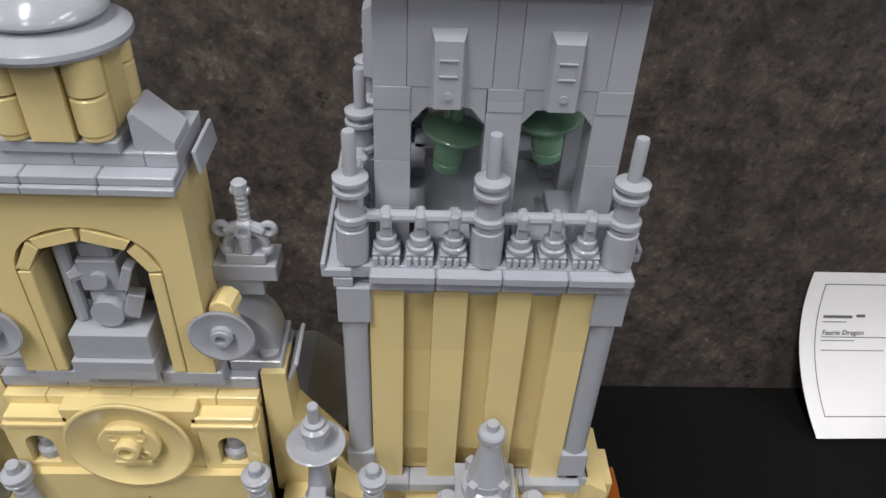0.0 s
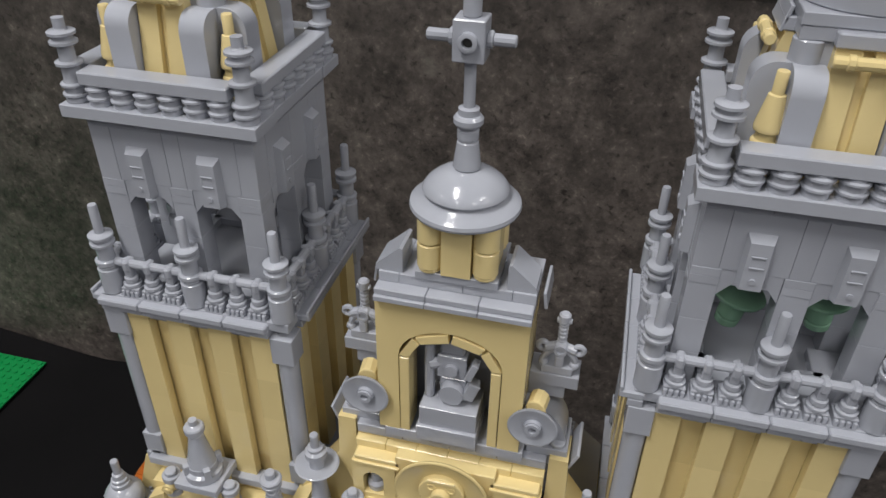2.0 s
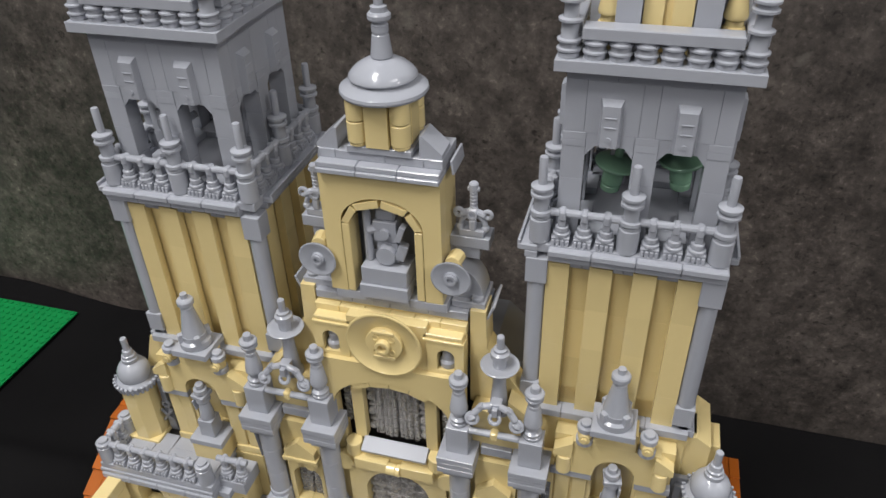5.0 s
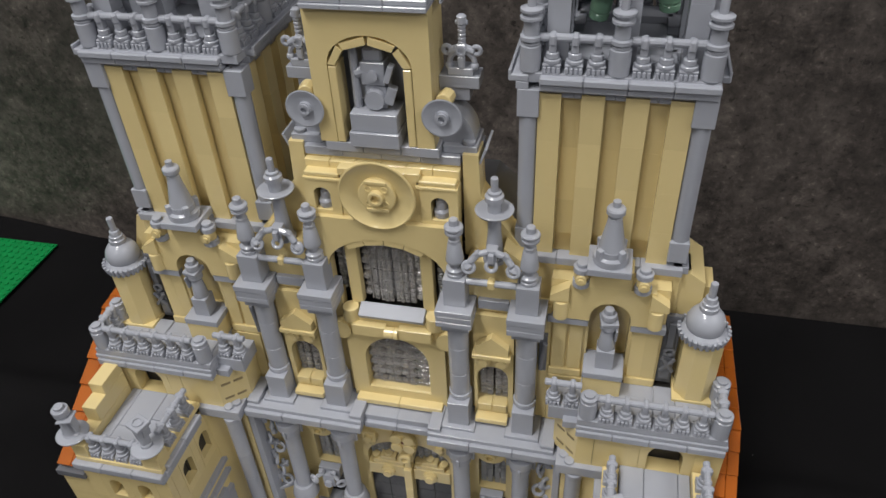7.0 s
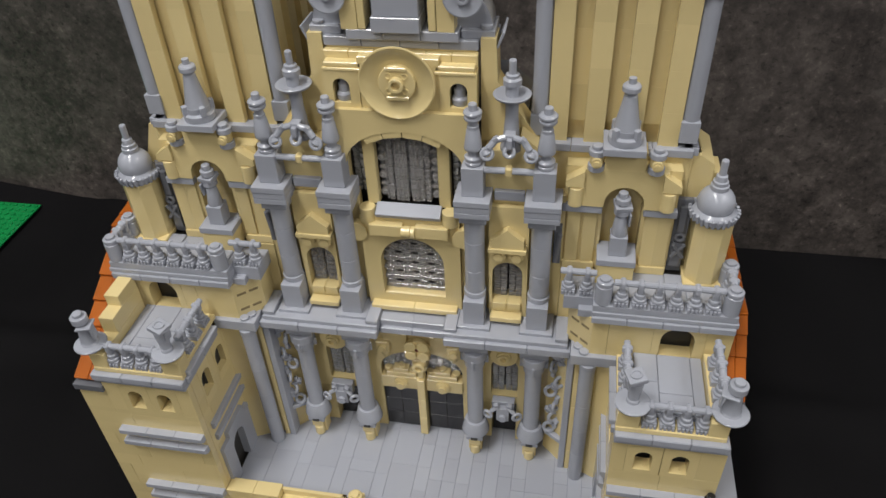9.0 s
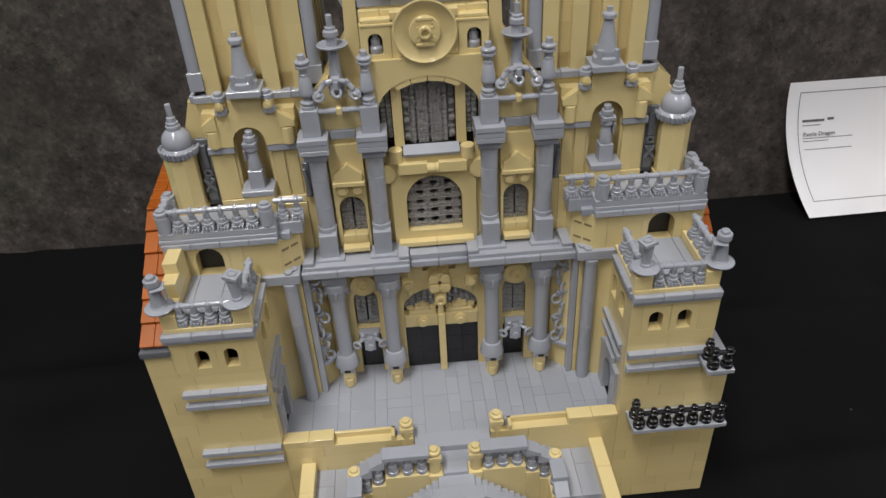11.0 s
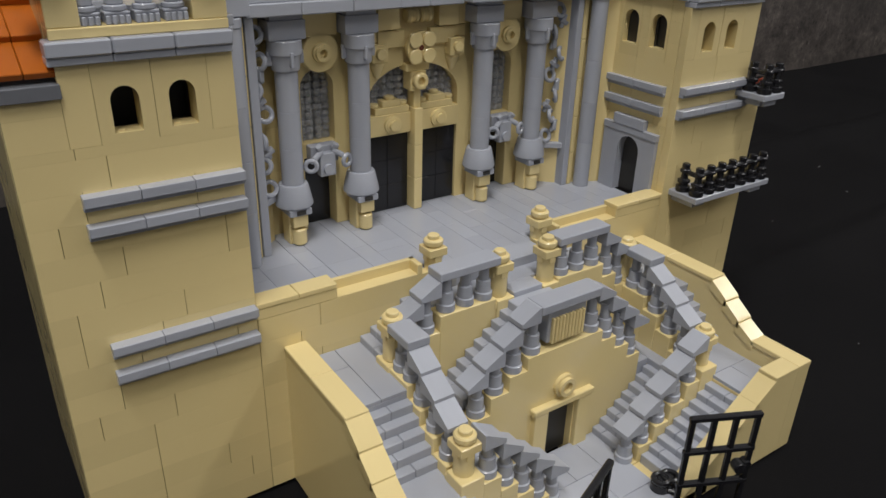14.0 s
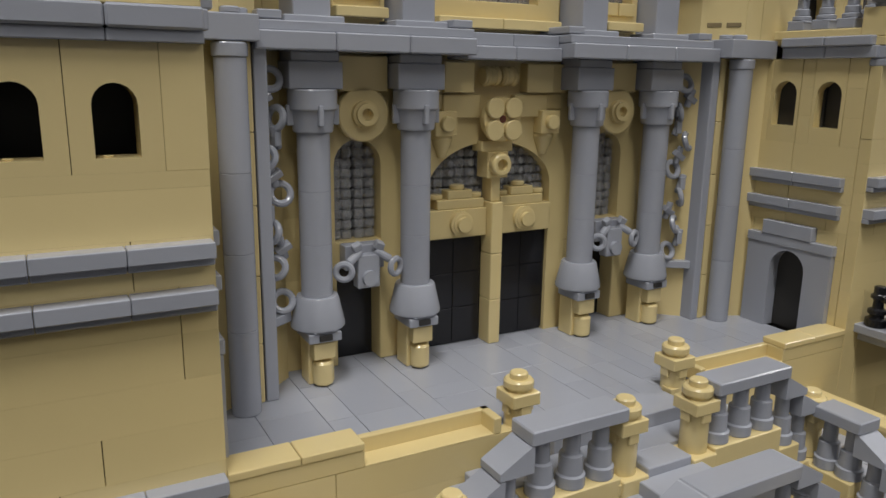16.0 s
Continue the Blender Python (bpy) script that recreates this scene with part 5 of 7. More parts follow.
mb.box(-2.45, -0.36, YW - 0.98, YW - 0.3, 71.6, 73.7, 0.04); mb.box(0.42, 2.45, YW - 0.98, YW - 0.3, 71.6, 73.7, 0.04)
mb.lathe(-0.42, YW - 0.85, 72.6, [(0.34, 0), (0.36, 0.03), (0.36, 0.55), (0.30, 0.57), (0.30, 0.6), (0.38, 0.62), (0.38, 0.82), (0.35, 0.85)], 20, axis="x")
for s in (-1, 1):
    mb.cyl(s * 2.55, YW - 0.35, 73.6, 76.1, 0.5)
    mb.lathe(s * 3.35, YW - 0.2, 71.5, [(0.7, 0), (0.7, 0.5)], 20, axis="y")
part("window_head", mb, TAN, facade)
part("ledge", MB().tilt(0, YW - 0.32, 75.5, 4.0, 0.95, 0.35, 25), GREY_SLOPE, facade, "grey sloped sill tile")
for s in (-1, 1):
    mb = MB(s).arched(4.9, 7.3, 56, 78, 5.1, 7.0, 65.2, YW - 0.6, YW + 0.6, base=59.4)
    mb.box(3.1, 4.9, YW - 0.1, YW + 0.6, 56, 78); mb.box(7.3, 9.3, YW - 0.1, YW + 0.6, 56, 80)
    part("side_wall", mb, TAN, facade)
    part("glazing", clear_blocks(5.1, 7.0, 59.4, 67.6, YW - 0.05, (6.05, 65.2), 21, "slot") if s > 0 else clear_blocks(-7.0, -5.1, 59.4, 67.6, YW - 0.05, (-6.05, 65.2), 22, "slot"), CLOUDY, facade, "window of stacked clear bricks")
    mb = MB(s)
    mb.box(5.05, 7.05, YW - 1.4, YW, 56.6, 57.5); mb.box(5.12, 6.98, YW - 0.75, YW + 0.1, 57.5, 59.35); mb.box(5.15, 6.02, YW - 0.85, YW - 0.1, 58.2, 59.55); mb.box(6.08, 6.95, YW - 0.85, YW - 0.1, 58.2, 59.55)
    part("sill", mb, TAN, facade)
    mb = MB(s)
    mb.prism([(5.05, 71.2), (5.05, 72.6), (6.05, 74.7), (7.05, 72.6), (7.05, 71.2)], YW - 1.1, YW)
    mb.box(4.9, 7.2, YW - 1.2, YW, 70.4, 71.2)
    for q in (-1, 1):
        mb.lathe(6.05 + q * 0.55, YW - 0.6, 69.2, [(0.46, 0), (0.46, 0.25), (0.3, 0.3), (0.3, 0.4)], 18, axis="y")
    part("pediment", mb, TAN, facade, "tan pediment over a window")
    part("ornament", MB(s).box(8.75, 9.2, YW - 0.5, YW - 0.1, 68, 75).rod((8.9, YW - 0.6, 68.5), (9.1, YW - 0.6, 74), 0.15), DARK, facade)

# upper columns with finials
YC = 0.35
for cx in (-8.05, -4.05, 4.05, 8.05):
    col = thing("column", cx, YC, 53, "round grey upper column carrying a turned finial", "column", "columns of the church front")
    part("pedestal", MB().box(cx - 0.66, cx + 0.66, YC - 1.0, YC + 0.6, 56.3, 61.2), GREY, col)
    part("base", MB().box(cx - 1.05, cx + 1.05, YC - 1.3, YC + 0.8, 55.6, 56.4), GREY, col)
    sh = MB()
    sh.cyl(cx, YC, 61.2, 62.2, 0.7, 28)
    for z0, z1 in ((62.2, 66.5), (66.5, 72.0), (72.0, 77.9)):
        sh.cyl(cx, YC, z0 + 0.01, z1 - 0.01, 0.62, 28, 0.02)
    part("shaft", sh, GREY, col)
    c = MB()
    c.box(cx - 0.8, cx + 0.8, YC - 0.75, YC + 0.8, 76.2, 77.7)
    c.box(cx - 1.02, cx + 1.02, YC - 1.1, YC + 0.9, 77.7, 78.65); c.box(cx - 1.02, cx + 1.02, YC - 1.1, YC + 0.9, 78.7, 79.7); c.box(cx - 1.04, cx + 1.04, YC - 1.14, YC + 0.9, 79.75, 80.75)
    part("capital", c, GREY, col)
    part("block", MB().box(cx - 0.62, cx + 0.62, YC - 0.6, YC + 0.6, 80.75, 85.5), GREY, col)
    f = MB().lathe(cx, YC, 85.5, [(0.46, 0), (0.5, 0.05), (0.5, 0.2), (0.43, 0.25), (0.43, 0.32), (0.5, 0.37), (0.5, 0.48), (0.42, 0.54), (0.3, 0.6), (0.3, 0.85), (0.46, 0.94), (0.5, 1.02), (0.5, 1.15),
                                 (0.36, 2.15), (0.33, 2.2), (0.33, 2.4), (0.28, 2.45), (0.28, 2.72), (0.44, 2.78), (0.48, 2.84), (0.48, 2.94), (0.38, 2.99), (0.38, 3.03), (0.46, 3.08), (0.51, 3.14), (0.51, 3.24), (0.44, 3.31), (0.24, 3.33), (0.24, 3.66), (0.2, 3.71)], 24)
    part("finial", f, GREY, col)
for s in (-1, 1):
    bar = part("bar", MB(s).rod((4.6, YC - 0.2, 84.9), (7.55, YC - 0.2, 84.9), 0.2), GREY, facade)
    part("clip", MB(s).box(5.85, 6.25, YC - 0.46, YC + 0.06, 84.2, 85.6, 0.08), TAN, bar)
    part("string_course", MB(s).box(5.2, 6.95, 0.6, 1.2, 79.0, 80.6), GREY, facade)
    part("parapet", MB(s).box(4.6, 7.6, 0.9, 2.2, 78.0, 87.0), TAN, facade)
    # dish finial with claws
    f = thing("dish_finial", s * 6.05, 1.2, 87, "grey finial with a flat dish and claw arms", "finial", GROUP)
    m = MB(s)
    m.lathe(6.05, 1.2, 87.0, [(0.62, 0), (0.62, 0.2), (0.5, 0.4), (0.36, 2.0), (0.36, 3.3)], 22)
    part("cone", m, GREY, f)
    part("dish", MB(s).lathe(6.05, 1.2, 94.6, [(0.4, 0), (0.95, 0.16), (1.03, 0.3), (0.97, 0.34), (0.45, 0.22)], 28, smooth=True), GREY, f)
    part("stem", MB(s).lathe(6.05, 1.2, 94.9, [(0.36, 0), (0.36, 0.7), (0.5, 0.75), (0.5, 1.05), (0.36, 1.15), (0.36, 1.3), (0.2, 1.34), (0.2, 2.05), (0.17, 2.1)], 20), GREY, f)
    o = MB(s)
    o.box(5.75, 6.35, 0.2, 0.8, 88.0, 90.4)
    o.box(5.9, 6.2, -0.05, 0.3, 88.6, 90.0)
    o.ringlet(6.05, 0.1, 88.0, 0.26, 0.12, Matrix.Rotation(radians(60), 4, "X"))
    for q in (-1, 1):
        o.rod((6.05 + q * 0.2, 0.3, 90.0), (6.05 + q * 0.8, 0.2, 89.6), 0.19)
        o.rod((6.05 + q * 0.75, 0.2, 89.7), (6.05 + q * 1.12, 0.05, 88.5), 0.2)
        o.ringlet(6.05 + q * 1.2, 0.0, 87.7, 0.3, 0.12, Matrix.Rotation(radians(70), 4, "X"), n=14)
        o.lathe(6.05 + q * 1.2, 0.1, 87.6, [(0.3, 0), (0.32, 0.1), (0.2, 0.3)], 12, Matrix.Rotation(radians(25 * q), 4, "Y"))
        o.tilt(6.05 + q * 0.75, 0.15, 89.9, 0.3, 0.34, 0.24, 0, q * 35, 0)
    part("claw", o, GREY, f)
    mb = MB(s)
    mb.prism([(4.3, 86), (4.3, 102), (5.1, 102), (5.2, 96), (7.4, 88), (7.4, 84)], 1.9, 3.4)
    part("shoulder", mb, TAN, facade)
    part("shoulder_slope", MB(s).prism([(6.6, 86.9), (6.6, 89.6), (7.6, 87.6), (7.6, 86.9)], 0.9, 2.2), TAN, facade)

YW = 1.2
# upper middle window in its arch
mb = MB().arched(-4.2, 4.2, 77.0, 92.5, -3.45, 3.45, 83.5, YW - 0.6, YW + 0.4, k=18, rise=2.35)
part("arch_wall", mb, TAN, facade)
mb = MB()
for s in (-1, 1):
    mb.box(s * 1.85, s * 2.55, YW - 0.1, YW + 0.5, 76, 88)
    mb.prism([(s * 2.28, 88.0), (s * 1.22, 89.0), (s * 1.12, 88.1), (s * 2.08, 87.1)], YW - 0.56, YW + 0.2)
    mb.prism([(s * 1.08, 88.15), (s * 1.18, 89.05), (s * 0.03, 89.45), (s * 0.03, 88.5)], YW - 0.56, YW + 0.2)
part("window_frame", mb, TAN, facade)
part("glazing", clear_blocks(-1.85, 1.85, 76, 89.4, YW + 0.3, None, 31, "posts"), CLOUDY, facade, "tall window of stacked clear bricks")
part("glazing", clear_blocks(-1.85, 1.85, 76, 89.0, YW + 0.3, None, 34, "pegs"), CLOUDY, facade)
part("glazing", clear_blocks(-3.4, -2.6, 77, 87, YW + 0.6, None, 32), FROST, facade)
part("glazing", clear_blocks(2.6, 3.4, 77, 87, YW + 0.6, None, 33), FROST, facade)
part("glazing", clear_blocks(-1.85, 1.85, 76, 89.0, YW + 0.75, None, 35), CLEAR, facade)
# near-black sheet paints the unlit room behind the glazing
part("window_back", MB().box(-3.5, 3.5, YW + 1.3, YW + 1.38, 74, 92), INSIDE_SHADE, facade)

YW = 1.4
# ---------------------------------------------------------------- gable with rosette, niche and cross
gable = thing("gable", 0, 2.5, 92, "tan gable with large rosette, statue niche and grey domed lantern", "gable", GROUP)
mb = MB()
mb.box(-4.1, 4.1, YW + 0.5, 4.2, 92.5, 100.4)
part("wall_core", mb, TAN, gable)
for s in (-1, 1):
    mb = MB(s).arched(2.2, 4.2, 92.5, 98.2, 2.75, 3.7, 95.6, YW - 0.5, YW + 0.4, base=93.2)
    part("window", mb, TAN, gable)
    # near-black sheet paints the shade behind the small window
    part("opening", MB(s).box(2.6, 3.8, YW + 0.42, YW + 0.46, 93, 98), INSIDE_SHADE, gable)
    b = MB(s).lathe(3.22, YW + 0.05, 93.2, [(0.42, 0), (0.46, 0.08), (0.46, 0.36), (0.4, 0.45), (0.32, 0.5), (0.32, 0.9), (0.2, 1.0)], 18)
    b.box(3.05, 3.4, YW - 0.1, YW + 0.2, 95.6, 97.2)
    part("figure_post", b, GREY, gable)
    mb = MB(s)
    mb.box(2.0, 4.1, YW - 0.55, YW + 0.4, 97.9, 98.35, 0.03); mb.box(2.0, 4.1, YW - 0.45, YW + 0.4, 98.35, 99.05, 0.05)
    part("hood", mb, TAN, gable)
for k in range(6):
    part("brick", MB().box(-4.2 + 1.4 * k + 0.01, -4.2 + 1.4 * (k + 1) - 0.01, YW + 0.1, YW + 0.6, 98.5, 100.1), TAN, gable)
    part("brick", MB().box(-4.2 + 1.4 * k + 0.01, -4.2 + 1.4 * (k + 1) - 0.01, YW - 0.65, YW + 0.4, 90.9, 92.3), TAN, gable)
part("wall", MB().box(-2.2, 2.2, YW - 0.45, YW + 0.4, 92.5, 100), TAN, gable)
ros = MB().lathe(0, YW - 0.45, 96.9, [(1.2, 0), (2.02, 0.38), (2.1, 0.5), (2.08, 0.56), (2.0, 0.57), (1.93, 0.5), (1.7, 0.4), (1.2, 0.24), (0.9, 0.2)], 48, axis="y", smooth=True)
rosette = part("rosette", ros, TAN, gable, "large tan dish rosette")
r2 = MB().lathe(0, YW - 0.62, 96.9, [(0.98, 0), (1.02, 0.04), (1.02, 0.28), (0.98, 0.32)], 28, axis="y")
for a in range(45, 360, 90):
    r2.lathe(0.62 * math.cos(radians(a)), YW - 0.94, 96.9 + 0.62 * math.sin(radians(a)) / PL, [(0.2, 0), (0.2, 0.05), (0.13, 0.05), (0.12, 0.01)], 12, axis="y")
for q in (-1, 1):
    r2.box(-0.6, 0.6, YW - 1.02, YW - 0.9, 96.9 + q * 2.1 - 0.25, 96.9 + q * 2.1 + 0.25, 0.03)
r2.lathe(0, YW - 0.92, 96.9, [(0.42, 0), (0.42, 0.3), (0.38, 0.34), (0.25, 0.34), (0.22, 0.04)], 22, axis="y")
part("boss", r2, TAN, rosette)

for k in range(4):
    part("cornice", MB().box(-4.2 + 2.1 * k + 0.008, -4.2 + 2.1 * (k + 1) - 0.008, YW + 0.4, 4.3, 100.4, 101.7, 0.04), GREY, gable)
for k in range(3):
    part("cornice", MB().box(-2.8 + 2.0 * k + 0.008, -2.8 + 2.0 * (k + 1) - 0.008, YW + 0.1, 4.2, 101.7, 103.1, 0.04), GREY, gable)
for s in (-1, 1):
    mb = MB(s)
    mb.box(3.25, 5.0, 2.15, 4.2, 101.7, 102.8); mb.box(4.2, 5.1, 2.1, 4.2, 100.5, 101.7)
    mb.tilt(5.3, 3.1, 101.6, 0.14, 2.0, 0.95, 0, 22, 0)
    mb.cyl(4.55, 2.5, 102.8, 103.4, 0.33)
    part("cornice", mb, GREY, gable)
    # curved buttress and dish boss
    mb = MB(s)
    arc = [(3.0 + 1.85 * math.cos(radians(a)), 102.8 + 2.0 / PL * math.sin(radians(a))) for a in range(0, 91, 6)]
    mb.prism([(3.0, 102.8)] + arc, 2.5, 4.0)
    part("buttress", mb, GREY, gable)
    part("boss_mount", MB(s).rod((3.5, 2.1, 108.0), (3.5, 1.5, 108.0), 0.45).rod((3.6, 2.4, 109.6), (3.5, 1.6, 109.6), 0.4), TAN, gable)
    d = MB(s).lathe(3.5, 1.55, 107.9, [(0.4, 0), (0.95, 0.2), (1.02, 0.34), (0.95, 0.36), (0.4, 0.22), (0.35, 0.22)], 28, axis="y", smooth=True)
    d.lathe(3.5, 1.35, 107.9, [(0.36, 0), (0.36, 0.2), (0.3, 0.2), (0.3, 0.3), (0.16, 0.3), (0.15, 0.1)], 18, axis="y")
    part("boss", d, GREY, gable, "grey dish boss")
    # side finial on a bracket
    f = MB(s)
    f.box(3.0, 4.5, 3.1, 4.2, 108.0, 109.7); f.box(3.0, 5.0, 3.0, 4.2, 109.7, 111.3)
    part("bracket", f, GREY, gable)
    o = MB(s)
    o.box(3.45, 4.7, 3.05, 3.9, 111.3, 112.3)
    o.box(3.95, 4.3, 3.0, 3.3, 112.3, 113.8, 0.06)
    # arched clip with two eyes, and the screw stem above it
    o.ringlet(4.12, 3.3, 112.7, 0.62, 0.14, Matrix.Rotation(radians(90), 4, "X"), n=20)
    for q in (-1, 1):
        o.ringlet(4.12 + q * 0.72, 3.3, 114.4, 0.19, 0.12, Matrix.Rotation(radians(90), 4, "X"), n=12)
        o.rod((4.12 + q * 0.2, 3.3, 114.6), (4.12 + q * 0.6, 3.3, 114.2), 0.2)
        o.ball(4.12 + q * 0.62, 3.3, 112.4, 0.22, 12, 6)
    o.box(3.82, 4.42, 3.1, 3.5, 113.8, 115.2, 0.12)
    o.lathe(4.12, 3.1, 114.5, [(0.26, 0), (0.26, 0.12), (0.15, 0.12), (0.14, 0.04)], 16, axis="y")
    for k in range(5):
        o.cyl(4.12, 3.4, 115.0 + k * 0.5, 115.42 + k * 0.5, 0.2, 12)
    o.cyl(4.12, 3.4, 115.0, 117.6, 0.15, 10)
    o.cyl(4.12, 3.4, 117.4, 118.6, 0.24, 12, 0.08)
    for q in (-1, 1):
        o.rod((4.12, 3.4, 117.7), (4.12 + q * 0.3, 3.4, 117.7), 0.13)
    part("finial", o, GREY, gable, "grey claw finial")

# niche block
mb = MB().arched(-3.0, 3.0, 103.1, 120.7, -2.1, 2.1, 113.6, YW + 0.1, YW + 0.9, k=14, rise=1.56)
part("niche_wall", mb, TAN, gable)
mb = MB()
mb.box(-3.0, -2.12, YW + 0.9, 4.2, 103.1, 120.7); mb.box(2.12, 3.0, YW + 0.9, 4.2, 103.1, 120.7); mb.box(-2.1, 2.1, 3.9, 4.2, 103.1, 120.7); mb.box(-2.1, 2.1, YW + 0.9, 4.2, 119.0, 120.7)
part("niche_side", mb, TAN, gable)
part("niche_back", MB().box(-2.1, 2.1, 3.5, 3.85, 103.1, 119.0), GREY, gable)
for s in (-1, 1):
    part("arch_stone", MB(s).box(1.66, 2.06, YW + 0.06, YW + 1.3, 103.2, 113.5), TAN, gable)
for k in range(4):
    p = []
    for a, (rx_, rz_) in ((45 * k + 3.0, (2.06, 1.5)), (45 * k + 42, (2.06, 1.5)), (45 * k + 43.5, (1.7, 1.12)), (45 * k + 1.5, (1.7, 1.12))):
        p.append((rx_ * math.cos(radians(a)), 113.6 + rz_ / PL * math.sin(radians(a))))
    part("arch_stone", MB().prism(p, YW + 0.06, YW + 1.3), TAN, gable)
ped = MB()
ped.box(-1.3, 1.25, YW - 0.25, 3.0, 103.1, 105.1, 0.025); ped.box(-1.2, 1.2, YW - 0.1, 3.0, 105.15, 107.6, 0.025)
part("pedestal", ped, GREY, gable)
st = MB()
st.lathe(0.05, 2.0, 109.1, [(0.5, 0), (0.5, 0.4)], 20, axis="y"); st.box(-0.5, 0.6, 2.0, 3.0, 107.6, 110.6)
st.box(-0.6, 0.6, 1.9, 2.8, 110.8, 113.7); st.lathe(0.0, 1.9, 112.1, [(0.28, 0), (0.28, 0.18)], 14, axis="y")
st.box(-0.5, 0.5, 2.0, 2.7, 113.7, 115.4, 0.1); st.rod((-0.95, 2.1, 107.6), (-0.95, 2.1, 116.2), 0.22)
st.rod((-0.95, 2.1, 112.1), (-0.4, 2.2, 112.5), 0.3); st.tilt(0.85, 1.9, 112.5, 0.3, 0.5, 0.9, 0, 20, 0); st.tilt(0.8, 2.0, 109.6, 0.5, 0.5, 0.9, 0, 20, 10)
solo("statue", st, GREY, "grey seated abstract statue with a staff", "statue")

# cap of the niche block and the lantern
for k in range(3):
    part("cap_tile", MB().box(-2.95 + 2.0 * k + 0.008, -2.95 + 2.0 * (k + 1) - 0.008, YW - 0.25, 4.3, 120.7, 121.3, 0.03).box(-2.95 + 2.0 * k + 0.008, -2.95 + 2.0 * (k + 1) - 0.008, YW - 0.12, 4.3, 121.3, 122.0, 0.04), GREY, gable)
for a, b in ((-2.9, -2.1), (-2.1, 0.35), (0.35, 2.2), (2.2, 3.08)):
    part("cap_plate", MB().box(a + 0.008, b - 0.008, YW + 0.4, 4.25, 122.0, 123.1, 0.02), GREY, gable)
part("cap", MB().box(-1.45, 1.65, YW + 0.3, 4.5, 123.1, 123.95, 0.02), GREY, gable)
for s in (-1, 1):
    part("cap_flap", MB().tilt(s * 3.28 + 0.08, 3.3, 121.6, 0.12, 1.9, 0.72, 0, -s * 8, 0), GREY, gable)
    part("cap_slope", MB(s).prism([(1.98, 123.1), (1.98, 125.7), (2.1, 125.8), (3.02, 123.7), (3.02, 123.1)], YW + 0.5, 3.3), GREY, gable)
LX, LY = 0.08, 3.05   # axis of the lantern
lantern = part("lantern", MB().box(LX - 1.02, LX + 1.02, LY - 1.02, LY + 1.02, 123.95, 129.6), TAN, gable, "tan lantern drum of columns")
for q in range(4):
    c, d = math.cos(radians(90 * q)), math.sin(radians(90 * q))
    x, y = 1.03 * c - 1.03 * d, 1.03 * d + 1.03 * c
    col = MB()
    for z0, z1 in ((123.95, 124.4), (124.4, 127.0), (127.1, 129.7)):
        col.cyl(LX + x, LY + y, z0, z1, 0.48 if z0 > 124 else 0.42, 24, 0.05)
    part("column", col, TAN, lantern)
    part("panel", MB().tilt(LX + 1.2 * d, LY - 1.2 * c, 126.75, 1.1, 0.42, 5.6 * PL, 0, 0, 90 * q, 0.02), TAN, lantern)
g = MB()
g.lathe(LX, LY, 129.5, [(1.8, 0), (1.98, 0.06), (2.03, 0.17), (2.0, 0.3), (1.8, 0.44), (1.4, 0.62), (1.3, 0.72)], 56, smooth=True)
g.lathe(LX, LY, 131.1, [(1.28, 0), (1.5, 0.06), (1.56, 0.15), (1.53, 0.26), (1.36, 0.46), (1.08, 0.68), (0.78, 0.84), (0.5, 0.94), (0.02, 0.98)], 56, smooth=True)
part("dome", g, GREY, gable, "glossy grey two-tier dome")
part("spire", MB().lathe(LX, LY, 133.5, [(0.46, 0), (0.5, 0.05), (0.49, 0.14), (0.38, 0.98), (0.34, 1.02), (0.34, 1.1), (0.38, 1.13), (0.38, 1.42), (0.32, 1.46), (0.32, 1.56), (0.47, 1.62), (0.52, 1.7), (0.52, 1.86), (0.44, 1.96), (0.36, 1.98), (0.36, 2.2), (0.2, 2.25), (0.2, 3.95)], 24), GREY, gable)
cr = MB().box(LX - 0.52, LX + 0.52, LY - 0.5, LY + 0.5, 143.2, 146.6)
cr.lathe(LX, LY - 0.5, 144.95, [(0.32, 0), (0.32, 0.2), (0.28, 0.22), (0.18, 0.22), (0.17, 0.02)], 20, axis="y")
for s in (-1, 1):
    cr.rod((LX + s * 0.5, LY, 144.9), (LX + s * 0.72, LY, 144.9), 0.28); cr.rod((LX + s * 0.7, LY, 144.9), (LX + s * 1.45, LY, 144.9), 0.2)
cr.cyl(LX, LY, 146.6, 148.1, 0.3); cr.cyl(LX, LY, 148.1, 149.9, 0.2)
part("cross", cr, GREY, gable, "grey block cross")
# near-black disc paints the shade in the hole of the cross
part("hole", MB().lathe(LX, LY - 0.5, 144.95, [(0.17, 0.0), (0.17, 0.03)], 12, axis="y"), INSIDE_SHADE, gable)

# slate roof behind
mb = MB().prism([(-6.9, 80), (-6.7, 88.5), (-5.2, 91.8), (5.2, 91.8), (6.7, 88.5), (6.9, 80)], 3.4, 8.2)
solo("nave_roof", mb, DARK, "smooth grey roof behind the gable", "roof", GROUP)


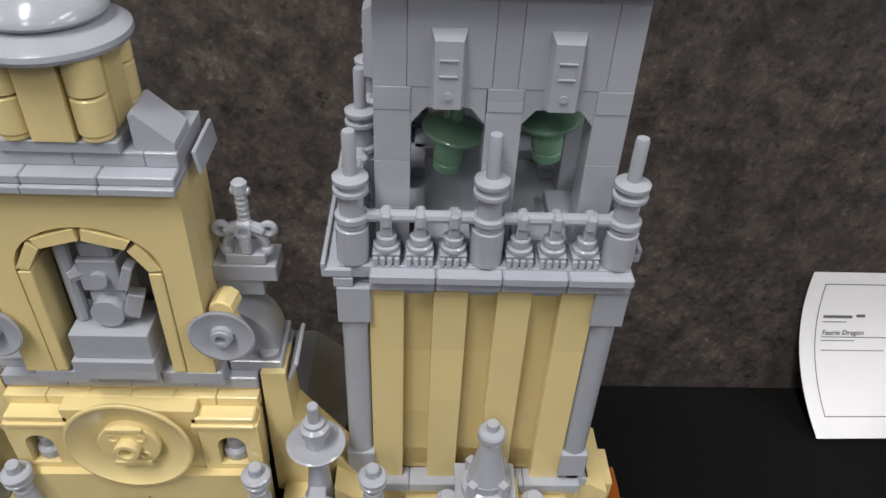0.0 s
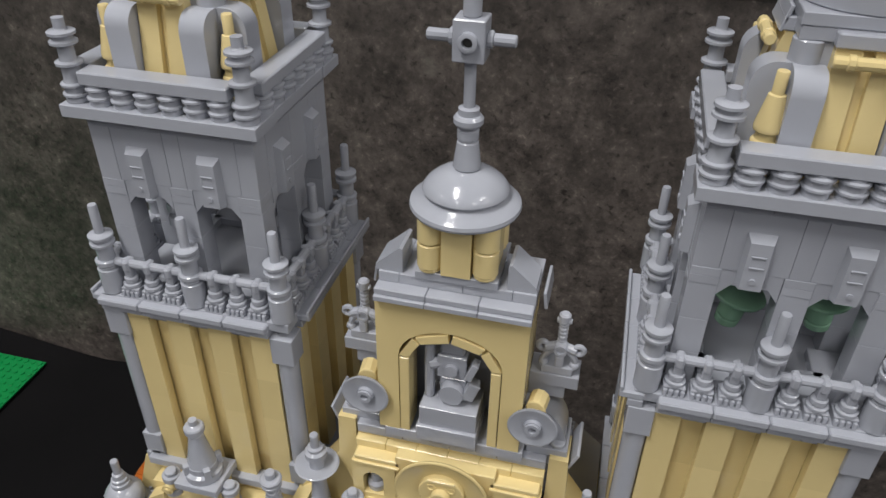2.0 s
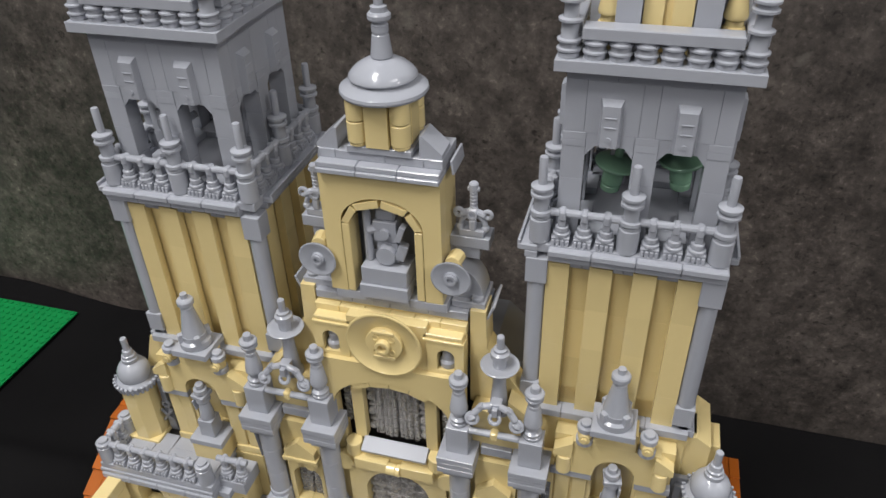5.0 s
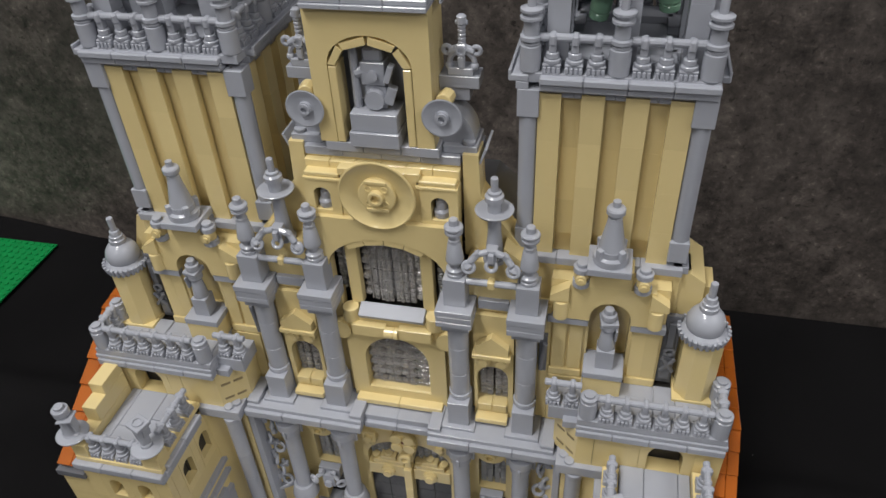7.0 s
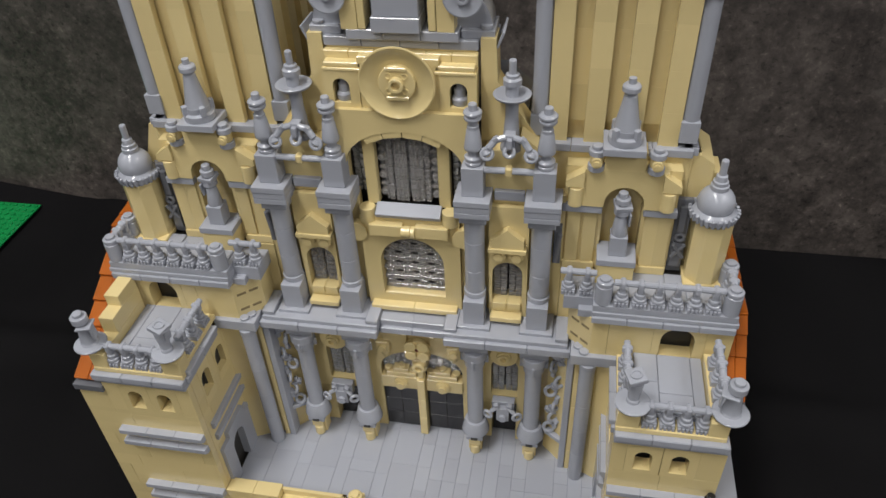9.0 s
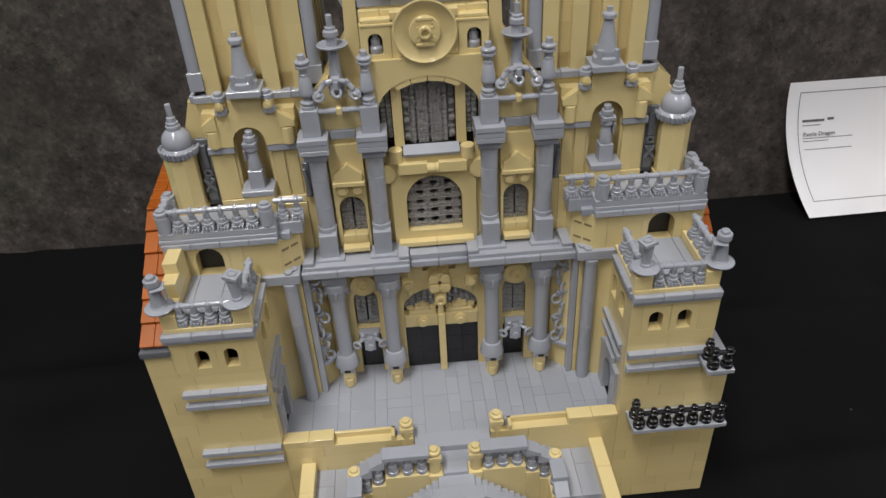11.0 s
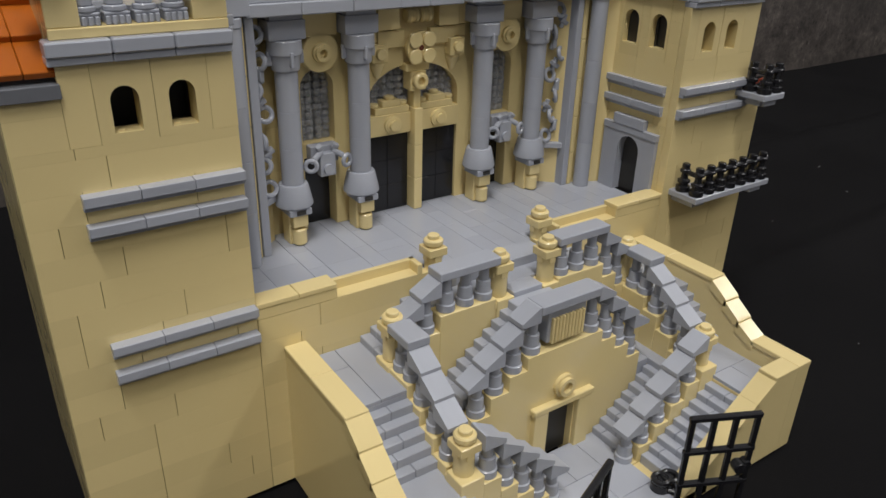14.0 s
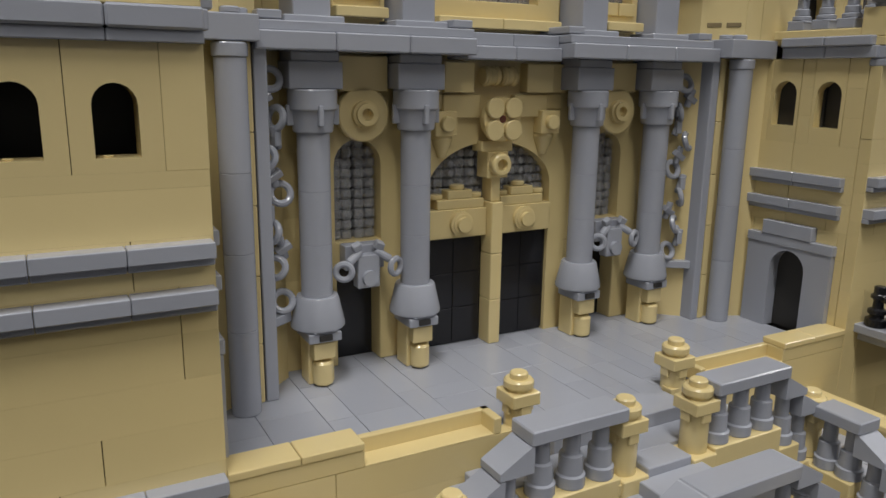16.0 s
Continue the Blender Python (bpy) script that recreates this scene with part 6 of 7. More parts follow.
# ---------------------------------------------------------------- side roofs of orange tiles
def side_roof(s):
    ob = thing("tiled_roof", s * 20, 0, 52, "sloping roof of dark orange tiles with a grey eave", "roof", GROUP)
    if s < 0:
        y0, z0, y1, z1, y2, z2, xi, xo, n, m = YF + 0.1, 52.2, 1.1, 67.0, 10.2, 69.3, 18.95, 20.92, 6, 8
    else:
        y0, z0, y1, z1, y2, z2, xi, xo, n, m = -3.4, 52.2, 0.6, 60.8, 10.2, 61.0, 19.4, 20.7, 4, 6
    part("eave", MB(s).box(xi, xo + 0.1, y0 - 0.3, y0 + 0.9, z0 - 1.7, z0 - 0.4), DARK, ob)
    foot = 38.2 if s > 0 else z0 - 0.5
    part("roof_core", MB(s).prism([(y0 + 0.9, foot), (y0 + 0.2, z0 - 0.5), (y1 + 0.3, z1 - 0.5), (y2 - 0.05, z2 - 0.2), (y2 - 0.05, foot)], xi + 0.03, xo - 0.06, "x"), DARK, ob)
    ang = math.degrees(math.atan2((z1 - z0) * PL, y1 - y0))
    ln = math.hypot((z1 - z0) * PL, y1 - y0) / n
    half = (xo - xi) / 4 - 0.01
    rows = ((xi * 3 + xo) / 4, (xi + xo * 3) / 4)
    tile = MB().cbox(-half, half, -0.08, ln + 0.1, -0.26, 0.0, 0.03).mesh("roof_tile", ORANGE)
    rng = random.Random(61)
    for k in range(n):
        t = k / n
        for cx in rows:
            set_part("roof_tile", tile, ob, s * cx, y0 + (y1 - y0) * t, z0 + (z1 - z0) * t + 0.6 + rng.uniform(0, 0.08), rng.uniform(-0.5, 0.5), rx=ang - 8)
    ln2 = (y2 - y1) / m
    rise = (z2 - z1) / (y2 - y1)
    lean = math.degrees(math.atan(rise * PL)) - 3.0
    t2 = MB().cbox(-half, half, -0.06, ln2 + 0.06, -0.2, 0.0, 0.03).mesh("roof_tile", ORANGE)
    for k in range(m):
        for cx in rows:
            set_part("roof_tile", t2, ob, s * cx, y1 + ln2 * k, z1 + rise * ln2 * k + 0.5, 0, rx=lean)
    if s < 0:
        part("gable_side", MB(s).prism([(y0 + 0.3, z0 - 0.6), (y1, z1 - 1.0), (3.0, z1 - 1.0), (3.0, z0 - 0.6)], 20.87, 20.95, "x"), TAN, ob)
        part("roof_core", MB(s).box(16.6, 19.1, 2.4, 11.9, 60, z1 - 0.3), DARK, ob)
        for k in range(6):
            for cx in (17.2, 18.25):
                set_part("roof_tile", t2, ob, s * cx, 2.6 + ln2 * k, z1 + rise * (1.5 + ln2 * k) + 0.5, 0, rx=lean)


for s in (-1, 1):
    side_roof(s)

# ---------------------------------------------------------------- forecourt terrace
terrace = thing("terrace", 0, -4, 0, "raised forecourt paved with grey tiles behind a tan parapet", "terrace", GROUP)
part("terrace_core", MB().box(-13.4, 13.4, YF + 0.5, 1.0, 0, TZ - 1.0), INSIDE_SHADE, terrace)
courses(terrace, -13, 13, 0, 23.9, YF, "front", lengths=(4, 6, 6, 8), seed=91, holes=[(-3.0, 3.0, 22, 25)])
paving = part("paving_bed", MB().box(-13, 13, YF + 0.5, 1.5, TZ - 1.0, TZ - 0.42), DARK, terrace)
rng = random.Random(12)
x = -13.0
while x < 12.9:
    w = min(rng.choice((1, 1, 1, 2, 2)), 13 - x)
    y = YF + 0.5 - rng.choice((0, 1, 2))
    while y < 1.35:
        e = min(y + rng.choice((1, 2, 2, 3, 4)), 1.4)
        if e > YF + 1:
            lift = rng.uniform(-0.012, 0.012)
            part("floor_tile", MB().box(x + 0.007, x + w - 0.007, max(y, YF + 0.5) + 0.004, e - 0.004, TZ - 0.45, TZ + lift, 0.012), GREY, paving)
        y = e
    x += w
for s in (-1, 1):
    mb = MB(s)
    zp = 25.3
    mb.box(9.1, 13.0, YF, YF + 1.0, 23.9, zp)
    mb.box(4.4, 9.1, YF + 0.75, YF + 1.0, 23.9, zp); mb.box(4.4, 4.7, YF, YF + 1.0, 23.9, zp); mb.box(4.7, 9.1, YF, YF + 0.75, 23.9, 24.05)
    part("parapet", mb, TAN, terrace)
    mb = MB(s)
    for a, b in ((9.1, 11.0), (11.0, 13.0)):
        mb.box(a + 0.01, b - 0.01, YF - 0.04, YF + 1.04, zp, zp + 0.6, 0.03)
    part("coping", mb, TAN, terrace)


def tan_post(parent, x, y, z):
    set_part("post", TAN_POST, parent, x, y, z)


tp = MB()
tp.box(-0.575, 0.575, -0.575, 0.575, -0.8, 0.2)
tp.cyl(0, 0, 0.2, 3.9, 0.46)
for q in (0, 90, 180, 270):
    a = radians(q)
    tp.tilt(0.4 * math.cos(a), 0.4 * math.sin(a), 3.6, 0.2, 0.4, 0.4, 0, 0, q)
tp.box(-0.53, 0.53, -0.53, 0.53, 3.9, 5.0)
tp.lathe(0, 0, 5.0, [(0.4, 0), (0.4, 0.1), (0.5, 0.14), (0.5, 0.34), (0.44, 0.4), (0.3, 0.4), (0.3, 0.58), (0.26, 0.62)], 20)
TAN_POST = tp.mesh("post", TAN)
for s in (-1, 1):
    tan_post(terrace, s * 3.5, -6.95, 21.8)

# ---------------------------------------------------------------- great staircase
stair = thing("staircase", 0, -14, 0, "tan double staircase with grey steps, balustrades and copings", "staircase", GROUP)
SB = turned([(0.44, 0)] + rim(0.46, 0, 1.0, 0.04) + [(0.38, 1.05), (0.36, 2.5)] + [(0.26, 2.6), (0.25, 4.6), (0.3, 4.7)], GREY, "baluster", 16)


def cap_mesh():
    """A wedge coping piece, one stud long in x, that falls towards +x."""
    mb = MB().prism([(-0.56, 0.2), (-0.56, 2.2), (-0.46, 2.2), (0.56, 0.75), (0.56, 0.2)], -0.52, 0.52)
    return mb.mesh("coping", GREY_SLOPE)


WEDGE = cap_mesh()


def steps(s, x0, x1, z0, z1, y0, y1, n, along="x"):
    """n treads between two levels."""
    for k in range(n):
        z = z0 + (z1 - z0) * (k + 1) / (n + 1)
        a, b = x0 + (x1 - x0) * k / n, x0 + (x1 - x0) * (k + 1) / n
        lo, hi = min(a, b), max(a, b)
        h = abs(z1 - z0) / (n + 1)
        mid = (y0 + y1) / 2 + (0.3 if k % 2 else -0.3)
        for c, d in ((y0, mid), (mid, y1)):
            t = MB(s)
            if along == "x":
                t.box(lo, hi, c + 0.01, d - 0.01, z - h - 0.6, z)
            else:
                t.box(c + 0.01, d - 0.01, lo, hi, z - h - 0.6, z)
            part("tread", t, GREY, stair)


for s in (-1, 1):
    # outer walls
    w = MB(s)
    w.prism([(YF, 0), (YF, 19.0), (-13.4, 19.0), (-13.4, 18.2), (-14.4, 16.3), (-14.4, 16.0), (-15.4, 14.2), (-15.4, 14.0), (-16.45, 12.9), (-19.3, 12.9), (-19.3, 0)], 10.85, 11.85, "x")
    part("outer_wall", w, TAN, stair)
    part("coping", MB(s).box(10.8, 11.9, -10.2, YF, 19.0, 19.6), TAN, stair)
    part("coping", MB(s).box(10.8, 11.9, -13.45, -10.215, 19.0, 19.6), TAN, stair)
    part("coping", MB(s).box(10.8, 11.9, -19.32, -16.45, 12.9, 13.6), TAN, stair)
    part("coping", MB(s).box(8.9, 10.79, -19.32, -18.28, 12.9, 13.6), TAN, stair)
    for (ya, za), (yb, zb) in (((-13.4, 19.3), (-14.4, 17.2)), ((-14.4, 17.2), (-15.4, 15.1)), ((-15.4, 15.1), (-16.45, 13.2))):
        part("coping", MB(s).prism([(ya, za + 0.1), (ya, za - 1.4), (yb - 0.14, zb - 0.9), (yb - 0.14, zb + 0.15), (yb, zb + 0.45)], 10.8, 11.9, "x"), TAN, stair)
    # front wall, stepping down to the gate
    f = MB(s)
    pts = [(10.84, 0), (10.84, 12.9), (9.0, 12.9)]
    x, z = 9.0, 12.7
    for k in range(5):
        pts += [(x, z), (x - 1.15, z - 2.2)]
        part("coping", MB(s).prism([(x, z + 0.55), (x, z - 0.4), (x - 1.3, z - 2.7), (x - 1.3, z - 1.95), (x - 1.15, z - 1.65)], -19.33, -18.27), TAN, stair)
        x -= 1.15; z -= 2.25
    pts += [(x, 1.6), (2.9, 1.6), (2.9, 0)]
    f.prism(pts, -19.3, -18.3)
    part("front_wall", f, TAN, stair)
    # upper landing, side flight, corner landing
    part("landing_core", MB(s).box(8.05, 10.95, -11.93, YF, 0, 16.5), GREY, stair)
    for a, b, c0, d0 in ((8.0, 9.4, -11.95, YF), (9.4, 11.0, -11.95, -9.0), (9.4, 11.0, -9.0, YF)):
        part("floor_tile", MB(s).box(a + 0.01, b - 0.01, c0 + 0.01, d0 - 0.01, 16.5, 17.0, 0.02), GREY, stair)
    steps(s, -11.95, -14.5, 17.0, 10.6, 8.05, 10.95, 5, "y")
    part("landing_core", MB(s).box(8.0, 11.0, -18.3, -13.9, 0, 10.1), TAN, stair)
    for a, b, c0, d0 in ((8.0, 11.0, -16.4, -14.4), (8.0, 9.5, -18.3, -16.4), (9.5, 11.0, -18.3, -16.4)):
        part("floor_tile", MB(s).box(a + 0.01, b - 0.01, c0 + 0.01, d0 - 0.01, 10.1, 10.6, 0.02), GREY, stair)
    # front flight down towards the gate
    steps(s, 8.0, 3.2, 10.6, 2.0, -18.3, -16.4, 9)
    part("flight_core", MB(s).prism([(8.0, 0), (8.0, 8.0), (3.6, 0.4), (3.6, 0)], -18.3, -16.4), INSIDE_SHADE, stair)
    # front balustrade
    bw = MB(s)
    bw.box(7.0, 8.2, -16.45, -15.3, 0, 12.0)
    for k in range(5):
        bw.box(6.0 - k, 7.0 - k, -16.4, -15.4, 0, 10.7 - 2.2 * k)
        set_part("baluster", SB, stair, s * (6.5 - k), -15.9, 10.7 - 2.2 * k)
        set_part("coping", WEDGE, stair, s * (6.5 - k), -15.9, 15.0 - 2.2 * k, 180 if s > 0 else 0)
    part("balustrade_wall", bw, TAN, stair)
    tan_post(stair, s * 7.6, -15.7, 11.1)
    # side balustrade
    bw = MB(s)
    bw.box(7.05, 8.1, -12.0, -9.3, 0, 17.6)
    zz = [15.8, 13.9, 12.0]
    ys = (-10.75, -11.6)
    for k, z in enumerate(zz):
        y = -12.0 - 1.05 * k
        bw.box(7.05, 8.1, y - 1.05, y, 0, z)
        set_part("baluster", SB, stair, s * 7.57, y - 0.5, z)
        set_part("coping", WEDGE, stair, s * 7.57, y - 0.5, z + 4.3, -90)
    for y in ys:
        set_part("baluster", SB, stair, s * 7.57, y, 17.6)
    part("coping", MB(s).box(7.0, 8.15, -12.1, -10.3, 22.3, 23.4, 0.04), GREY, stair)
    part("balustrade_wall", bw, TAN, stair)
    tan_post(stair, s * 7.6, -9.85, 17.6)
    # back balustrade
    bw = MB(s)
    bw.box(0.95, 2.0, -10.5, -9.3, 0, 21.9); bw.box(2.0, 5.3, -10.4, -9.4, 0, 22.2)
    bw.box(5.3, 6.4, -10.4, -9.4, 0, 20.1); bw.box(6.4, 7.1, -10.4, -9.4, 0, 18.0)
    part("balustrade_wall", bw, TAN, stair)
    for x in (2.5, 3.6, 4.7):
        set_part("baluster", SB, stair, s * x, -9.9, 22.2)
    part("coping", MB(s).box(1.9, 5.4, -10.45, -9.35, 26.8, 27.9, 0.04), GREY, stair)
    for x, z in ((5.85, 20.1), (6.8, 18.0)):
        set_part("baluster", SB, stair, s * x, -9.9, z)
        set_part("coping", WEDGE, stair, s * x, -9.9, z + 4.5, 0 if s > 0 else 180)
    tan_post(stair, s * 1.55, -9.85, 21.5)
    # flight behind it, from the middle landing to the side landing
    steps(s, 5.2, 8.0, 22.3, 17.0, -9.4, YF, 5)
    part("flight_core", MB(s).box(3.0, 8.0, -9.38, YF, 0, 16), GREY, stair)
    # inner flights
    steps(s, 1.35, 6.4, 21.6, 10.6, -12.5, -10.45, 10)
    part("floor_tile", MB(s).box(6.3, 7.05, -15.4, -10.4, 9.6, 10.6), GREY, stair)
    steps(s, 6.4, 2.6, 10.6, 2.0, -15.4, -13.5, 8)
    # gable wall
    for x, z in ((1.9, 18.2), (2.95, 16.5), (4.0, 14.5), (5.0, 12.2)):
        set_part("baluster", SB, stair, s * x, -13.0, z)
    for x, z in ((2.42, 22.5), (3.42, 20.3), (4.4, 18.3), (5.3, 16.3)):
        set_part("coping", WEDGE, stair, s * x, -13.0, z, 0 if s > 0 else 180)
    part("floor_tile", MB(s).box(5.5, 6.3, -13.49, -12.5, 0, 10.6), GREY, stair)
    # door frame
    part("door_frame", MB(s).box(1.0, 1.9, -13.8, -13.4, 1.6, 9.6), TAN, stair)
mb = MB()
side = [(2.4, 18.2), (2.4, 16.5), (3.45, 16.5), (3.45, 14.5), (4.5, 14.5), (4.5, 12.2), (5.5, 12.2), (5.5, 0), (0.95, 0), (0.95, 9.4)]
mb.prism(side + [(-a, b) for a, b in side[::-1]], -13.5, -12.5)
part("gable_wall", mb, TAN, stair)
mb = MB()
mb.box(-2.0, 2.0, -13.85, -13.4, 9.6, 10.5, 0.05)
mb.lathe(0, -13.5, 12.4, [(0.62, 0), (0.62, 0.2), (0.5, 0.22), (0.5, 0.42), (0.3, 0.42), (0.28, 0.2)], 22, axis="y")
part("door_head", mb, TAN, stair)
# near-black sheet paints the shade in the stair doorway
part("opening", MB().box(-1, 1, -13.1, -13.0, 1, 10), INSIDE_SHADE, stair)
part("grille_back", MB().box(-1.2, 1.2, -13.3, -12.6, 19.0, 24), GREY, stair)
for k in range(10):
    part("grille_bar", MB().box(-1.05 + 0.21 * k + 0.03, -1.05 + 0.21 * (k + 1) - 0.03, -13.48, -13.28, 19.0, 22.4, 0.03), TAN, stair)
part("coping", MB().box(-1.88, 1.88, -13.6, -12.45, 23.6, 24.8, 0.04), GREY, stair)
part("middle_landing", MB().box(-1.35, 1.35, -12.5, -10.42, 0, 21.6), GREY, stair)
part("middle_landing", MB().box(-0.93, 0.93, -10.42, -9.4, 0, 22.3), GREY, stair)
part("middle_landing", MB().box(-5.2, 5.2, -9.42, -8.3, 0, 22.3), GREY, stair)
part("middle_landing", MB().box(-2.95, 2.95, -8.3, YF + 0.6, 0, TZ), GREY, stair)
part("court_base", MB().box(-5.0, 5.0, -19.3, -13.5, 0, 1.5), TAN, stair)
for a, b, c, d in ((-2.6, -0.6, -15.8, -13.5), (-0.6, 1.2, -15.8, -13.5), (1.2, 2.6, -15.8, -13.5), (-2.6, 0.3, -17.8, -15.8), (0.3, 2.6, -17.8, -15.8), (-2.6, 2.6, -19.3, -17.8)):
    part("floor_tile", MB().box(a + 0.01, b - 0.01, c + 0.01, d - 0.01, 1.5, 2.0, 0.02), GREY, stair)


# gates
def gate(x, y, rz, label, hinge, back=1):
    ob = thing("gate", x, y, 0.2, label, "gate", "entrance gates")
    upright = MB().box(0, 0.26, -0.13, 0.13, 0.2, 15.2, 0.05).mesh("upright", BLACK)
    cross = MB().box(0.05, 3.55, -0.15, 0.15, 0, 0.75, 0.06).mesh("crossbar", BLACK)
    cs, sn = math.cos(radians(rz)), math.sin(radians(rz))
    for k in range(4):
        set_part("upright", upright, ob, x + (0.1 + 1.05 * k) * cs, y + (0.1 + 1.05 * k) * sn, 0.1, rz)
    for z in (0.2, 5.0, 9.8, 14.5):
        set_part("crossbar", cross, ob, x, y, z + 0.1, rz)
    h = MB()
    for q in (0.0, 1.0):
        hx, hy = -0.55 + 0.5 * q, back * (0.45 + 0.1 * q)
        h.cyl(hx, hy, 0.1, 3.0, 0.46); h.ringlet(hx, hy, 3.4, 0.36, 0.15); h.cyl(hx, hy, 3.0, 3.5, 0.2)
    h.rod((-0.4, 0.3 * back, 2.0), (0.2, 0.0, 2.0), 0.2)
    set_part("hinge_block", h.mesh("hinge_block", BLACK), ob, x + hinge[0], y + hinge[1], 0.1, rz)
    k = MB().rod((0, -0.25, 0), (0, 0.3, 0), 0.3).rod((0.3, -0.2, 0.5), (0.3, 0.25, 0.5), 0.22)
    set_part("lock", k.mesh("lock", BLACK), ob, x + 3.0 * math.cos(radians(rz)), y + 3.0 * math.sin(radians(rz)), 7.5, rz)
    return ob


gate(1.9, -19.5, -25, "black bar gate standing open beside the stairs", (0.85, 0.5))
gate(-2.9, -19.5, 202, "black bar gate swung outwards before the stairs", (-0.3, 1.0), -1)


# black balconies of the right wing
def balcony(x0, x1, y0, z, n, label):
    ob = thing("balcony", (x0 + x1) / 2, y0, z, label, "balcony", "black balconies")
    f = MB()
    f.box(x0, x1, y0 - 2.05, y0 + 0.1, z, z + 0.95); f.box(x0 + 0.35, x0 + 1.5, y0 - 1.6, y0 + 0.1, z - 1.0, z); f.box(x1 - 1.5, x1 - 0.35, y0 - 1.8, y0 + 0.1, z - 1.0, z)
    part("floor", f, GREY, ob)
    for k in range(n):
        set_part("baluster", BLACK_BALUSTER, ob, x0 + (x1 - x0) * (k + 0.5) / n, y0 - 1.6, z + 0.95)
    part("rail", MB().rod((x0 + 0.2, y0 - 1.6, z + 4.3), (x1 - 0.1, y0 - 1.6, z + 4.3), 0.2), BLACK, ob)
    set_part("baluster", BLACK_BALUSTER, ob, x0 + 0.5, y0 - 0.6, z + 0.95)
    part("rail", MB().rod((x0 + 0.5, y0 - 1.8, z + 4.0), (x0 + 0.5, y0 - 0.4, z + 4.0), 0.16), BLACK, ob)


balcony(13.6, 20.8, YF, 25.4, 7, "grey balcony with black balusters along the wing front")
balcony(18.4, 20.4, YF, 39.5, 2, "small grey balcony with black balusters on the wing flank")

# ---------------------------------------------------------------- neighbours on the table
gp = MB().box(-59.9 - 48, -59.9, 35.8 - 48, 35.8, 0.2, 0.7, 0.02)
plate = solo("baseplate", gp, GREEN, "green studded toy baseplate lying on the cloth", "baseplate")
studs = MB()
for i in range(48):
    for j in range(48):
        x, y = -60.4 - i, 35.3 - j
        if y < 6 or x < -84:
            continue
        studs.lathe(x, y, 0.7, [(0.3, 0), (0.29, 0.14)], 8)
tagged(part("studs", studs, GREEN, plate), kind="stuff")


# printed card leaning on the wall
PAPER = matte("white_paper", (0.90, 0.90, 0.93), 0.6, 40, 0.02)
INK = matte("grey_ink", (0.13, 0.13, 0.14), 0.8)
CARD_W, CARD_H, CARD_X = 25.3, 16.2, 46.9


def card_at(u, v, lift=0.0):
    """u, v from 0 to 1 over the sheet: its foot is drawn forward and it bends up against the wall."""
    a = v
    y = 31.7 + 0.5 * u + (6.6 - 0.4 * u) * (1 - (1 - a) ** 2.2)
    z = CARD_H * (0.75 * a + 0.25 * a * a)
    return (CARD_X + CARD_W * u + 3.1 * (1 - a) ** 1.6, y - lift, z + 0.05 + lift * 0.3)


def card_patch(mb, u0, u1, v0, v1, lift, nu=2, nv=4):
    v, f = [], []
    for j in range(nv + 1):
        for i in range(nu + 1):
            v.append(card_at(u0 + (u1 - u0) * i / nu, v0 + (v1 - v0) * j / nv, lift))
    for j in range(nv):
        for i in range(nu):
            k = j * (nu + 1) + i
            f.append([k, k + 1, k + nu + 2, k + nu + 1])
    return mb.add(v, f, True)


card = thing("sign_card", CARD_X + CARD_W / 2, 34, 0, "curled white printed card leaning against the stone wall", "sign")
sheet = MB()
card_patch(sheet, 0, 1, 0, 1, 0, 12, 24)
card_patch(sheet, 0, 1, 0, 1, -0.03, 12, 24)
part("sheet", sheet, PAPER, card)
lines = MB()
for u0, u1, v0, v1 in ((0.06, 0.94, 0.115, 0.12), (0.06, 0.94, 0.925, 0.93), (0.06, 0.0635, 0.115, 0.93), (0.9365, 0.94, 0.115, 0.93)):
    card_patch(lines, u0, u1, v0, v1, 0.02, 8, 12)
part("border", lines, INK, card, "thin grey printed border")
bars = MB()
for u0, u1, v0, v1 in ((0.085, 0.20, 0.715, 0.733), (0.215, 0.25, 0.722, 0.74), (0.085, 0.18, 0.688, 0.694), (0.085, 0.35, 0.592, 0.597), (0.085, 0.22, 0.57, 0.575), (0.085, 0.34, 0.508, 0.513)):
    card_patch(bars, u0, u1, v0, v1, 0.02)
part("print", bars, INK, card, "small unreadable lines of print")
logo = MB()
card_patch(logo, 0.66, 0.90, 0.845, 0.85, 0.02); card_patch(logo, 0.66, 0.90, 0.775, 0.78, 0.02)
card_patch(logo, 0.68, 0.895, 0.812, 0.835, 0.02); card_patch(logo, 0.68, 0.88, 0.792, 0.802, 0.02); card_patch(logo, 0.895, 0.90, 0.775, 0.85, 0.02)
part("logo_bar", logo, INK, card)
badge = MB()
card_patch(badge, 0.635, 0.665, 0.77, 0.80, 0.03); card_patch(badge, 0.645, 0.66, 0.80, 0.84, 0.03)
part("logo_badge", badge, matte("blue_and_red_print", (0.10, 0.06, 0.16), 0.7), card, "small dark blue badge")
txt = bpy.data.curves.new("title", "FONT")
txt.body, txt.size, txt.extrude, txt.offset = "Faerie Dragon", 0.74 * ST, 0.00002, 0.00006
o = new("title", txt)
bpy.context.view_layer.update()
me = bpy.data.meshes.new_from_object(o.evaluated_get(bpy.context.evaluated_depsgraph_get()))
bpy.data.objects.remove(o)
me.materials.append(INK)
title = new("title", me)
title.parent = card
p = card_at(0.085, 0.612, 0.12)
title.matrix_basis = PLACE[card].inverted() @ pose(p[0] * ST, p[1] * ST, p[2] * ST, 74, 0, 1)
tagged(title, "printed words Faerie Dragon")

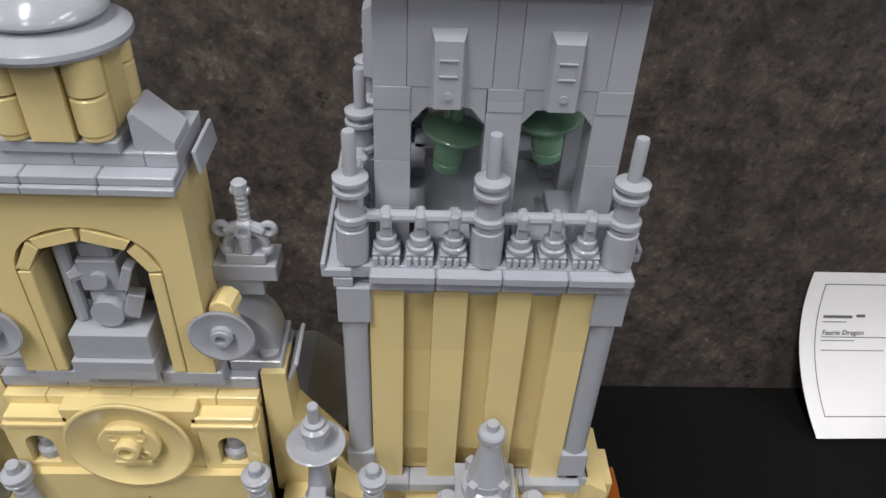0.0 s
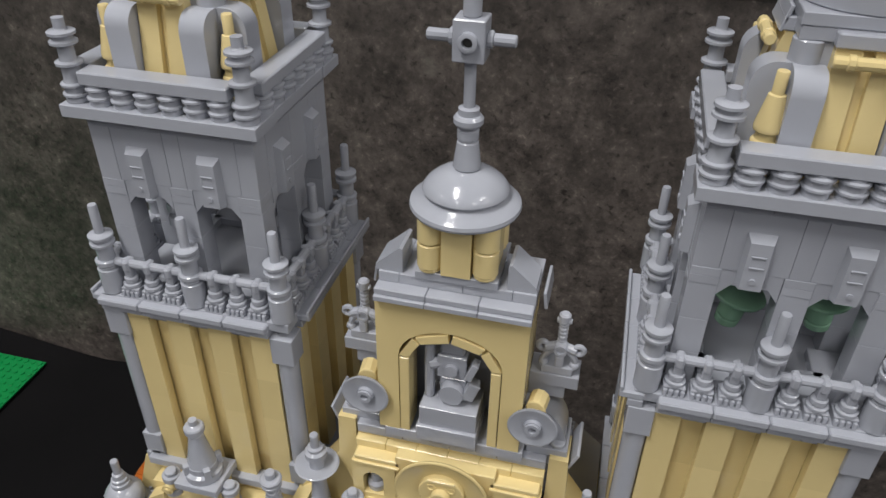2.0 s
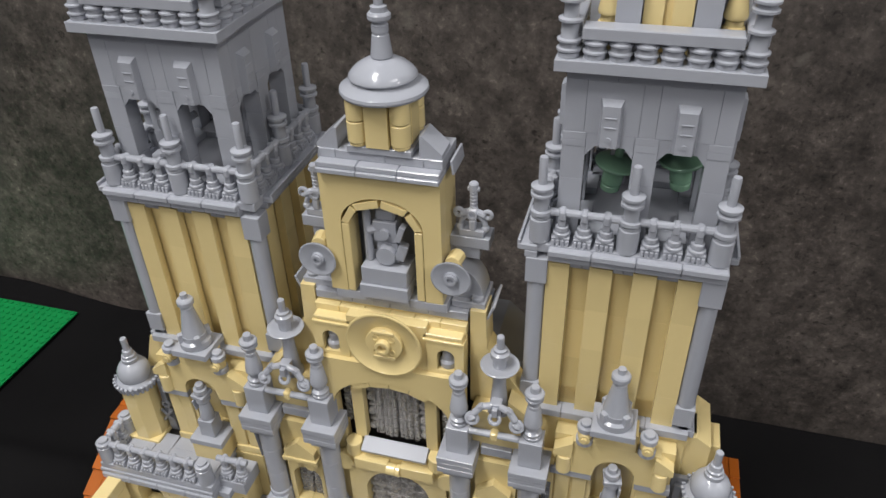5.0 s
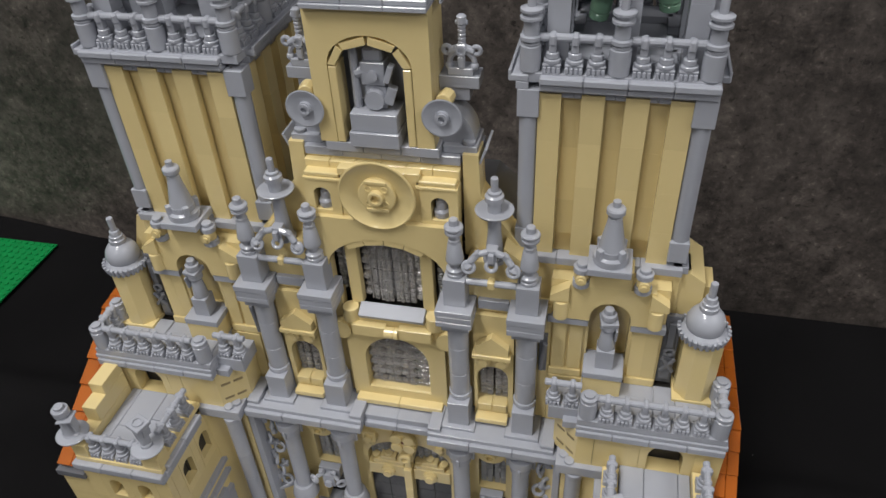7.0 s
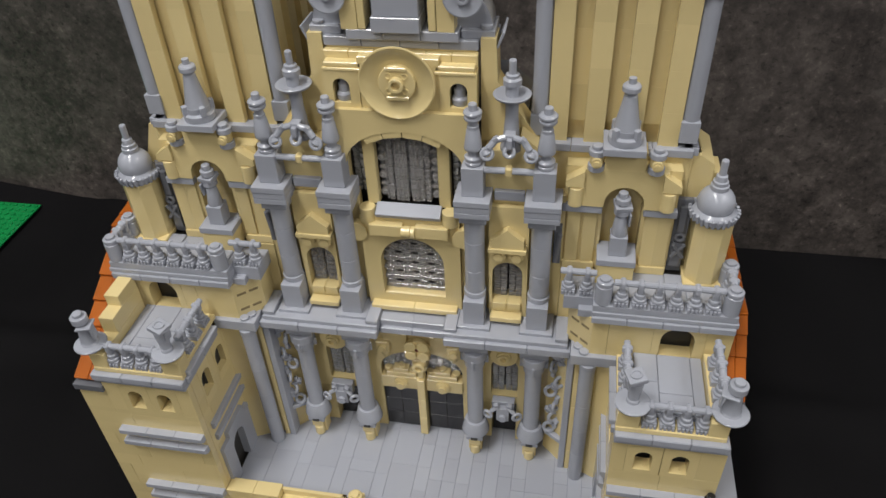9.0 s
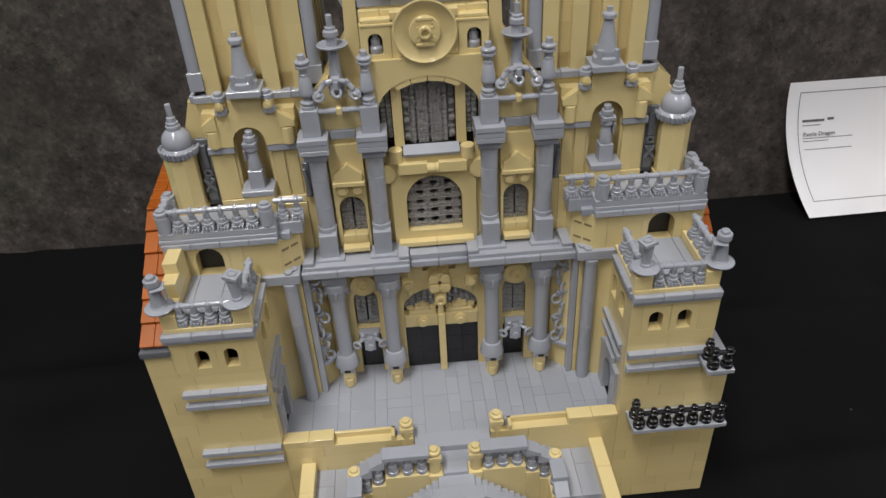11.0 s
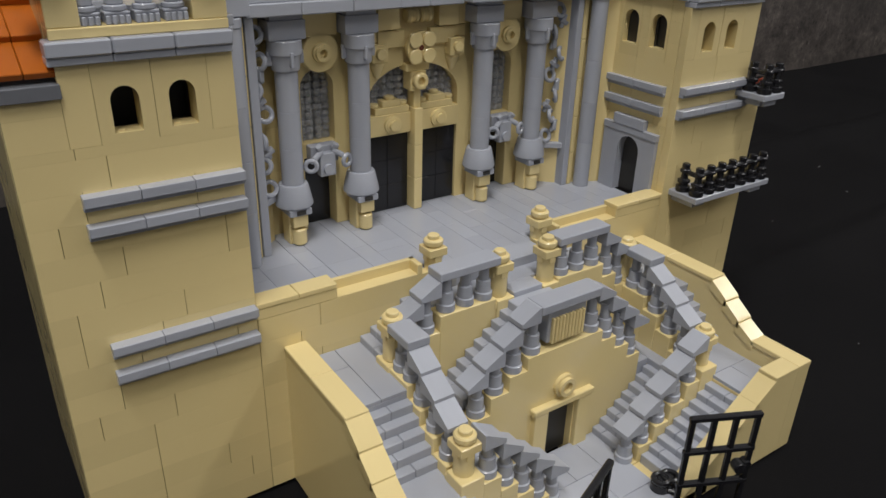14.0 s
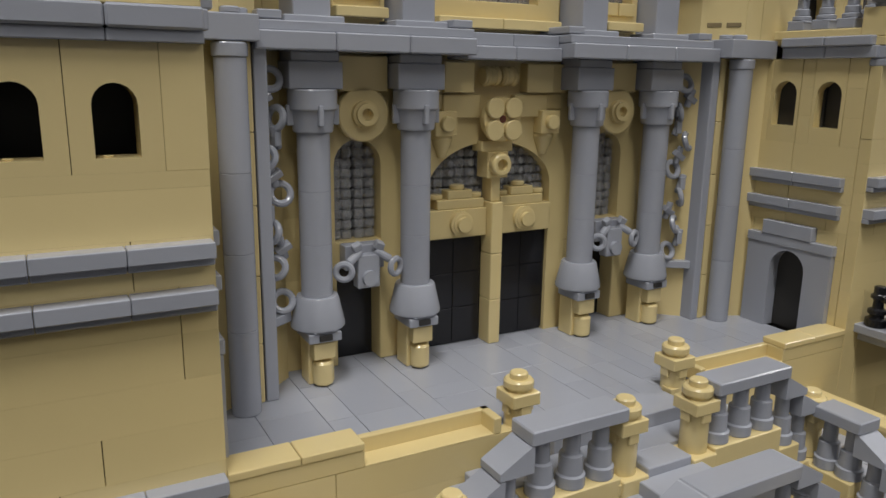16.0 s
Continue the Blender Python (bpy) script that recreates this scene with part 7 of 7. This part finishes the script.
# winged toy figure on a brown dish
fx, fy = 63.2, 26.1
stand = thing("figure_stand", fx, fy, 0, "glossy reddish brown dish with a white riser block", "stand")
part("dish", MB().lathe(fx, fy, 0.1, [(4.0, 0), (4.05, 0.12), (3.9, 0.3), (3.0, 0.62), (1.6, 0.85), (0.05, 0.92)], 44, smooth=True), BROWN, stand)
rz = Matrix.Rotation(radians(-20), 4, "Z")
riser = MB().prism([(-1.1, 2.2), (-0.85, 8.4), (0.85, 8.4), (1.1, 2.2)], -0.8, 0.8)
riser.v = [tuple(Vector((fx, fy, 0)) + rz @ Vector(q)) for q in riser.v]
part("riser", riser, matte("white_plastic", (0.6, 0.6, 0.6), 0.3, 80, 0.08), stand, "white tapered riser block")
fig = thing("winged_figure", fx, fy, 8.4, "toy figure with gold helmet and orange-yellow clear wings", "toy figure")
b = MB()
b.box(fx - 0.75, fx + 0.75, fy - 0.4, fy + 0.5, 8.4, 9.6)
b.prism([(fx - 0.85, 12.4), (fx - 0.6, 16.0), (fx + 0.6, 16.0), (fx + 0.85, 12.4)], fy - 0.45, fy + 0.45)
b.rod((fx - 0.7, fy - 0.3, 15.4), (fx - 1.15, fy - 0.9, 12.6), 0.28); b.rod((fx + 0.7, fy - 0.3, 15.4), (fx + 1.2, fy - 1.0, 13.0), 0.28)
b.box(fx - 0.8, fx - 0.05, fy - 1.5, fy + 0.3, 9.6, 12.4); b.box(fx + 0.05, fx + 0.8, fy - 1.5, fy + 0.3, 9.6, 12.4)
b.cyl(fx, fy, 16.0, 19.2, 0.62)
part("body", b, plastic("pearl_grey_plastic", (0.10, 0.10, 0.11), 0.3), fig)
g = MB()
g.ball(fx, fy, 18.4, 0.82, 18, 9, -10, 90); g.box(fx - 0.6, fx + 0.6, fy - 0.8, fy - 0.45, 16.6, 18.8, 0.1)
g.rod((fx - 1.6, fy - 1.3, 11.0), (fx + 1.9, fy - 1.5, 12.2), 0.22); g.ball(fx - 1.2, fy - 1.3, 11.8, 0.4, 12, 6); g.ball(fx + 0.9, fy - 1.4, 11.4, 0.45, 12, 6)
g.box(fx - 0.7, fx + 0.7, fy - 0.55, fy - 0.4, 13.0, 15.6, 0.08)
part("armour", g, GOLD, fig, "gold armour and helmet")
FLAME = flame_plastic((fx * ST, (fy + 0.6) * ST, 15.5 * PL * ST))
AMBER = clear_plastic("dark_orange_clear_plastic", (0.42, 0.06, 0.012), 0.1, 0.35)


def wing_piece(tip, root, width, name="wing"):
    """A curved feather from root to tip (x, y studs, z plates)."""
    a, c = Vector((root[0], root[1], root[2] * PL)), Vector((tip[0], tip[1], tip[2] * PL))
    d = c - a
    side = d.cross(Vector((0, 1, 0.2))).normalized()
    v, f = [], []
    n = 10
    for i in range(n + 1):
        t = i / n
        w = width * math.sin(math.pi * min(1, 0.28 + 0.72 * t)) * (1 if t < 1 else 0.05)
        mid = a + d * t - side * 0.8 * math.sin(math.pi * t)
        for o_, q in ((-1, -0.08), (1, -0.08), (1, 0.08), (-1, 0.08)):
            v.append(tuple(mid + side * w * 0.5 * o_ + Vector((0, q, 0))))
    for i in range(n):
        for k in range(4):
            f.append([i * 4 + k, i * 4 + (k + 1) % 4, i * 4 + 4 + (k + 1) % 4, i * 4 + 4 + k])
    f += [[0, 1, 2, 3][::-1], [n * 4 + k for k in range(4)]]
    part(name, MB().add(v, f, False), FLAME if name == "wing" else AMBER, fig, "clear orange to yellow feather" if name == "wing" else "dark clear orange blade")


for dx, dy, z in ((-4.9, 2.4, 26.0), (-5.4, 2.2, 19.0), (-5.3, 1.6, 14.2), (-4.8, 1.2, 10.6)):
    wing_piece((fx + dx, fy + dy, z), (fx - 0.6, fy + 0.7, 14.0), 2.5)
wing_piece((fx + 4.0, fy + 0.9, 29.8), (fx + 0.7, fy + 0.5, 14.5), 1.5)
wing_piece((fx + 2.2, fy + 0.6, 20.5), (fx + 0.8, fy + 0.5, 14.5), 1.3)
wing_piece((fx + 7.4, fy - 3.2, 14.0), (fx + 1.4, fy - 1.4, 11.2), 0.8, "blade")
part("tail", MB().rod((fx - 1.0, fy - 0.2, 11.0), (fx - 5.2, fy + 0.6, 8.0), 0.16), BROWN, fig)

# lint on the cloth
rng = random.Random(8)
lint = MB()
for k in range(22):
    x, y = rng.uniform(24, 85) * rng.choice((-1, 1, 1)), rng.uniform(-40, 30)
    lint.tilt(x, y, 0.5, rng.uniform(0.05, 0.3), 0.04, 0.03, 0, 0, rng.uniform(0, 180), 0.01)
solo("lint", lint, matte("white_lint", (0.5, 0.5, 0.5), 0.9), "scattered white lint specks on the black cloth", "lint", kind="stuff")
